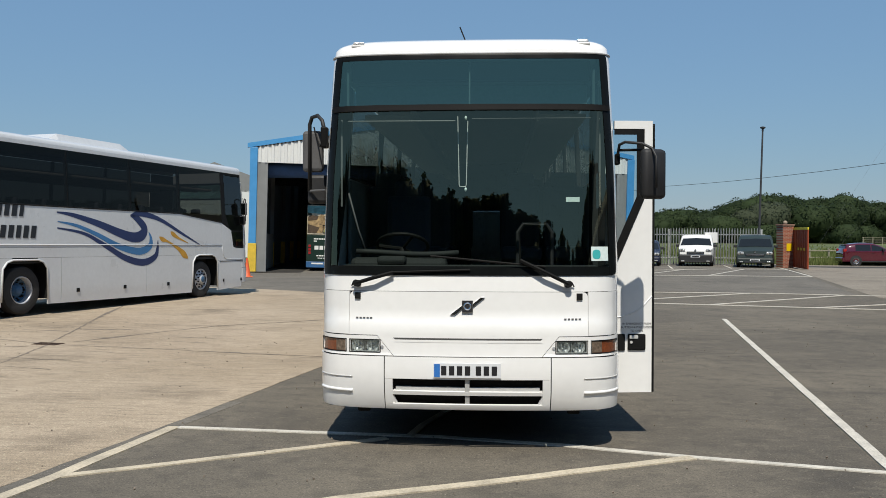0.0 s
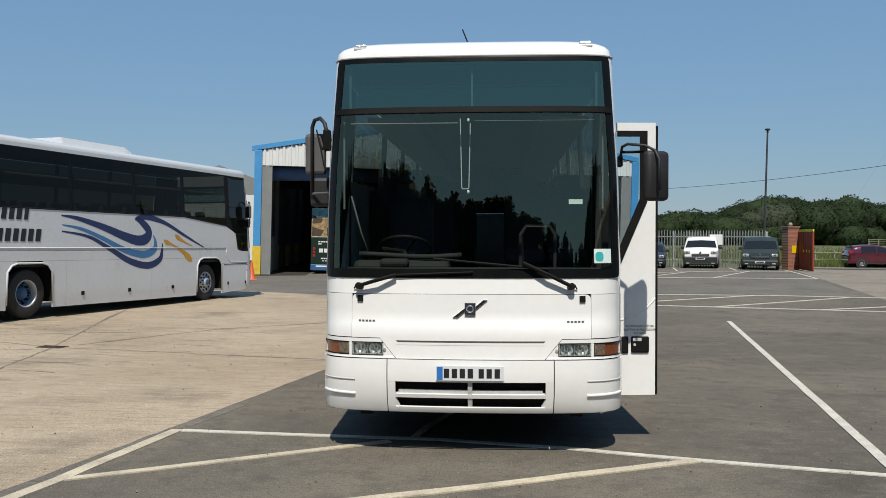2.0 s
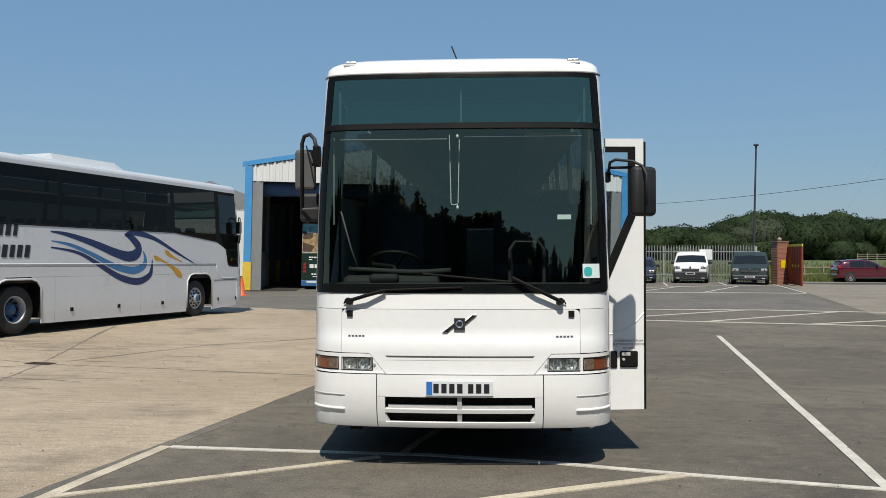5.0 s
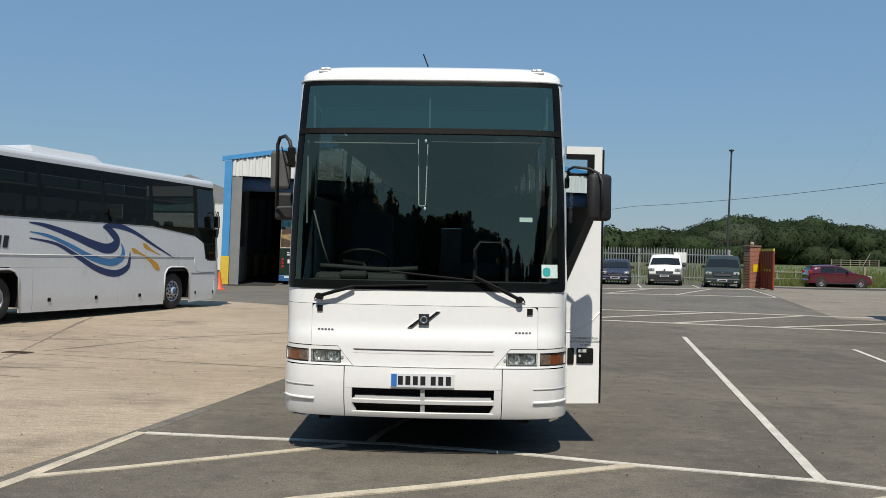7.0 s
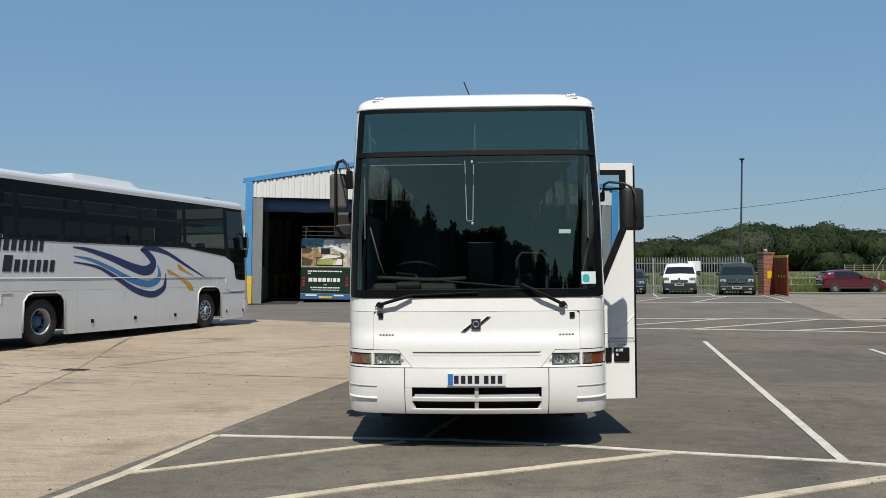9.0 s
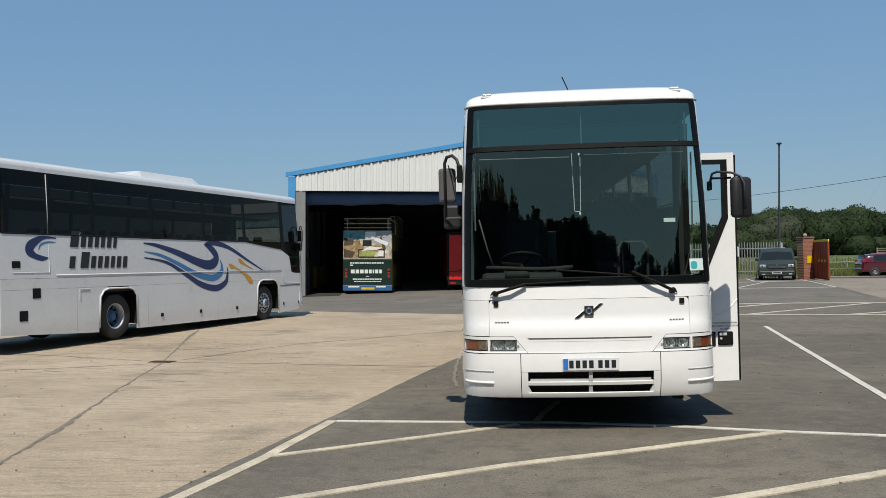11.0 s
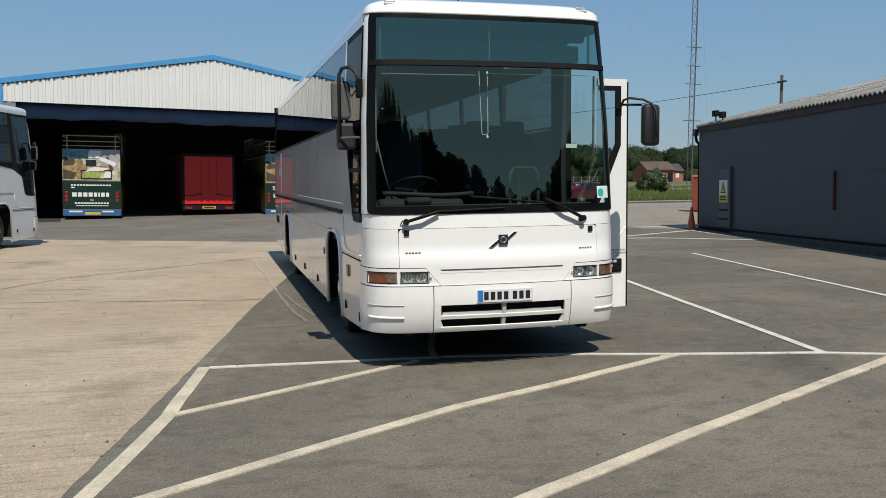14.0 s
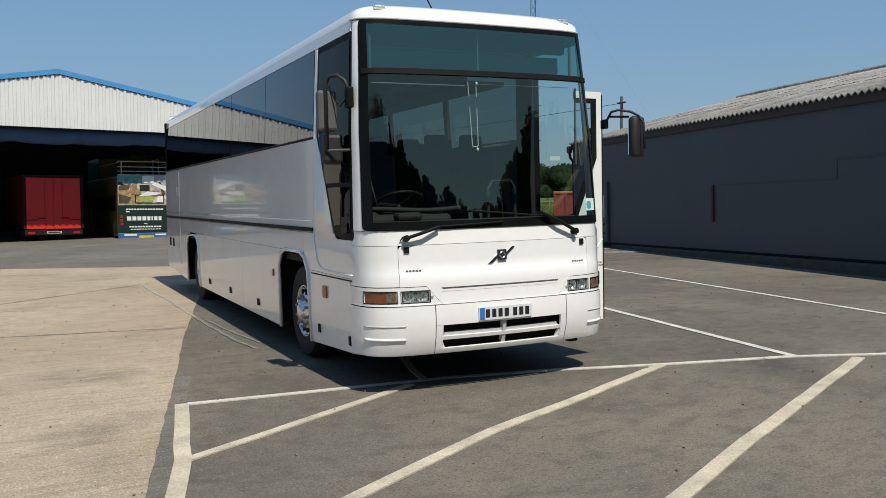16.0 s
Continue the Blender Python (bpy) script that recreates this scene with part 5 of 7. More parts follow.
def entrance_door(bus):
    """The passenger door, swung out on the kerb side; built flat, then turned."""
    leaf = new("passenger_door")
    leaf.parent = bus
    leaf["label"] = "white open passenger door with a slanted window"
    leaf.matrix_local = pose(1.09, 0.68, 0, 0, 0, 5)       # local x runs along the leaf, -y is its outer face
    L = 0.482
    skin = bmesh.new()
    for q in ([(0, 0.395), (L, 0.40), (L, 1.41), (0, 1.41)], [(0.13, 1.41), (L, 1.41), (L, 2.08), (0.41, 2.08)],
              [(0.41, 2.08), (L, 2.08), (L, 2.67), (0.41, 2.67)], [(0.15, 2.67), (L, 2.67), (L, 2.745), (0.15, 2.745)]):
        _slab(q, -0.02, 0.02, skin)
    bmesh.ops.remove_doubles(skin, verts=skin.verts, dist=0.0005)
    part("door_skin", skin, WHITE, leaf)
    pane = bmesh.new()
    for q in ([(0.14, 1.44), (0.40, 2.08), (0.40, 2.66), (0.14, 2.66)],):
        pane.faces.new([pane.verts.new((x, -0.003, z)) for x, z in q])
    part("door_glazing", pane, CLEAR, leaf, "clear door window").visible_shadow = False
    seal = bmesh.new()
    edge_in, edge_out = [(0, 1.49), (0.10, 1.51), (0.345, 2.09), (0.345, 2.625), (0.15, 2.625)], [(0, 1.40), (0.13, 1.41), (0.41, 2.07), (0.41, 2.675), (0.15, 2.675)]
    for k in range(4):
        _slab([edge_out[k], edge_out[k + 1], edge_in[k + 1], edge_in[k]], -0.028, -0.016, seal)
    part("glazing_seal", seal, BLACK, leaf)
    part("edge_seal", boxes((L, L + 0.022, -0.018, 0.025, 0.40, 2.72), bevel=0.006), BLACK, leaf)
    hb = part("handle_box", boxes((0.272, 0.426, -0.036, -0.02, 0.765, 0.905), bevel=0.012), BLACK, leaf, "black recessed emergency handle")
    part("handle_slot", boxes((0.285, 0.36, -0.042, -0.034, 0.865, 0.893), bevel=0.003), GREYLINE, hb)
    part("push_button", cyl(bmesh.new(), (0.30, -0.036, 0.835), (0.30, -0.046, 0.835), 0.012), GREYLINE, hb)
    part("lock_box", boxes((0.188, 0.248, -0.034, -0.02, 0.76, 0.905), bevel=0.008), BLACK, leaf)
    bm = bmesh.new()
    tube(bm, [(0.0, -0.02, 1.04), (0.2, -0.02, 1.05), (0.31, -0.02, 1.085), (0.40, -0.02, 1.14), (L, -0.02, 1.235)], 0.006, 6)
    part("moulding", bm, WHITE, leaf, smooth=True)
    for k, line in enumerate(("IN EMERGENCY PUSH", "BUTTON & PULL DOOR", "TO OPEN")):
        cu = bpy.data.curves.new("door_lettering", "FONT")
        cu.body, cu.size, cu.align_x, cu.extrude = line, 0.0255, "CENTER", 0.0008
        tmp = bpy.data.objects.new("tmp", cu)
        scene.collection.objects.link(tmp)
        bpy.context.view_layer.update()
        me = bpy.data.meshes.new_from_object(tmp.evaluated_get(bpy.context.evaluated_depsgraph_get()))
        bpy.data.objects.remove(tmp)
        me.name = "door_lettering"
        me.materials.clear()
        me.materials.append(INK)
        t = new("door_lettering", me)
        t.parent = leaf
        t.matrix_local = pose(0.350, -0.0212, 0.985 - 0.031 * k, 90, 0, 0)


def _slab(pts, y0, y1, bm=None):
    """An upright slab from a convex (x, z) outline."""
    bm = bm or bmesh.new()
    fa, ba = [bm.verts.new((x, y0, z)) for x, z in pts], [bm.verts.new((x, y1, z)) for x, z in pts]
    bm.faces.new(fa)
    bm.faces.new(list(reversed(ba)))
    for k in range(len(pts)):
        j = (k + 1) % len(pts)
        bm.faces.new((fa[k], ba[k], ba[j], fa[j]))
    return bm


def livery(bus, glass_low):
    """Swirls, gold strokes and the name, with plain slanted bars for its letters, on the offside flank."""
    s = -1
    for rows, m in (
        ([(7.68, 2.16, 0.03), (7.2, 2.11, 0.09), (6.43, 1.94, 0.15), (5.73, 1.74, 0.2), (5.24, 1.64, 0.24), (4.93, 1.70, 0.26), (4.84, 1.87, 0.22), (5.05, 2.06, 0.18), (5.28, 2.16, 0.08)], NAVY),
        ([(5.34, 2.15, 0.06), (5.1, 2.21, 0.13), (4.80, 2.21, 0.14), (4.18, 2.08, 0.10), (3.35, 1.76, 0.07), (2.49, 1.44, 0.02)], NAVY),
        ([(7.66, 1.96, 0.02), (7.1, 1.88, 0.07), (6.44, 1.68, 0.10), (5.74, 1.42, 0.14), (5.05, 1.30, 0.17), (4.65, 1.42, 0.17), (4.60, 1.62, 0.10), (4.68, 1.78, 0.02)], MIDBLUE),
        ([(7.67, 1.82, 0.03), (6.88, 1.71, 0.07), (6.21, 1.44, 0.11), (5.51, 1.14, 0.15), (4.88, 1.03, 0.17), (4.45, 1.16, 0.15), (4.35, 1.36, 0.10), (4.33, 1.58, 0.02)], NAVY),
        ([(4.27, 1.66, 0.03), (4.15, 1.60, 0.12), (3.92, 1.54, 0.05), (3.5, 1.36, 0.10), (3.28, 1.22, 0.18), (3.15, 1.14, 0.10), (3.1, 1.10, 0.01)], GOLD),
        ([(3.82, 1.80, 0.02), (3.72, 1.74, 0.12), (3.47, 1.63, 0.06), (3.09, 1.51, 0.015)], GOLD),
        ([(10.58, 2.19, 0.02), (10.85, 2.20, 0.06), (11.03, 2.16, 0.12), (11.24, 2.04, 0.2), (11.28, 1.93, 0.2), (11.15, 1.83, 0.12), (10.95, 1.78, 0.10), (10.80, 1.79, 0.02)], NAVY),
        ([(10.60, 2.11, 0.015), (10.85, 2.10, 0.04), (11.0, 2.04, 0.04), (11.05, 1.94, 0.015)], MIDBLUE),
    ):
        rows = [(y + 0.1 + 0.02 * (y - 2.49), z - 0.02, w) if y < 8 else (y, z, w) for y, z, w in rows]
        part("swirl", ribbon(bmesh.new(), rows, s), m, bus)
    for x0, widths, z, heights in ((10.24, (0.30, 0.21, 0.20, 0.19, 0.19, 0.20, 0.17), 2.02, (0.36, 0.27, 0.27, 0.27, 0.27, 0.27, 0.27)),
                                   (10.28, (0.22, 0.10, 0.30, 0.21, 0.20, 0.20, 0.19, 0.20, 0.20), 1.58, (0.26, 0, 0.36, 0.27, 0.27, 0.27, 0.27, 0.27, 0.27))):
        for dz, dy, m in ((-0.025, -0.02, VINYL_GREY), (0, 0, VINYL_BLACK)):
            rows, y = [], x0
            for w, h in zip(widths, heights):
                if h:
                    q = []
                    for fy, fz in ((0.03, 0), (w - 0.035, 0), (w - 0.035, h * 0.94), (0.03, h * 0.94)):
                        u, zz = s * (SIDE0 + (y - fy - 0.18 * fz + dy) - 0.6), z + fz + dz
                        q.append(surf(u, zz) + normal(u, zz) * (0.004 if m is VINYL_GREY else 0.007))
                    rows.append(q)
                y -= w
            for q in rows:
                bars(bus, [q], m, "letter_bar")
    S = lambda y, z: (s * (SIDE0 + y - 0.6), z)
    for y, z, w, h in ((11.62, 1.66, 0.2, 0.13), (11.12, 1.09, 0.2, 0.2), (11.45, 0.66, 0.2, 0.2)):
        panel("vent_cover", [S(y - w / 2, z - h / 2), S(y + w / 2, z - h / 2), S(y + w / 2, z + h / 2), S(y - w / 2, z + h / 2)], BLACK, bus, 0.008, 0.01)
    bm = bmesh.new()
    bead(bm, [S(10.78, 1.50), S(10.78, 3.47)], 0.012, 0.004)
    bead(bm, [S(10.78, 1.50), S(11.7, 1.50)], 0.008, 0.002)
    part("door_edge", bm, WHITE, bus)
    bm = bmesh.new()
    bead(bm, [S(9.66, 1.13), S(9.95, 1.13), S(9.95, 0.92)], 0.012, 0.004)
    part("fuel_flap", bm, GREYLINE, bus)


coach("coach", "plain white coach standing with its passenger door open", pose(0, 0, 0))
swirl_coach = coach("coach", "white coach with blue and gold swirl livery and roof pod", pose(-7.86, 16.41, 0.045, 0.6, 0, 164.9) @ pose(1.17, -2.44, 0), False, 0.31, 2.27, 0.10, LONG + 0.25)
# darker copy of WHITE: this coach's weaker light is put into its paint
SHADED_WHITE = mat("shaded_white_coach_paint", (0.60, 0.61, 0.615), 0.3, vary=0.05, scale=1.2, fine=14, coat=0.6)
for piece in swirl_coach.children_recursive:
    if piece.type == "MESH" and piece.data.materials[0] == WHITE:
        piece.data.materials[0] = SHADED_WHITE


# ---------------------------------------------------------------- yard details
CRACK = mat("dark_joint_filler", (0.17, 0.14, 0.11), 0.95, vary=0.4, scale=6)
CHALK = mat("chalky_spill", (0.31, 0.285, 0.24), 0.9, vary=0.4, scale=9)


def ragged(bm, pts, w, z, seed):
    """A crack or worn joint whose two edges crumble unevenly."""
    rnd = random.Random(seed)
    left, right = [], []
    fine = wobble(pts, w * 0.7, 0.11, seed)
    for k, p in enumerate(fine):
        p = Vector(p)
        d = (Vector(fine[min(k + 1, len(fine) - 1)]) - Vector(fine[max(k - 1, 0)])).normalized()
        n = Vector((-d.y, d.x))
        swell = 1.0 + 1.8 * max(0.0, math.sin(p.x * 1.3 + p.y * 0.9 + seed)) ** 6
        left.append(bm.verts.new((*(p + n * w * swell * rnd.uniform(0.15, 0.8)), z)))
        right.append(bm.verts.new((*(p - n * w * swell * rnd.uniform(0.15, 0.8)), z)))
    for k in range(len(fine) - 1):
        bm.faces.new((right[k], right[k + 1], left[k + 1], left[k]))
    return bm


for k, (pts, w) in enumerate((
        ([(-16, 9.4), (-9.2, 7.3), (-6.75, 6.25), (-4.65, 5.97), (-3.08, 5.62), (-1.9, 5.36)], 0.022),
        ([(-4.6, -5.0), (-5.55, 0.5), (-6.15, 3.1), (-6.75, 6.1), (-8.2, 11.3), (-9.6, 17.0)], 0.032),
        ([(-6.55, 6.6), (-5.9, 7.9), (-5.1, 9.4), (-3.8, 10.5), (-1.5, 12.4)], 0.035),
        ([(-6.7, 6.1), (-8.4, 5.4), (-11, 4.6)], 0.03),
        ([(-14, 12.5), (-8.3, 12.6), (-2.5, 13.2)], 0.02),
        ([(-11.5, -4), (-12.6, 5.4), (-14, 14)], 0.03))):
    tagged(part("crack", lifted(ragged(bmesh.new(), pts, w, 0.0072, k + 1)), CRACK), "dark crumbling crack in the concrete slab", "crack", kind="structure")
rnd = random.Random(5)
for k in range(52):                                            # crazed area round the drain
    x, y = -7.8 + rnd.uniform(-3.4, 2.6), 6.5 + rnd.uniform(-2.6, 3.2)
    pts = [(x, y), (x + rnd.uniform(0.4, 1.5), y + rnd.uniform(-0.35, 0.35))]
    tagged(part("crack", lifted(ragged(bmesh.new(), pts, 0.011 + 0.0003 * k, 0.0068 - 0.00004 * k, 60 + k)), CRACK), "fine crack in the concrete slab", "crack", kind="structure")
drain = root("drain_cover", "rusty iron drain grating set in concrete", "drain", pose(-6.82, 6.3, 0.038, 0, 0.7, -8) @ Matrix.Scale(0.62, 4))
RUST = mat("rusty_iron", (0.075, 0.045, 0.03), 0.85, metal=0.2, vary=0.4, scale=10)
part("drain_frame", boxes((-0.34, 0.34, -0.2, -0.16, 0, 0.012), (-0.34, 0.34, 0.16, 0.2, 0, 0.012), (-0.34, -0.3, -0.16, 0.16, 0, 0.012), (0.3, 0.34, -0.16, 0.16, 0, 0.012)), RUST, drain)
part("drain_sump", boxes((-0.3, 0.3, -0.16, 0.16, 0.0, 0.0035)), DARK, drain)
for k in range(8):
    part("grate_bar", boxes((-0.28 + 0.075 * k, -0.25 + 0.075 * k, -0.16, 0.16, 0.004, 0.011)), RUST, drain)
CHALK_FAINT = mat("faint_chalk_smear", (0.17, 0.155, 0.128), 0.95, vary=0.35, scale=7)
for pts, w, tone in (([(-1.72, 12.4), (-1.75, 11.3), (-1.73, 10.4), (-1.68, 9.2), (-1.66, 8.2), (-1.67, 7.2), (-1.65, 6.4)], 0.045, CHALK), ([(-1.65, 6.5), (-1.64, 5.6), (-1.61, 4.7), (-1.58, 3.9), (-1.50, 3.2)], 0.05, CHALK_FAINT),
                     ([(-1.56, 6.0), (-1.52, 5.2), (-1.46, 4.4), (-1.36, 3.6)], 0.035, CHALK_FAINT)):
    tagged(part("chalk_line", stripe(bmesh.new(), wobble(pts, 0.012, 0.15, len(pts)), w, -0.05, 0.0085 + 0.0003 * len(pts)), tone), "faded whitish spill line on the ground", "marking", kind="structure")
pebble_bm = bmesh.new()
for k in range(620):
    x, y = rnd.uniform(-10, 9), rnd.uniform(-5.5, 11)
    s = rnd.uniform(0.004, 0.013)
    bmesh.ops.create_cube(pebble_bm, size=1, matrix=pose(x, y, 0.005 + s * 0.3, rnd.uniform(0, 90), rnd.uniform(0, 90), rnd.uniform(0, 90)) @ Matrix.Diagonal((s, s * 1.4, s, 1)))
tagged(part("grit", lifted(pebble_bm), CRACK), "scattered small stones and grit on the yard", "grit", kind="stuff")

ORANGE = mat("orange_cone_plastic", (0.62, 0.10, 0.025), 0.55, vary=0.2, scale=8)


def traffic_cone(m):
    c = root("traffic_cone", "orange plastic traffic cone with a square base", "cone", m, "traffic cones")
    part("cone_base", boxes((-0.2, 0.2, -0.2, 0.2, 0, 0.035), bevel=0.012), ORANGE, c)
    bm = bmesh.new()
    lathe(bm, [(0.03, 0.15), (0.05, 0.13), (0.70, 0.032), (0.72, 0.03), (0.72, 0.0)], (0, 0, 0), (0, 0, 1), 20)
    part("cone_body", bm, ORANGE, c, smooth=True)
    return c


traffic_cone(pose(12.41, 17.62, 0.004))
traffic_cone(pose(-10.22, 28.72, 0.003, 0, 0, 20) @ Matrix.Diagonal((1.1, 1.1, 1.1, 1)))

# ---------------------------------------------------------------- grey building: fittings
SIGN_Y = mat("yellow_sign_face", (0.62, 0.55, 0.02), 0.5, vary=0.06)
SIGN_W = mat("white_sign_face", (0.70, 0.70, 0.68), 0.5, vary=0.06)
DOOR_GREY = mat("mid_grey_door_paint", (0.095, 0.099, 0.102), 0.6, vary=0.15, scale=3)
door = part("side_door", boxes((-0.05, 0.0, -2.38, -1.64, 0.15, 1.85), bevel=0.008), DOOR_GREY, building, "grey-painted narrow door")
part("door_frame", boxes((-0.09, 0.0, -2.54, -2.39, 0.12, 1.92), bevel=0.006), GREY, door)
for z in (0.35, 0.62):
    part("door_slot", boxes((-0.06, -0.045, -2.35, -1.65, z, z + 0.05)), BLACK, door)
sign = part("warning_sign", boxes((-0.065, -0.052, -2.30, -1.72, 0.87, 1.53)), SIGN_W, building, "white and yellow warning sign")
part("sign_band", boxes((-0.072, -0.064, -2.28, -1.74, 0.89, 1.10)), SIGN_Y, sign)
bm = bmesh.new()
vs = [bm.verts.new((-0.070, y, z)) for y, z in ((-2.20, 1.15), (-1.82, 1.15), (-2.01, 1.49))]
bm.faces.new(vs)
part("sign_triangle", bm, INK, sign)
bm = bmesh.new()
vs = [bm.verts.new((-0.073, y, z)) for y, z in ((-2.14, 1.18), (-1.88, 1.18), (-2.01, 1.43))]
bm.faces.new(vs)
part("sign_triangle_fill", bm, SIGN_Y, sign)
part("sign_mark", boxes((-0.078, -0.074, -2.03, -1.99, 1.21, 1.36)), INK, sign)
for z in (0.93, 1.01):
    part("sign_lettering", boxes((-0.077, -0.071, -2.22, -1.80, z, z + 0.045)), INK, sign)
part("red_pipe", boxes((-0.05, 0.0, -8.06, -7.98, 0.77, 1.67), bevel=0.01), mat("dull_red_paint", (0.075, 0.018, 0.018), 0.6, vary=0.2), building, "dull red upright box")
part("panel_seam", boxes((-0.012, 0.0, -30, -12.25, 2.05, 2.075), (-0.012, 0.0, -12.27, -12.24, 1.66, 2.06), (-0.01, 0.0, -12.25, -8.2, 1.66, 1.68)), GREY, building)
part("kerb_debris", boxes((-0.22, -0.02, -33, -3.0, -0.6, 0.04), bevel=0.015), mat("mossy_kerb", (0.06, 0.062, 0.045), 0.95, vary=0.5, scale=4), building)
for y, z in ((-1.35, 3.46), (-1.85, 3.38)):
    fl = part("floodlight", boxes((-0.12, 0.04, y - 0.11, y + 0.11, z, z + 0.18), bevel=0.02), BLACK, building, "black floodlight on a bracket")
    part("flood_bracket", cyl(bmesh.new(), (-0.03, y, 3.18), (-0.03, y, z + 0.02), 0.02), BLACK, fl)
part("downpipe_head", boxes((-0.17, -0.01, 0.0, 0.15, 2.96, 3.18), bevel=0.02), mat("brown_gutter", (0.07, 0.04, 0.035), 0.6), building)
part("downpipe", tube(bmesh.new(), [(-0.09, 0.08, 2.98), (-0.06, 0.08, 2.80), (0.04, 0.075, 2.68), (0.04, 0.075, 0.15)], 0.045, 10), BLACK, building, "black plastic downpipe", smooth=True)
part("roof_back", boxes((6.5, 14, -34, 0.03, 4.5, 4.75)), ASB, building)
part("gable_end", _slab([(0.15, 3.06), (14, 3.06), (14, 4.6), (6.5, 4.72)], -0.15, 0.0), GREY, building)

# ---------------------------------------------------------------- in the shed
PANEL_GREEN = mat("dark_green_panel", (0.006, 0.022, 0.014), 0.4, vary=0.15)
SKIRT_BLUE = mat("blue_skirt", (0.035, 0.11, 0.25), 0.4, vary=0.15)
OLIVE = mat("mustard_bus_paint", (0.10, 0.078, 0.014), 0.45, vary=0.2)
CREAMY = mat("cream_print", (0.46, 0.41, 0.31), 0.6, vary=0.6, scale=3, fine=9)
FOOD = mat("mottled_brown_print", (0.28, 0.19, 0.09), 0.6, vary=0.7, scale=4, fine=9)
BROWN = mat("dark_brown_print", (0.07, 0.045, 0.025), 0.6, vary=0.4, scale=6)
SEA = mat("pale_sea_print", (0.09, 0.26, 0.28), 0.6, vary=0.5, scale=4, fine=10)
LEAFY = mat("pale_green_print", (0.30, 0.34, 0.08), 0.6, vary=0.5, scale=5, fine=12)
PRINT_WHITE = mat("white_print", (0.7, 0.7, 0.66), 0.5, vary=0.05)
RED_PAINT = mat("bright_red_lorry_paint", (0.62, 0.020, 0.015), 0.4, vary=0.08)
RED_LENS = mat("red_lamp_lens", (0.30, 0.02, 0.02), 0.2, vary=0.2)
RAIL_PALE = mat("cream_rail_paint", (0.42, 0.38, 0.26), 0.5, vary=0.1)


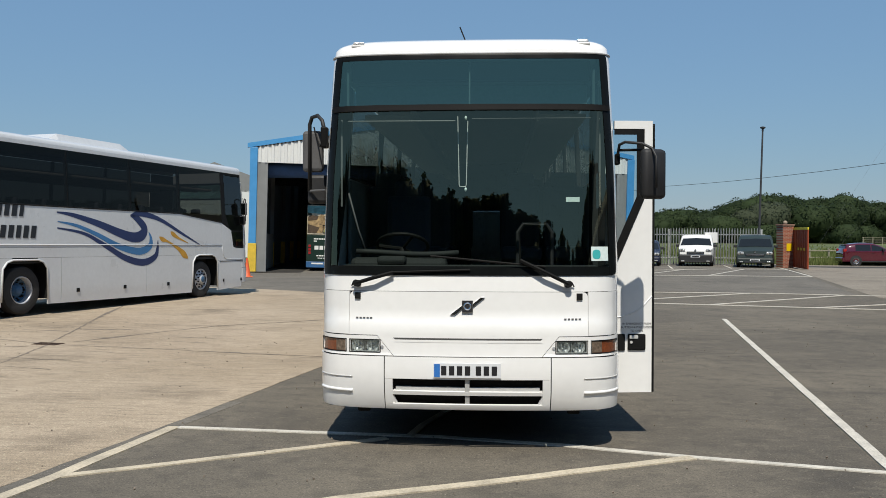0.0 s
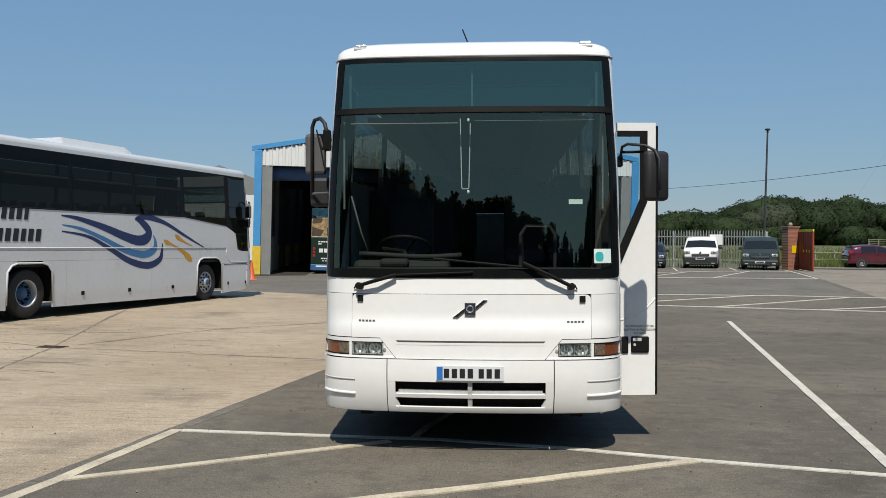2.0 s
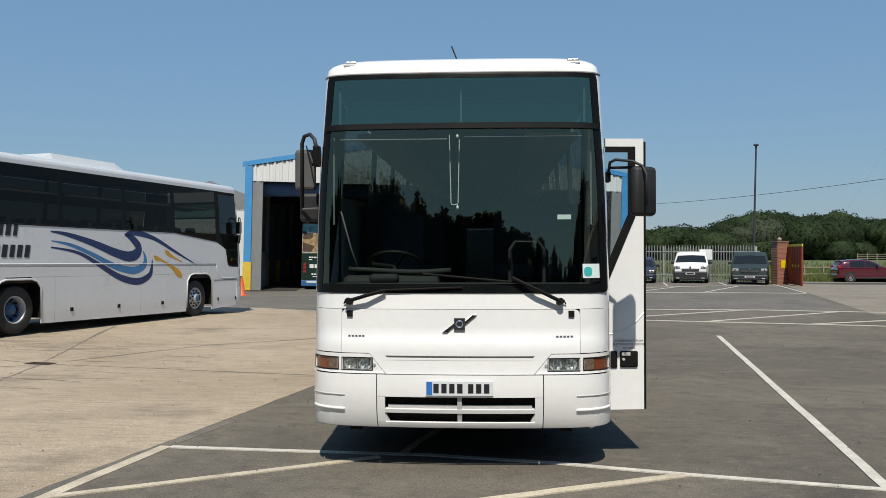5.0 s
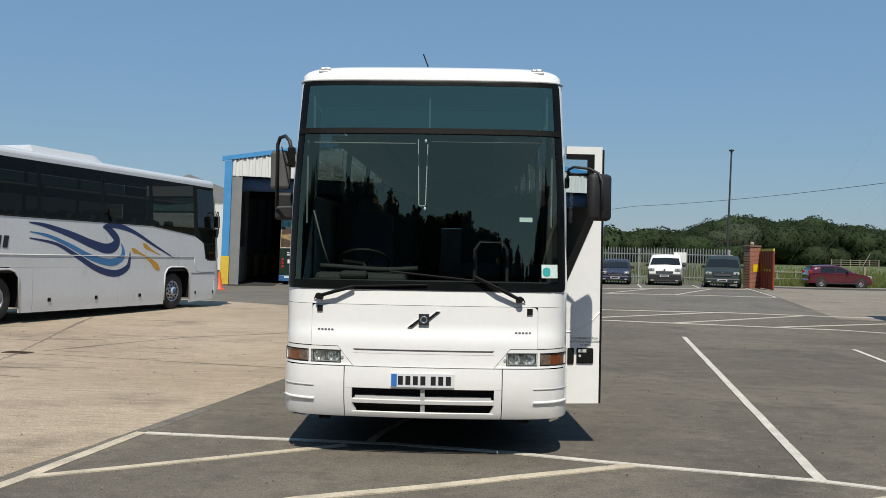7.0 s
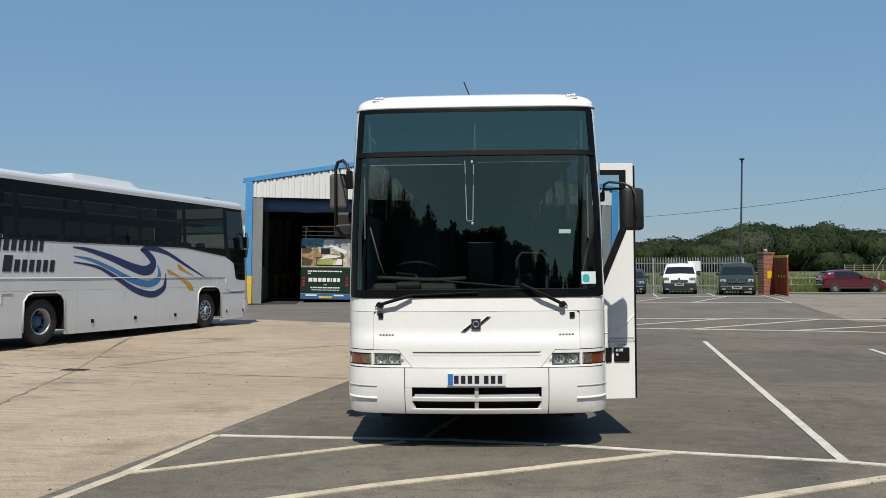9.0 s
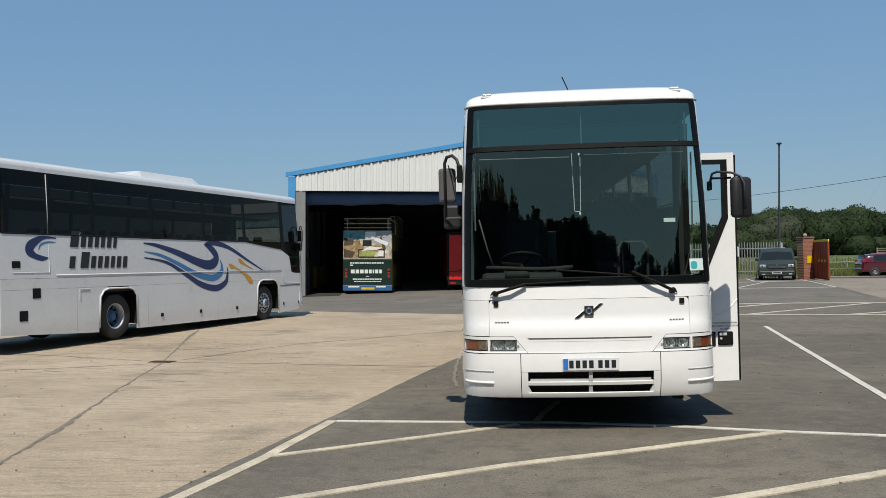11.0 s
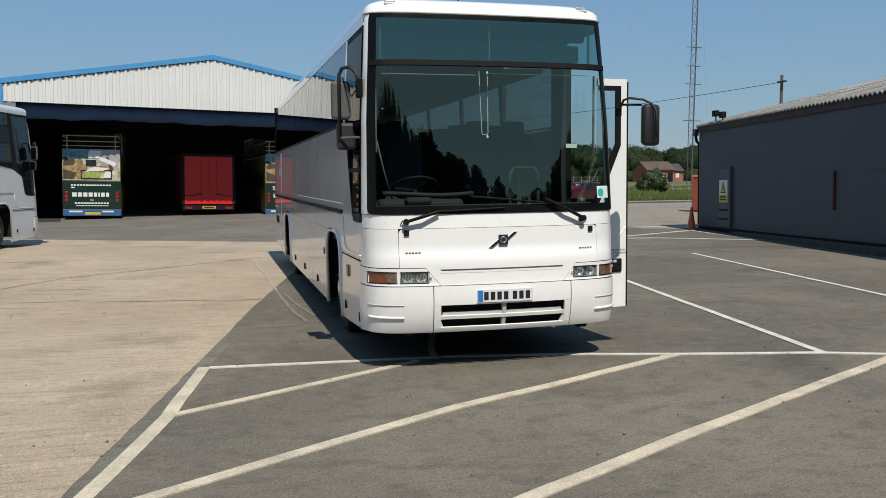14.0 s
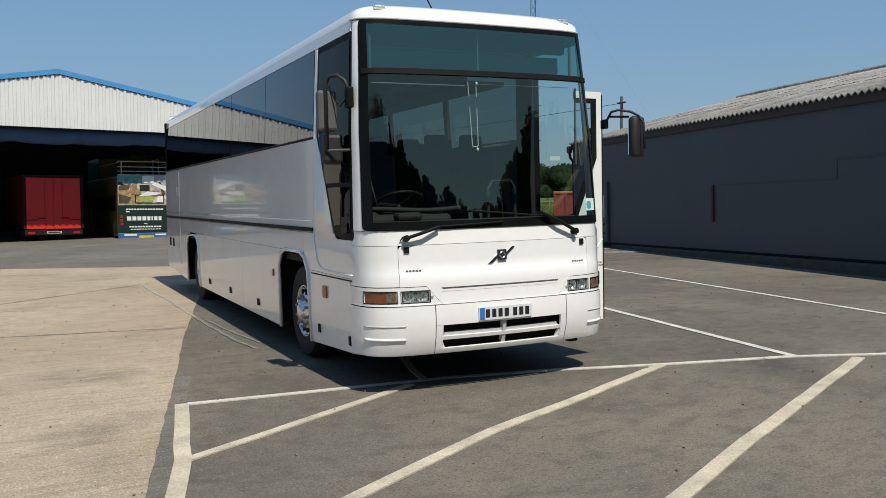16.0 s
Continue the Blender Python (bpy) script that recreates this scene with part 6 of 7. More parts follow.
def open_top_bus(m):
    """An open-top double-decker seen from behind: a printed rear panel, rails above, mustard flanks."""
    b = root("open_top_bus", "open-top double-decker bus with advert-covered back in the shed", "bus", m, "buses in the shed")
    W2 = 1.22
    part("body_shell", boxes((-W2, W2, 0.0, 9.3, 0.32, 3.0), bevel=0.06), OLIVE, b)
    part("rear_skirt", boxes((-W2 + 0.01, W2 - 0.01, -0.05, 0.02, 0.18, 0.46), bevel=0.02), SKIRT_BLUE, b, "blue rear skirt")
    part("skirt_lettering", boxes((-0.95, -0.4, -0.058, -0.05, 0.34, 0.41)), PRINT_WHITE, b)
    part("skirt_lettering", boxes((0.42, 0.9, -0.058, -0.05, 0.34, 0.41)), PRINT_WHITE, b)
    part("plate_panel", boxes((-0.3, 0.35, -0.06, -0.05, 0.24, 0.34)), YELLOW, b)
    part("engine_cover", boxes((-W2 + 0.02, W2 - 0.02, -0.03, 0.0, 0.47, 1.70), bevel=0.01), PANEL_GREEN, b, "dark green rear panel with white lettering bars")
    x = -0.82
    for w in (0.24, 0.22, 0.22, 0.22, 0.18, 0.12, 0.2, 0.18):      # big name, one bar a letter
        part("name_bar", boxes((x, x + w - 0.05, -0.038, -0.03, 1.02, 1.20)), PRINT_WHITE, b)
        x += w
    for x0, x1, z, high in ((-0.86, 0.82, 1.49, 0.06), (-0.86, -0.66, 1.39, 0.05), (-0.08, 0.12, 0.86, 0.03), (-0.72, 0.72, 0.71, 0.06), (-0.66, 0.7, 0.61, 0.035)):
        n = max(1, int((x1 - x0) / 0.12))
        for k in range(n):                                           # small print, a bar for each short run of letters
            w = (x1 - x0) / n
            part("small_lettering", boxes((x0 + w * k, x0 + w * (k + 0.78), -0.037, -0.03, z, z + high)), PRINT_WHITE, b)
    part("upper_panel", boxes((-W2 + 0.03, W2 - 0.03, -0.03, 0.0, 1.72, 3.08), bevel=0.01), CREAMY, b, "colourful printed upper panel")
    for k, (name, mm, q) in enumerate((("print_sea", SEA, [(-1.18, 2.72), (-0.1, 2.66), (0.1, 3.06), (-1.18, 3.06)]), ("print_boat", VINYL_GREY, [(0.1, 2.62), (1.0, 2.2), (1.17, 2.7), (1.17, 3.04), (0.15, 3.04)]),
                                       ("print_plate", FOOD, [(-1.17, 1.78), (-0.5, 1.78), (-0.15, 2.28), (-0.5, 2.62), (-1.17, 2.5)]), ("print_shade", BROWN, [(-1.17, 1.78), (-0.75, 1.78), (-0.6, 2.05), (-1.17, 2.2)]),
                                       ("print_bread", FOOD, [(0.2, 2.0), (0.7, 2.12), (0.85, 2.35), (0.0, 2.38)]), ("print_mast", BROWN, [(0.78, 2.1), (0.92, 2.2), (0.62, 2.95), (0.56, 2.9)]),
                                       ("print_green", LEAFY, [(-0.4, 1.84), (0.3, 1.84), (0.45, 2.08), (-0.3, 2.12)]), ("print_board", INK, [(-0.24, 2.34), (0.2, 2.34), (0.2, 2.62), (-0.24, 2.62)]),
                                       ("print_leaf", PANEL_GREEN, [(-1.17, 2.62), (-0.95, 2.6), (-1.0, 2.72), (-1.17, 2.74)]), ("print_hull", PRINT_WHITE, [(0.3, 2.62), (0.95, 2.34), (1.05, 2.5), (0.42, 2.75)]),
                                       ("print_sky", VINYL_GREY, [(-0.1, 2.72), (1.15, 2.78), (1.15, 3.06), (0.0, 3.06)]), ("print_sign", PRINT_WHITE, [(-0.15, 2.70), (0.38, 2.68), (0.42, 3.0), (-0.1, 3.02)]),
                                       ("print_crab", BROWN, [(-1.15, 2.36), (-0.72, 2.42), (-0.66, 2.58), (-0.98, 2.62), (-1.15, 2.55)]), ("print_jug", FOOD, [(-0.62, 2.2), (-0.42, 2.18), (-0.36, 2.6), (-0.52, 2.68), (-0.64, 2.55)]),
                                       ("print_fish", PRINT_WHITE, [(-0.3, 2.1), (0.5, 2.16), (0.75, 2.26), (0.1, 2.32)]), ("print_pale", PRINT_WHITE, [(0.5, 1.84), (0.78, 1.84), (0.8, 2.1), (0.56, 2.12)]))):
        part(name, _slab(q, -0.034 - 0.0012 * k, -0.029), mm, b)
    part("rear_window_frame", boxes((-0.45, 0.85, -0.045, -0.036, 1.78, 1.82), (-0.45, 0.85, -0.045, -0.036, 2.14, 2.18), (-0.45, -0.41, -0.045, -0.036, 1.82, 2.14), (0.81, 0.85, -0.045, -0.036, 1.82, 2.14)), BLACK, b)
    for s in (-1, 1):
        for k in range(3):
            part("rear_lamp", boxes((s * 1.05 - 0.06, s * 1.05 + 0.06, -0.05, -0.03, 0.80 + 0.16 * k, 0.92 + 0.16 * k), bevel=0.01), RED_LENS, b)
        for k in range(6):
            part("side_window", boxes((s * (W2 - 0.01), s * (W2 + 0.006), 0.5 + 1.4 * k, 1.7 + 1.4 * k, 1.45, 2.1)), GLOSS_BLACK, b)
        part("rail_post", cyl(bmesh.new(), (s * 1.0, 0.1, 3.0), (s * 1.0, 0.1, 3.68), 0.025), RAIL_PALE, b)
        part("side_rail", cyl(bmesh.new(), (s * 1.15, 0.1, 3.6), (s * 1.15, 9.0, 3.6), 0.025), RAIL_PALE, b)
        for y in (1.2, 7.3):
            wh = part("road_wheel", lathe(bmesh.new(), [(0.0, 0.28), (0.02, 0.45), (0.1, 0.48), (0.24, 0.48), (0.26, 0.3)], (s * 1.24, y, 0.48), (-s, 0, 0), 20), TYRE, b)
    for z in (3.22, 3.42, 3.66):
        part("rail", cyl(bmesh.new(), (-1.17, 0.1, z), (1.17, 0.1, z), 0.022), RAIL_PALE, b)
    part("deck_hoop", tube(bmesh.new(), [(0.9, 2.6, 3.0), (0.9, 2.6, 3.85), (1.15, 2.6, 3.9), (1.2, 2.6, 3.0)], 0.03), STEEL, b)
    part("roof_front", boxes((-1.18, 1.18, 5.2, 9.2, 3.0, 4.05), bevel=0.08), OLIVE, b)
    return b


def red_lorry(m):
    b = root("box_lorry", "red box-bodied lorry parked tail outwards in the shed", "lorry", m)
    part("box_body", boxes((-1.15, 1.15, 0.05, 6.2, 0.72, 2.86), bevel=0.03), mat("dark_red_flank", (0.20, 0.015, 0.012), 0.5, vary=0.15), b)
    for s in (-1, 1):
        d = part("rear_door", boxes((0.004 * s, s * 1.08, 0.0, 0.05, 0.62, 2.76), bevel=0.008), RED_PAINT, b, "bright red rear door")
        part("lock_rod", cyl(bmesh.new(), (s * 0.35, -0.015, 0.65), (s * 0.35, -0.015, 2.72), 0.012), RED_PAINT, d)
        part("lock_handle", boxes((s * 0.30, s * 0.60, -0.03, 0.0, 1.05, 1.09)), DARK, d)
        part("hinge", boxes((s * 0.6, s * 1.07, -0.012, 0.0, 0.98, 1.01)), DARK, d)
        part("road_wheel", lathe(bmesh.new(), [(0.0, 0.25), (0.02, 0.42), (0.3, 0.42), (0.32, 0.25)], (s * 1.1, 1.6, 0.42), (-s, 0, 0), 20), TYRE, b)
        part("rear_lamp", boxes((s * 0.75, s * 1.05, -0.02, 0.03, 0.40, 0.50), bevel=0.008), RED_LENS, b)
    part("body_frame", boxes((-1.2, -1.09, -0.01, 0.06, 0.62, 2.88), (1.09, 1.2, -0.01, 0.06, 0.62, 2.88), (-1.09, 1.09, -0.01, 0.06, 2.77, 2.88)), DARK, b)
    part("tail_frame", boxes((-1.15, 1.15, 0.0, 0.12, 0.36, 0.58), bevel=0.01), DARK, b)
    part("number_plate", boxes((-0.3, 0.3, -0.015, 0.0, 0.42, 0.52)), YELLOW, b)
    part("plate_bar", boxes((-0.24, 0.24, -0.02, -0.014, 0.45, 0.50)), INK, b)
    part("underframe", boxes((-0.5, 0.5, 0.2, 6.0, 0.45, 0.72)), DARK, b)
    return b


open_top_bus(SHED @ pose(3.6, 1.5, 0, 0, 0, -5) @ Matrix.Scale(1.03, 4))
open_top_bus(SHED @ pose(12.82, 1.5, 0, 0, 0, -4) @ Matrix.Scale(1.03, 4))
red_lorry(SHED @ pose(9.02, 2.75, 0.03, 0, 0, 0) @ Matrix.Scale(1.075, 4))
# added strip; the gloom under the shed roof is put into its colour
part("shed_shade_strip", boxes((0.3, W - 0.3, 6.0, 6.2, 4.3, EAVE)), DARK, shed)


# ---------------------------------------------------------------- vegetation
def leaf_mat(name, dark, light, rough=0.75):
    """Foliage: each leaf clump takes its own shade between two greens."""
    m = bpy.data.materials.new(name)
    m.use_nodes = True
    nt = m.node_tree
    b = nt.nodes["Principled BSDF"]
    geo, ramp = nt.nodes.new("ShaderNodeNewGeometry"), nt.nodes.new("ShaderNodeMix")
    ramp.data_type = "RGBA"
    ramp.inputs[6].default_value, ramp.inputs[7].default_value = (*dark, 1), (*light, 1)
    nt.links.new(geo.outputs["Random Per Island"], ramp.inputs[0])
    nt.links.new(ramp.outputs[2], b.inputs["Base Color"])
    b.inputs["Roughness"].default_value = rough
    b.inputs["Specular IOR Level"].default_value = 0.2
    thin, mixer = nt.nodes.new("ShaderNodeBsdfTranslucent"), nt.nodes.new("ShaderNodeMixShader")
    nt.links.new(ramp.outputs[2], thin.inputs[0])
    mixer.inputs[0].default_value = 0.35
    nt.links.new(b.outputs[0], mixer.inputs[1])
    nt.links.new(thin.outputs[0], mixer.inputs[2])
    nt.links.new(mixer.outputs[0], nt.nodes["Material Output"].inputs["Surface"])
    return m


LEAF = leaf_mat("hedgerow_leaves", (0.018, 0.031, 0.011), (0.046, 0.070, 0.026))
BUSHY = leaf_mat("elder_leaves", (0.03, 0.048, 0.018), (0.075, 0.10, 0.04))
LEAF_PALE = leaf_mat("pale_leaves", (0.032, 0.045, 0.024), (0.080, 0.096, 0.056))
CONIFER = leaf_mat("dark_conifer_needles", (0.016, 0.030, 0.016), (0.046, 0.066, 0.032))
GRASSY = leaf_mat("long_grass", (0.07, 0.10, 0.024), (0.17, 0.19, 0.065))
BARK = mat("grey_brown_bark", (0.09, 0.07, 0.05), 0.95, vary=0.35, scale=6, bump=0.6, bump_scale=14)


ball = bmesh.new()
bmesh.ops.create_icosphere(ball, subdivisions=2, radius=1)
BALL_V = np.array([tuple(v.co) for v in ball.verts])
BALL_F = np.array([[v.index for v in f.verts] for f in ball.faces])
ball.free()


def leaf_mesh(name, crowns, per, size, material, seed, core=True, upright=0.0, calm=False):
    """Many small leaf clumps over lumpy crowns (x, y, z, rx, ry, rz), with a dark heart so that the crown is not seen through."""
    r = np.random.RandomState(seed)
    V, F, N = [], [], []
    base = 0
    for cx, cy, cz, rx, ry, rz in crowns:
        n = int(per * (rx * rz) / 9.0) + 30
        d = r.normal(size=(n, 3))
        d /= np.linalg.norm(d, axis=1)[:, None]
        lump = 1 + 0.13 * np.sin(d[:, 0] * 5 + cx) * np.cos(d[:, 2] * 6 + cy) + 0.08 * np.sin(d[:, 1] * 11 + cz) * np.sin(d[:, 0] * 9)
        c = d * (r.uniform(0.93 if calm else 0.84, 1.0, n) * lump)[:, None] * (rx, ry, rz) + (cx, cy, cz)
        a = r.normal(size=(n, 3)) * (1, 1, 1 - upright)
        a /= np.linalg.norm(a, axis=1)[:, None]
        if calm:                                                                # leaves lie along the round of the crown
            a = np.cross(d, a) + r.normal(0, 0.45, (n, 3))
            a /= np.linalg.norm(a, axis=1)[:, None]
        b = np.cross(a, d + r.normal(0, 0.45, (n, 3)) if calm else r.normal(size=(n, 3)))
        b /= np.linalg.norm(b, axis=1)[:, None]
        s = size * r.uniform(0.6, 1.4, n)[:, None]
        flip = (np.sum(np.cross(b, a) * d, axis=1) < 0)[:, None]                 # each leaf turns its face outwards
        b = np.where(flip, -b, b)
        quad = np.stack([c - a * s * 0.5, c + b * s * 0.45, c + a * s * 0.6, c - b * s * 0.4], 1).reshape(-1, 3)
        V.append(quad)
        N.append(np.repeat(d + r.normal(0, 0.38, (n, 3)), 4, axis=0))          # shaded as the round of the crown
        idx = base + np.arange(n * 4).reshape(-1, 4)
        F += idx.tolist()
        base += n * 4
    if core:
        for cx, cy, cz, rx, ry, rz in crowns:
            N.append(BALL_V)
            lump = 1 + 0.13 * np.sin(BALL_V[:, 0] * 5 + cx) * np.cos(BALL_V[:, 2] * 6 + cy) + 0.08 * np.sin(BALL_V[:, 1] * 11 + cz) * np.sin(BALL_V[:, 0] * 9)
            V.append(BALL_V * lump[:, None] * (np.array((rx, ry, rz)) * (0.95 if calm else 0.86)) + (cx, cy, cz))
            F += (BALL_F + base).tolist()
            base += len(BALL_V)
    me = bpy.data.meshes.new(name)
    me.from_pydata(np.concatenate(V).tolist(), [], F)
    me.materials.append(material)
    for p in me.polygons:
        p.use_smooth = True
    N = np.concatenate(N)
    me.normals_split_custom_set_from_vertices((N / np.linalg.norm(N, axis=1)[:, None]).tolist())
    return new(name, me)


# far wood beyond the field: tops by bearing
rnd = random.Random(11)
# past x = 118 taller unseen trees are added to darken window reflections
TOPS = [(-90, 7.5), (-40, 7.0), (0, 6.6), (20, 6.2), (25, 6.2), (28.5, 6.9), (32, 5.8), (35.4, 7.4), (38.6, 8.8), (43.6, 8.8), (46.2, 8.0), (51.5, 8.7), (55, 7.9), (58, 7.65), (63, 6.7), (68, 7.5), (72, 7.0), (74, 6.9), (78.5, 7.0), (82.4, 7.3), (90, 7.3), (106, 8.0), (118, 15), (150, 17), (180, 18)]
near_wood, far_wood, grey_wood = [], [], []
x = -90.0
while x < 180:
    h = (interp(x, TOPS) - (0.5 if 20 < x < 100 else 0.0)) * rnd.uniform(0.96, 1.02)
    r = rnd.uniform(3.0, 4.8)
    y = 130 + rnd.uniform(-4, 6)
    kind = near_wood if 22 < x < 88 else far_wood
    kind.append((x, y, h - r * 0.8, r, r, r * 0.8))
    for k in range(3):                                      # smaller rounded heads against the sky
        q = r * rnd.uniform(0.38, 0.6)
        kind.append((x + rnd.uniform(-0.8, 0.8) * r, y - rnd.uniform(0.5, 2.5), h - q - rnd.uniform(0.2, 1.8), q, q, q * 0.8))
    (grey_wood if 32 < x < 43 else kind).append((x + rnd.uniform(-2, 2), y - rnd.uniform(1.5, 4), h * 0.52, r * 0.95, r * 0.8, h * 0.34))
    kind.append((x + rnd.uniform(-2, 2), y - rnd.uniform(3, 6), h * 0.22, r * 0.8, r * 0.6, h * 0.24))
    x += r * rnd.uniform(0.55, 0.8)
AWAY = Matrix.Translation((-1.5, -8.0, 1.75)) @ Matrix.Scale(1.6, 4) @ Matrix.Translation((1.5, 8.0, -1.75))      # wood scaled out about the eye, beyond the field, to fit the camera's view
for crown_list, per, size, tone, seed, kind_name, text in (
        (near_wood, 2000, 0.24, LEAF, 3, "woodland", "dense dark green woodland edge beyond the field"),
        (far_wood, 320, 0.6, LEAF, 4, "woodland", "dark green woodland at the edge of the fields, with added unseen trees"),
        (grey_wood, 1500, 0.24, LEAF_PALE, 5, "grey_green_trees", "paler grey-green trees before the dark wood")):
    wood = tagged(leaf_mesh(kind_name, crown_list, per, size, tone, seed, calm=True), text, "trees", kind="stuff")
    wood.matrix_world = AWAY
# tall dark trees behind the camera, mirrored in the windscreen
crowns = []
BACK = [(-70, 17), (-26, 14), (-12, 13.4), (-7, 12.6), (-4, 12.1), (-2, 11.2), (0, 11.0), (2, 11.3), (3.4, 9.6), (6, 8.4), (9, 7.4), (13, 7.4), (15.6, 8.8), (18, 12), (21, 13.6), (24, 14.2), (40, 13.5), (70, 15)]
x = -70.0
while x < 70:
    h = interp(x, BACK) * rnd.uniform(0.97, 1.09)
    r = rnd.uniform(0.8, 1.3)
    y = -25 + rnd.uniform(-1.5, 1.0)
    for k in range(6):
        f = (k + 0.5) / 6
        crowns.append((x + rnd.uniform(-0.2, 0.2), y, h * f * 0.97, r * (1.3 - f * 0.75), r * (1.25 - f * 0.7), h / 9))
    crowns.append((x, y - 1.0, h * 0.30, 1.9, 1.2, h * 0.36))
    crowns.append((x + rnd.uniform(-0.4, 0.4), y - 0.8, h * 0.62, 1.7, 1.2, h * 0.26))
    crowns.append((x + rnd.uniform(-0.3, 0.3), y - 0.4, h * 0.78, 1.15, 0.9, h * 0.14))
    x += r * rnd.uniform(0.5, 0.8)
tagged(leaf_mesh("conifer_row", crowns, 900, 0.30, CONIFER, 8, upright=0.5), "tall dark conifer hedge row along the road", "trees", kind="stuff")
# long grass along the field's edge, and a flowering bush
n = 45000
r = np.random.RandomState(4)
px = r.uniform(0, 1, n)
py = 51.6 + np.abs(r.normal(0, 1, n)) ** 1.6 * 14
px = 17 + px * (47 + (py - 52) * 0.6)
pz = np.array([fall_at(a, b) - 0.05 for a, b in zip(px, py)])
hh = r.uniform(0.15, 0.55, n) * (1 + 0.5 * np.sin(px * 1.7) * np.sin(py * 0.9 + px * 0.4))
lean = r.normal(0, 0.12, (n, 2))
w = r.uniform(0.02, 0.06, n) * (1 + (py - 52) / 40)
V = np.stack([np.stack([px - w, py, pz], 1), np.stack([px + w, py, pz], 1), np.stack([px + lean[:, 0], py + lean[:, 1], pz + hh], 1)], 1).reshape(-1, 3)
me = bpy.data.meshes.new("long_grass")
me.from_pydata(V.tolist(), [], np.arange(n * 3).reshape(-1, 3).tolist())
me.materials.append(GRASSY)
tagged(new("long_grass", me), "long rough grass at the edge of the field", "grass", kind="stuff")
bush = root("flowering_bush", "rounded green elder bush with white blossom", "bush", pose(40.6, 72.5, fall_at(40, 72) - 0.05))
HEADS = [(0, 0, 1.2, 1.5, 1.3, 1.15), (0.8, 0.1, 0.8, 0.95, 0.9, 0.8), (-0.8, 0, 0.9, 0.95, 0.9, 0.9), (0.25, 0, 1.95, 0.85, 0.8, 0.65), (-0.5, -0.3, 1.7, 0.7, 0.7, 0.6), (0.8, -0.3, 1.5, 0.7, 0.6, 0.6)]
b_ob = leaf_mesh("crown", HEADS, 2600, 0.15, BUSHY, 21)
b_ob.parent = bush
f_ob = leaf_mesh("blossom", [(x, y - 0.04, z, a * 1.03, b * 1.03, c * 1.03) for x, y, z, a, b, c in HEADS], 190, 0.10, mat("white_blossom", (0.58, 0.57, 0.47), 0.8), 22, core=False)
f_ob.parent = bush
part("stem", cyl(bmesh.new(), (0, 0, 0), (0, 0, 1.0), 0.07, 0.03), BARK, bush)

# ---------------------------------------------------------------- boundary
GALV = mat("galvanised_steel", (0.42, 0.43, 0.42), 0.55, metal=0.35, vary=0.15, scale=4)
fence = root("palisade_fence", "galvanised steel palisade fence with pointed pales", "fence", pose(2.2, 46.4, 0.0, 0, 0.2, 0))
me = bpy.data.meshes.new("pale")
bm = bmesh.new()
rows = [[bm.verts.new((x, y, z)) for x, y in ((-0.034, 0.0), (-0.012, -0.022), (0.012, -0.022), (0.034, 0.0))] for z in (0.05, 2.12)]
tip = [bm.verts.new((-0.012, -0.01, 2.27)), bm.verts.new((0.012, -0.01, 2.27))]
for k in range(3):
    bm.faces.new((rows[0][k], rows[0][k + 1], rows[1][k + 1], rows[1][k]))
bm.faces.new((rows[1][0], rows[1][1], tip[0]))
bm.faces.new((rows[1][1], rows[1][2], tip[1], tip[0]))
bm.faces.new((rows[1][2], rows[1][3], tip[1]))
bmesh.ops.solidify(bm, geom=bm.faces[:], thickness=0.004)
bm.to_mesh(me)
bm.free()
me.materials.append(GALV)
FENCE_LONG = 14.0
for k in range(int(FENCE_LONG / 0.165)):
    o = new("pale", me)
    o.parent, o.location = fence, (0.165 * k, 0, 0)
for z in (0.45, 1.85):
    part("fence_rail", boxes((0, FENCE_LONG, 0.0, 0.05, z, z + 0.05)), GALV, fence)
for k in range(6):
    part("fence_post", boxes((k * 2.75, k * 2.75 + 0.1, 0.05, 0.11, 0, 2.2)), GALV, fence)
board = root("sign_board", "plain white board fixed to the steel fence", "sign", pose(13.0, 46.34, 1.35))
part("board_face", boxes((-0.38, 0.38, -0.02, 0.0, 0, 0.62), bevel=0.004), SIGN_W, board)
part("board_rail", boxes((-0.38, 0.38, 0.0, 0.03, 0.28, 0.33)), GALV, board)
BRICK = bpy.data.materials.new("red_brickwork")
BRICK.use_nodes = True
nt = BRICK.node_tree
tex, tc = nt.nodes.new("ShaderNodeTexBrick"), nt.nodes.new("ShaderNodeTexCoord")
mp = nt.nodes.new("ShaderNodeMapping")
mp.inputs["Rotation"].default_value = (radians(90), 0, 0)
nt.links.new(tc.outputs["Object"], mp.inputs[0])
nt.links.new(mp.outputs[0], tex.inputs["Vector"])
tex.inputs["Color1"].default_value, tex.inputs["Color2"].default_value, tex.inputs["Mortar"].default_value = (0.30, 0.085, 0.045, 1), (0.22, 0.06, 0.035, 1), (0.30, 0.24, 0.18, 1)
tex.inputs["Scale"].default_value, tex.inputs["Brick Width"].default_value, tex.inputs["Row Height"].default_value, tex.inputs["Mortar Size"].default_value = 1.0, 0.225, 0.075, 0.008
nt.links.new(tex.outputs["Color"], nt.nodes["Principled BSDF"].inputs["Base Color"])
nt.nodes["Principled BSDF"].inputs["Roughness"].default_value = 0.9
pillar = root("gate_pillar", "square red brick gate pillar with stone cap", "pillar", pose(16.6, 44.0, fall_at(16.6, 44), 0, 0, 14))
part("pillar_shaft", boxes((-0.34, 0.34, -0.34, 0.34, 0, 2.38), bevel=0.008), BRICK, pillar)
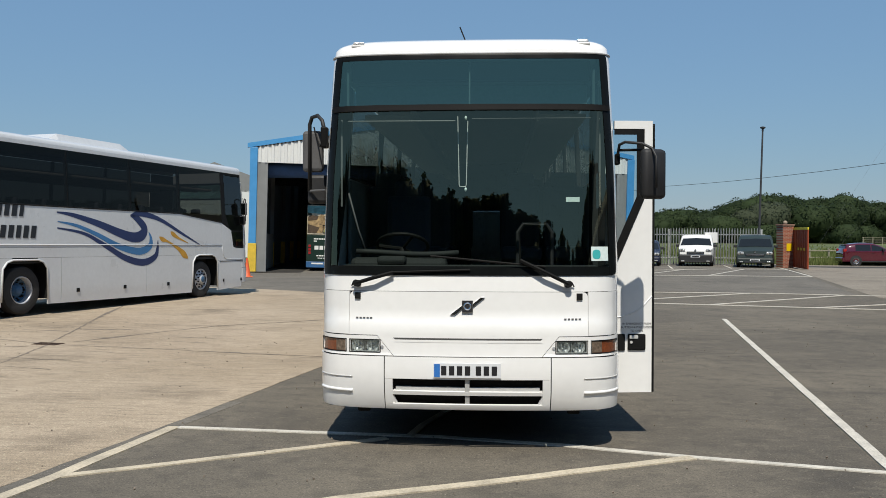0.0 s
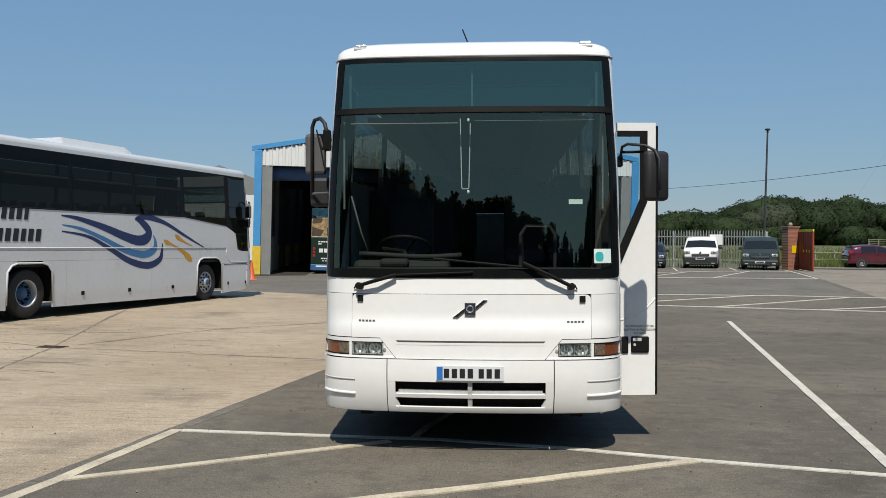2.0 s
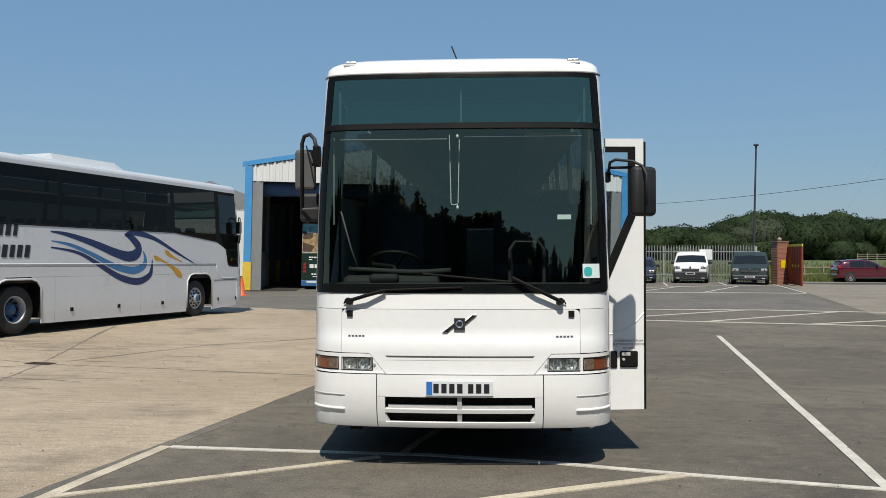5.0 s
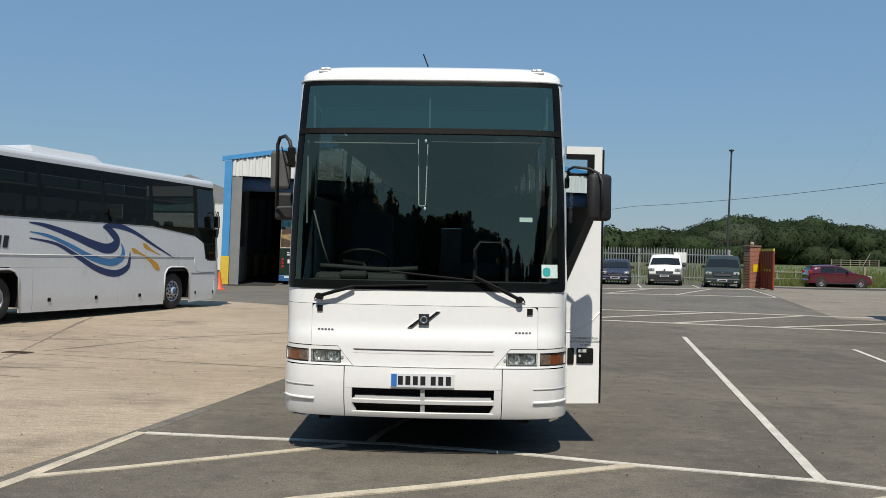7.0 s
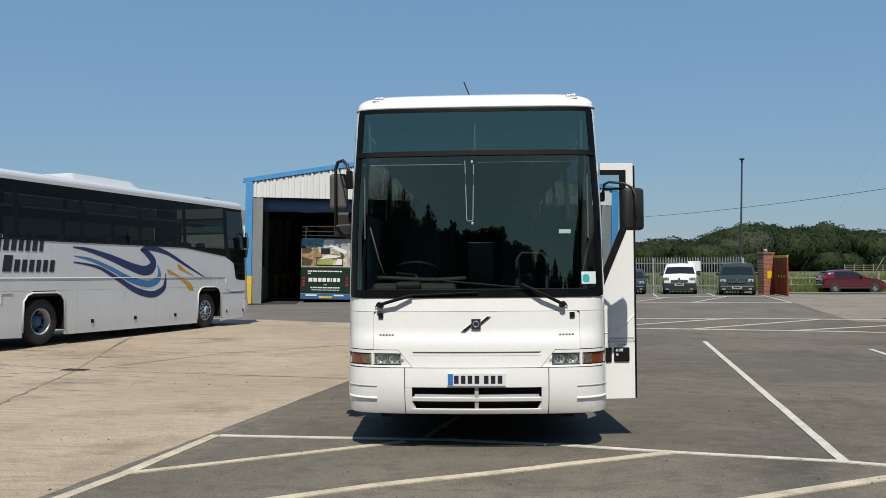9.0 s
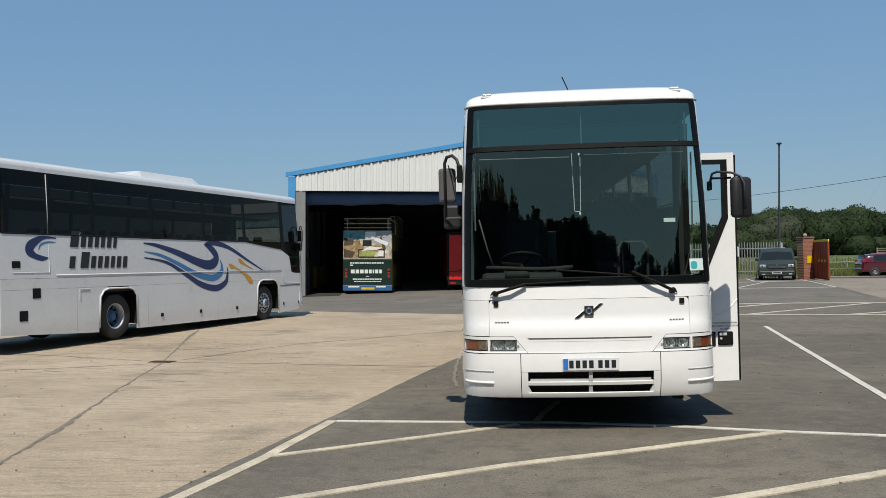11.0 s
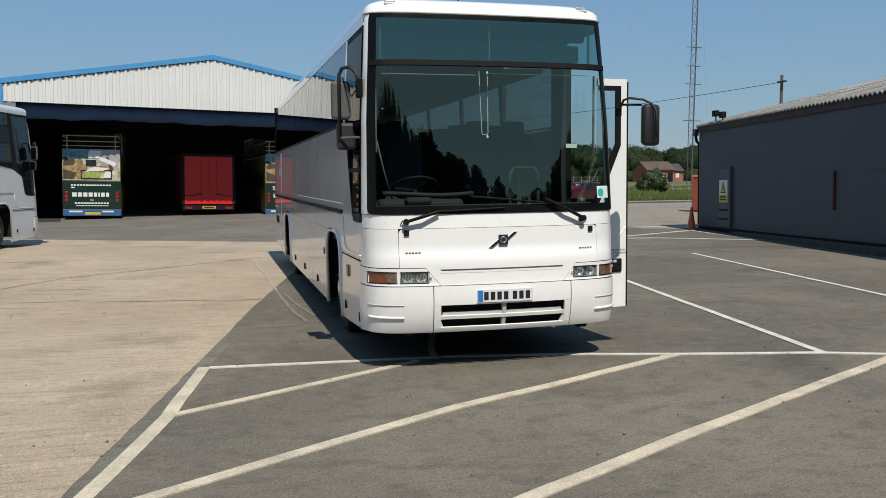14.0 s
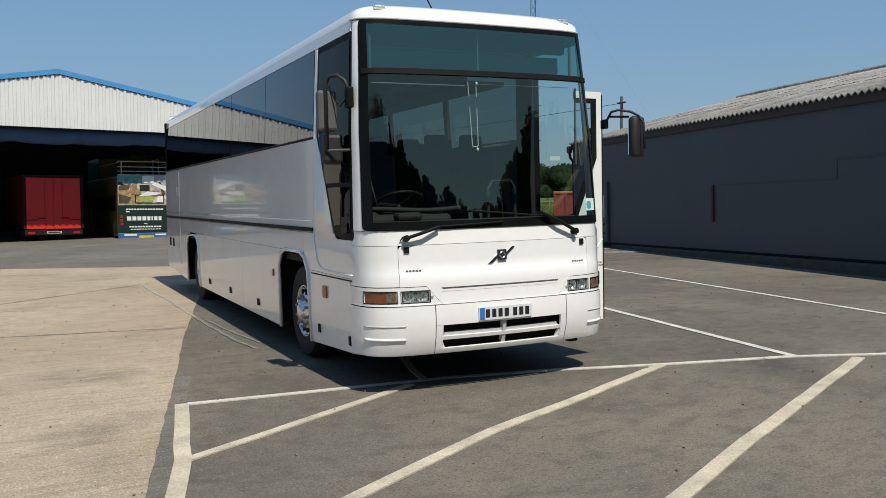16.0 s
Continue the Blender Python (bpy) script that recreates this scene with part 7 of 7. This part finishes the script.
part("pillar_cap", boxes((-0.38, 0.38, -0.38, 0.38, 2.38, 2.48), bevel=0.02), mat("brown_coping", (0.18, 0.10, 0.07), 0.8), pillar)
bm = bmesh.new()
bmesh.ops.create_uvsphere(bm, u_segments=12, v_segments=8, radius=0.12, matrix=Matrix.Translation((0.0, 0, 2.57)))
part("cap_ball", bm, mat("weathered_stone", (0.30, 0.24, 0.18), 0.9), pillar, smooth=True)
part("yellow_notice", boxes((-0.12, 0.22, -0.36, -0.34, 0.95, 1.38)), mat("yellow_notice", (0.72, 0.48, 0.0), 0.5, vary=0.05), pillar, "yellow notice plate")
GATE = mat("rust_red_gate_paint", (0.27, 0.045, 0.012), 0.7, vary=0.25, scale=3)
gate = root("yard_gate", "rust-red sheeted gate leaf standing open", "gate", pose(17.03, 43.9, fall_at(17, 43) + 0.05, 0, 0, -97.5))
part("gate_sheet", boxes((0.0, 3.9, -0.03, 0.03, 0.0, 2.1), bevel=0.006), GATE, gate)
part("gate_band", boxes((0.0, 3.9, -0.04, 0.03, 2.1, 2.23), bevel=0.006), SIGN_Y, gate, "yellow top band")
for k in range(9):
    part("gate_rib", boxes((0.05 + 0.47 * k, 0.10 + 0.47 * k, -0.05, -0.03, 0.08, 2.08)), GATE, gate)
for k in range(3):
    part("gate_lettering", boxes((1.5 + 0.75 * k, 1.8 + 0.75 * k, -0.058, -0.05, 0.98, 1.12)), SIGN_Y, gate)

WOODEN = mat("grey_weathered_timber", (0.26, 0.23, 0.17), 0.9, vary=0.25, scale=5)


def post_fence(m, n, gap, label, levels=(0.35, 0.65, 0.95), high=1.15, r=0.05):
    fnc = root("timber_fence", label, "fence", m, "timber fences")
    for k in range(n):
        part("post", boxes((k * gap - r, k * gap + r, -r, r, -0.1, high), bevel=0.01), WOODEN, fnc)
    for z in levels:
        part("rail", boxes((-0.2, (n - 1) * gap + 0.2, -r - 0.03, -r, z, z + 0.08), bevel=0.008), WOODEN, fnc)


post_fence(pose(23.3, 59.3, fall_at(25, 60), 0, 0, 10), 3, 1.5, "short weathered timber rail fence in long grass", (0.30, 0.80), 1.0)
post_fence(pose(69.5, 163.5, fall_at(75, 164), 0, 0.2, 0), 6, 1.8, "grey timber rail fence in the field", (0.6, 1.0, 1.4), 1.6, 0.07)
post_fence(pose(44.8, 76, fall_at(44, 75), 0, 0, -6), 4, 1.9, "weathered timber post-and-rail fence beside the bush", (0.35, 0.75), 1.05)
marker = root("marker_post", "pale square timber post in the field", "post", pose(33.2, 67.0, fall_at(31, 62)))
part("post", boxes((-0.09, 0.09, -0.09, 0.09, -0.1, 1.25), bevel=0.015), WOODEN, marker)
leaning = root("marker_post", "thin pale post leaning over in the field", "post", pose(75.5, 164.2, fall_at(75, 164) - 0.1, 0, 30, 0))
part("post", cyl(bmesh.new(), (0, 0, 0), (0, 0, 3.4), 0.07, 0.06, n=8), WOODEN, leaning)
house = root("brick_barn", "red brick barn with brown tiled roof and a lower wing", "barn", pose(101.8, 185, fall_at(100, 185) - 0.05, 0, 0, 10) @ Matrix.Scale(1.04, 4))
part("main_wall", boxes((-4.1, 4.0, -2.5, 2.5, 0, 2.9)), BRICK, house)
part("wing_wall", boxes((4.0, 6.9, -2.0, 2.0, 0, 2.6)), BRICK, house)
ROOF_TILES = mat("brown_roof_tiles", (0.19, 0.14, 0.11), 0.9, vary=0.25, scale=2)
GREY_TILES = mat("grey_roof_tiles", (0.12, 0.115, 0.11), 0.9, vary=0.25, scale=2)
for nm, x0, x1, hw, ze, zr, tone in (("roof", -4.35, 4.15, 2.9, 2.75, 4.8, ROOF_TILES), ("wing_roof", 4.17, 7.1, 2.4, 2.5, 4.3, GREY_TILES)):
    bm = bmesh.new()
    for s in (-1, 1):
        bm.faces.new([bm.verts.new(p) for p in ((x0, s * hw, ze), (x1, s * hw, ze), (x1, 0, zr), (x0, 0, zr))])
    bmesh.ops.solidify(bm, geom=bm.faces[:], thickness=0.12)
    part(nm, bm, tone, house)
part("gable", _slab([(-2.5, 2.9), (2.5, 2.9), (0, 4.65)], -0.1, 0.1), BRICK, house).matrix_local = pose(-4.0, 0, 0, 0, 0, 90)
part("barn_door", boxes((1.9, 3.3, -2.56, -2.5, 0, 2.2)), DARK, house)
part("window", boxes((4.6, 5.6, -2.06, -2.0, 1.0, 2.0)), FASCIA, house, "pale boarded window")

bin_box = root("steel_skip", "brick-red steel skip with an orange rim", "skip", pose(19.3, 29.2, 0.004, 0, 0, -32))
RUST_RED = mat("brick_red_steel", (0.22, 0.04, 0.022), 0.7, vary=0.35, scale=3)
part("side_panel", boxes((0.06, 1.74, 0.04, 1.2, 0.06, 1.62), bevel=0.01), RUST_RED, bin_box)
part("rim", boxes((0.0, 1.8, 0.0, 1.24, 1.62, 1.74), bevel=0.02), mat("orange_rim_paint", (0.42, 0.13, 0.04), 0.6, vary=0.2), bin_box, "faded orange rim")
for x in (0.0, 0.55, 1.1, 1.68):
    part("rib", boxes((x, x + 0.1, 0.0, 0.06, 0.0, 1.62), bevel=0.01), RUST_RED, bin_box)
part("skid", boxes((0.1, 1.7, 0.1, 1.1, 0.0, 0.06)), DARK, bin_box)

# ---------------------------------------------------------------- poles, wires, mast
POLE = mat("dark_column_paint", (0.03, 0.032, 0.035), 0.6, vary=0.15)
CREOSOTE = mat("brown_pole_timber", (0.11, 0.085, 0.065), 0.9, vary=0.3, scale=3)
lamp_post = root("street_lamp", "tall slim dark lamp column behind the fence", "street lamp", pose(16.03, 47.2, fall_at(16, 47.2), 0, 1.5, 0))
part("column", cyl(bmesh.new(), (0, 0, 0), (0, 0, 8.40), 0.075, 0.05, n=12), POLE, lamp_post)
part("lamp_head", lathe(bmesh.new(), [(0.0, 0.05), (0.0, 0.13), (0.05, 0.17), (0.09, 0.15), (0.12, 0.05), (0.12, 0.0)], (0, 0, 8.34), (0, 0, 1), 14), POLE, lamp_post, smooth=True)
part("lamp_collar", cyl(bmesh.new(), (0, 0, 8.18), (0, 0, 8.34), 0.06, n=10), POLE, lamp_post)
pole = root("utility_pole", "wooden power-line pole with a crossarm", "pole", pose(38.6, 49.4, fall_at(38.6, 49.4), 0, 0.8, 0))
part("pole_shaft", cyl(bmesh.new(), (0, 0, 0), (0, 0, 9.25), 0.16, 0.11, n=10), CREOSOTE, pole)
part("crossarm", boxes((-0.08, 0.08, -0.5, 0.5, 8.70, 8.82)), CREOSOTE, pole)
stub = root("utility_pole", "thin grey pole standing in the field", "pole", pose(81.0, 165, fall_at(81, 165)))
part("pole_shaft", cyl(bmesh.new(), (0, 0, 0), (0, 0, 7.35), 0.13, 0.10, n=8), WOODEN, stub)
WIRE = mat("dark_cable", (0.03, 0.03, 0.03), 0.6)
for a, b, sag in (((38.7, 49.4, 8.55), (20.0, 99, 7.7), 0.5), ((20.0, 99, 7.7), (-30, 222, 7.8), 1.0)):
    pts = [tuple(a[i] + (b[i] - a[i]) * k / 12 - (sag * 4 * (k / 12) * (1 - k / 12) if i == 2 else 0) for i in range(3)) for k in range(13)]
    tagged(part("overhead_cable", tube(bmesh.new(), pts, 0.022, 5), WIRE), "thin overhead electricity cable", "cable")
mast = root("radio_mast", "tall guyed lattice radio mast with aerials", "mast", pose(55.2, 90, fall_at(55, 90), 0, 1.4, 0))
LATTICE = mat("mast_steel", (0.10, 0.105, 0.11), 0.6, metal=0.4)
for k in range(3):
    a = 2 * math.pi * k / 3 + 0.4
    part("mast_leg", cyl(bmesh.new(), (0.38 * math.cos(a), 0.38 * math.sin(a), 0), (0.38 * math.cos(a), 0.38 * math.sin(a), 38), 0.045, n=6), LATTICE, mast)
bm = bmesh.new()
for j in range(38):
    for k in range(3):
        a, b = 2 * math.pi * k / 3 + 0.4, 2 * math.pi * (k + 1) / 3 + 0.4
        cyl(bm, (0.38 * math.cos(a), 0.38 * math.sin(a), j), (0.38 * math.cos(b), 0.38 * math.sin(b), j + 1), 0.02, n=4, caps=False)
tagged(part("bracing", bm, LATTICE, mast), kind="stuff")
for z, w in ((13.0, 1.1), (15.2, 0.9), (17.5, 1.0), (8.5, 1.2)):
    part("aerial_arm", boxes((-w, w, -0.04, 0.04, z, z + 0.08)), LATTICE, mast)
for dx, dy in ((-22, -4), (14, 18), (13, -18)):
    part("guy_wire", cyl(bmesh.new(), (0, 0, 34), (dx, dy, 0), 0.005, n=4), LATTICE, mast)
    part("guy_wire", cyl(bmesh.new(), (0, 0, 20), (dx * 0.9, dy * 0.9, 0), 0.004, n=4), LATTICE, mast)

# a pale gabled building far behind the livery coach
barn = root("far_shed", "distant pale grey gabled shed", "shed", pose(-22.0, 60, 0, 0, 0, 8))
part("walls", boxes((-6, 6, 0, 20, 0, 5.25)), FASCIA, barn)
part("roof", _slab([(-6.3, 5.15), (6.3, 5.15), (0, 7.48)], 0, 20), SHED_IN, barn)

# ---------------------------------------------------------------- parked vehicles
CAR_GLASS = mat("dark_car_glass", (0.012, 0.014, 0.015), 0.06, vary=0.1, spec=0.55)
TRIM_BLACK = mat("black_car_plastic", (0.02, 0.02, 0.021), 0.6, vary=0.2)
ALLOY = mat("silver_alloy", (0.55, 0.56, 0.58), 0.3, metal=0.9, vary=0.15)


def vehicle(name, label, category, m, paint, width, top, belt, roof_in, glass, wheels, wheel_r, low=0.28):
    """A car from its side profile: top is (x, z) from nose to tail, belt the sill of its windows, glass spans of x for the side windows."""
    car = root(name, label, category, m, "parked cars")
    h = max(z for _, z in top)
    half = width / 2
    y_at = lambda z: half * (1 - (roof_in * max(0, z - belt) / (h - belt)) - 0.05 * max(0, 0.45 - z))
    bm = bmesh.new()
    rows = []
    for x, z in top:
        levels = [low, 0.45, min(z, belt) - 0.06, min(z, belt), max(min(z, belt), z - 0.14), z - 0.035, z]
        side = [(y_at(v), v) for v in levels[:5]] + [(y_at(z) * 0.965, z - 0.035), (y_at(z) * 0.86, z)]
        d = min(x - top[0][0], top[-2][0] - x)
        slim = 1 - 0.11 * max(0.0, 1 - d / 0.42) ** 2                    # rounded corners in plan
        side = [(y * slim, v) for y, v in side]
        ring = [bm.verts.new((x, -y, v)) for y, v in side] + [bm.verts.new((x, 0, z + 0.03))] + [bm.verts.new((x, y, v)) for y, v in reversed(side)]
        rows.append(ring)
    for a, b in zip(rows, rows[1:]):
        for k in range(len(a) - 1):
            bm.faces.new((a[k], a[k + 1], b[k + 1], b[k]))
    for ring in (rows[0], rows[-1]):
        bm.faces.new(ring)
    bmesh.ops.remove_doubles(bm, verts=bm.verts, dist=0.002)
    body = part("body", bm, paint, car, smooth=True)
    body.data.set_sharp_from_angle(angle=radians(32))
    zt = lambda x: interp(x, top)
    for s in (-1, 1):
        for x0, x1 in glass:
            bm = bmesh.new()
            n = 8
            lo, hi = [], []
            for k in range(n + 1):
                x = x0 + (x1 - x0) * k / n
                t = max(belt + 0.03, zt(x) - 0.09)
                lo.append(bm.verts.new((x, s * (y_at(belt + 0.02) + 0.006), belt + 0.02)))
                hi.append(bm.verts.new((x, s * (y_at(t) + 0.006), t)))
            for k in range(n):
                bm.faces.new((lo[k], lo[k + 1], hi[k + 1], hi[k]))
            part("side_window", bm, CAR_GLASS, car)
        for x in wheels:
            t = part("tyre", lathe(bmesh.new(), [(-0.02, wheel_r * 0.62), (0.0, wheel_r * 0.95), (0.03, wheel_r), (0.18, wheel_r), (0.2, 0.1)], (x, s * half * 1.0, wheel_r), (0, -s, 0), 24), TYRE, car)
            part("rim", lathe(bmesh.new(), [(0.02, wheel_r * 0.66), (-0.012, wheel_r * 0.62), (0.02, wheel_r * 0.5), (0.0, wheel_r * 0.2), (-0.01, 0.0)], (x, s * half * 1.0, wheel_r), (0, -s, 0), 24), ALLOY, t)
            part("wheel_arch", lathe(bmesh.new(), [(0.0, wheel_r * 1.16), (0.002, wheel_r * 0.9), (0.03, 0.0)], (x, s * (half + 0.004), wheel_r * 1.02), (0, -s, 0), 24), TRIM_BLACK, car)
        part("door_mirror", boxes((glass[0][0] + 0.05, glass[0][0] + 0.18, s * half, s * (half + 0.2), belt + 0.02, belt + 0.18), bevel=0.03), TRIM_BLACK, car)
    # screens on the slopes between belt and roof
    peaks = [k for k in range(len(top) - 1) if max(top[k][1], top[k + 1][1]) > h - 0.12 and abs(top[k + 1][1] - top[k][1]) > 0.2]
    for k in peaks:
        (xa, za), (xb, zb) = top[k], top[k + 1]
        bm = bmesh.new()
        q = []
        for f in (0.10, 0.80):
            x, z = xa + (xb - xa) * f, za + (zb - za) * f
            q.append((x, y_at(z) * (0.92 if f < 0.5 else 0.86), z))
        nx, nz = -(zb - za), (xb - xa)
        l = math.hypot(nx, nz) or 1
        ox, oz = nx / l * 0.012, nz / l * 0.012
        if oz < 0:
            ox, oz = -ox, -oz
        lift = 0.034
        vs = [bm.verts.new((x + ox, y, z + oz + (lift if abs(y) < 0.01 else 0))) for x, yy, z in q for y in (-yy, 0, yy)]
        bm.faces.new((vs[0], vs[1], vs[4], vs[3]))
        bm.faces.new((vs[1], vs[2], vs[5], vs[4]))
        part("screen", bm, CAR_GLASS, car)
    return car


def face(car, nose, half, z_lamp, z_bump, grille_z, paint_low, plate=True, deep=0.30):
    """Lamps, grille, bumper and plate on a nose that points to -x."""
    for s in (-1, 1):
        lamp = part("headlight", boxes((nose - 0.015, nose + 0.42, s * (half * 0.58), s * (half * 0.93), z_lamp, z_lamp + 0.17), bevel=0.05), LENS, car)
        part("lamp_bowl", cyl(bmesh.new(), (nose - 0.02, s * half * 0.78, z_lamp + 0.085), (nose - 0.005, s * half * 0.78, z_lamp + 0.085), 0.055), CHROME, lamp)
        part("fog_lamp", boxes((nose - 0.085, nose, s * half * 0.62, s * half * 0.82, z_bump + 0.06, z_bump + 0.13), bevel=0.02), LENS, car)
    part("grille", boxes((nose - 0.025, nose + 0.05, -half * 0.5, half * 0.5, grille_z, grille_z + 0.12), bevel=0.015), TRIM_BLACK, car)
    for k in range(2):
        part("grille_bar", boxes((nose - 0.035, nose - 0.02, -half * 0.46, half * 0.46, grille_z + 0.03 + 0.045 * k, grille_z + 0.045 + 0.045 * k)), ALLOY, car)
    part("bumper", boxes((nose - 0.07, nose + 0.3, -half * 0.97, half * 0.97, z_bump, z_bump + deep), bevel=0.07), paint_low, car)
    part("lower_intake", boxes((nose - 0.078, nose, -half * 0.52, half * 0.52, z_bump + 0.03, z_bump + 0.10), bevel=0.01), TRIM_BLACK, car)
    part("number_plate", boxes((nose - 0.085, nose - 0.07, -0.26, 0.26, z_bump + deep - 0.17, z_bump + deep - 0.06)), PLATE, car)
    part("plate_bar", boxes((nose - 0.09, nose - 0.084, -0.2, 0.2, z_bump + deep - 0.145, z_bump + deep - 0.085)), INK, car)
    part("badge", cyl(bmesh.new(), (nose - 0.03, 0, grille_z + 0.2), (nose - 0.01, 0, grille_z + 0.2), 0.06), CHROME, car)


VAN_TOP = [(0.0, 0.60), (0.03, 0.86), (0.14, 0.98), (0.70, 1.13), (1.38, 1.70), (1.72, 1.80), (4.2, 1.80), (4.38, 1.6), (4.4, 0.6)]
NOSE_OUT = lambda x, y, a=0: pose(x, y, 0.004 + fall_at(x, y), 0, 0, 90 + a)
van = vehicle("small_van", "small white panel van parked nose outwards", "van", NOSE_OUT(11.6, 44.2, -15), mat("white_van_paint", (0.72, 0.72, 0.70), 0.35, vary=0.04), 1.94, VAN_TOP, 1.08, 0.12, [(1.1, 2.2)], (0.85, 3.55), 0.32)
face(van, 0.0, 0.97, 0.84, 0.20, 0.72, TRIM_BLACK, deep=0.48)
MPV_TOP = [(0.0, 0.56), (0.04, 0.90), (0.62, 1.08), (1.25, 1.70), (1.6, 1.80), (4.3, 1.80), (4.55, 1.55), (4.58, 0.55)]
mpv = vehicle("people_carrier", "dark green people carrier parked nose outwards", "van", NOSE_OUT(14.4, 42.2, -17), mat("dark_green_car_paint", (0.022, 0.034, 0.032), 0.45, vary=0.1, coat=0.15), 1.98, MPV_TOP, 1.08, 0.12, [(1.25, 2.2), (2.3, 3.4), (3.5, 4.5)], (0.9, 3.9), 0.34)
face(mpv, 0.0, 0.99, 0.72, 0.24, 0.66, mat("dark_green_bumper", (0.02, 0.028, 0.028), 0.4))
HATCH_TOP = [(0.0, 0.50), (0.05, 0.68), (0.95, 0.92), (1.75, 1.40), (2.3, 1.48), (3.2, 1.42), (3.78, 1.02), (3.93, 0.85), (3.95, 0.45)]
blue = vehicle("hatchback_car", "dark blue hatchback parked nose outwards", "car", NOSE_OUT(8.75, 44.4, -11), mat("dark_blue_car_paint", (0.014, 0.018, 0.042), 0.25, vary=0.1, coat=0.6), 1.75, HATCH_TOP, 0.92, 0.16, [(1.3, 2.4), (2.45, 3.4)], (0.75, 3.2), 0.31)
face(blue, 0.0, 0.87, 0.60, 0.22, 0.50, mat("dark_blue_bumper", (0.014, 0.018, 0.04), 0.3))
SMALL_TOP = [(0.0, 0.44), (0.03, 0.62), (0.14, 0.74), (0.45, 0.84), (1.05, 0.97), (1.35, 1.13), (1.72, 1.33), (2.0, 1.42), (2.4, 1.46), (3.0, 1.45), (3.45, 1.40), (3.72, 1.34), (3.84, 1.08), (3.93, 0.92), (3.96, 0.72), (3.93, 0.44)]
MAROON = mat("maroon_car_paint", (0.075, 0.003, 0.012), 0.15, vary=0.06, spec=0.6, coat=1.0)
red = vehicle("hatchback_car", "dark red hatchback parked side-on at the roadside", "car", pose(26.5, 51.35, fall_at(25, 51.5) + 0.02, 0, 0, 175), MAROON, 1.72, SMALL_TOP, 0.95, 0.2, [(1.42, 2.22), (2.28, 3.2)], (0.70, 3.18), 0.31)
face(red, 0.0, 0.86, 0.62, 0.22, 0.46, MAROON)
for s in (-1, 1):
    part("tail_light", boxes((3.72, 3.94, s * 0.64, s * 0.83, 0.90, 1.10), bevel=0.03), RED_LENS, red)
    part("sill_trim", boxes((0.95, 2.9, s * 0.845, s * 0.872, 0.24, 0.32), bevel=0.01), TRIM_BLACK, red)
    part("door_handle", boxes((2.05, 2.22, s * 0.86, s * 0.885, 0.80, 0.835), bevel=0.008), MAROON, red)
part("roof_spoiler", boxes((3.55, 3.82, -0.58, 0.58, 1.34, 1.39), bevel=0.015), MAROON, red)
part("rear_bumper", boxes((3.72, 4.0, -0.80, 0.80, 0.26, 0.55), bevel=0.07), MAROON, red)
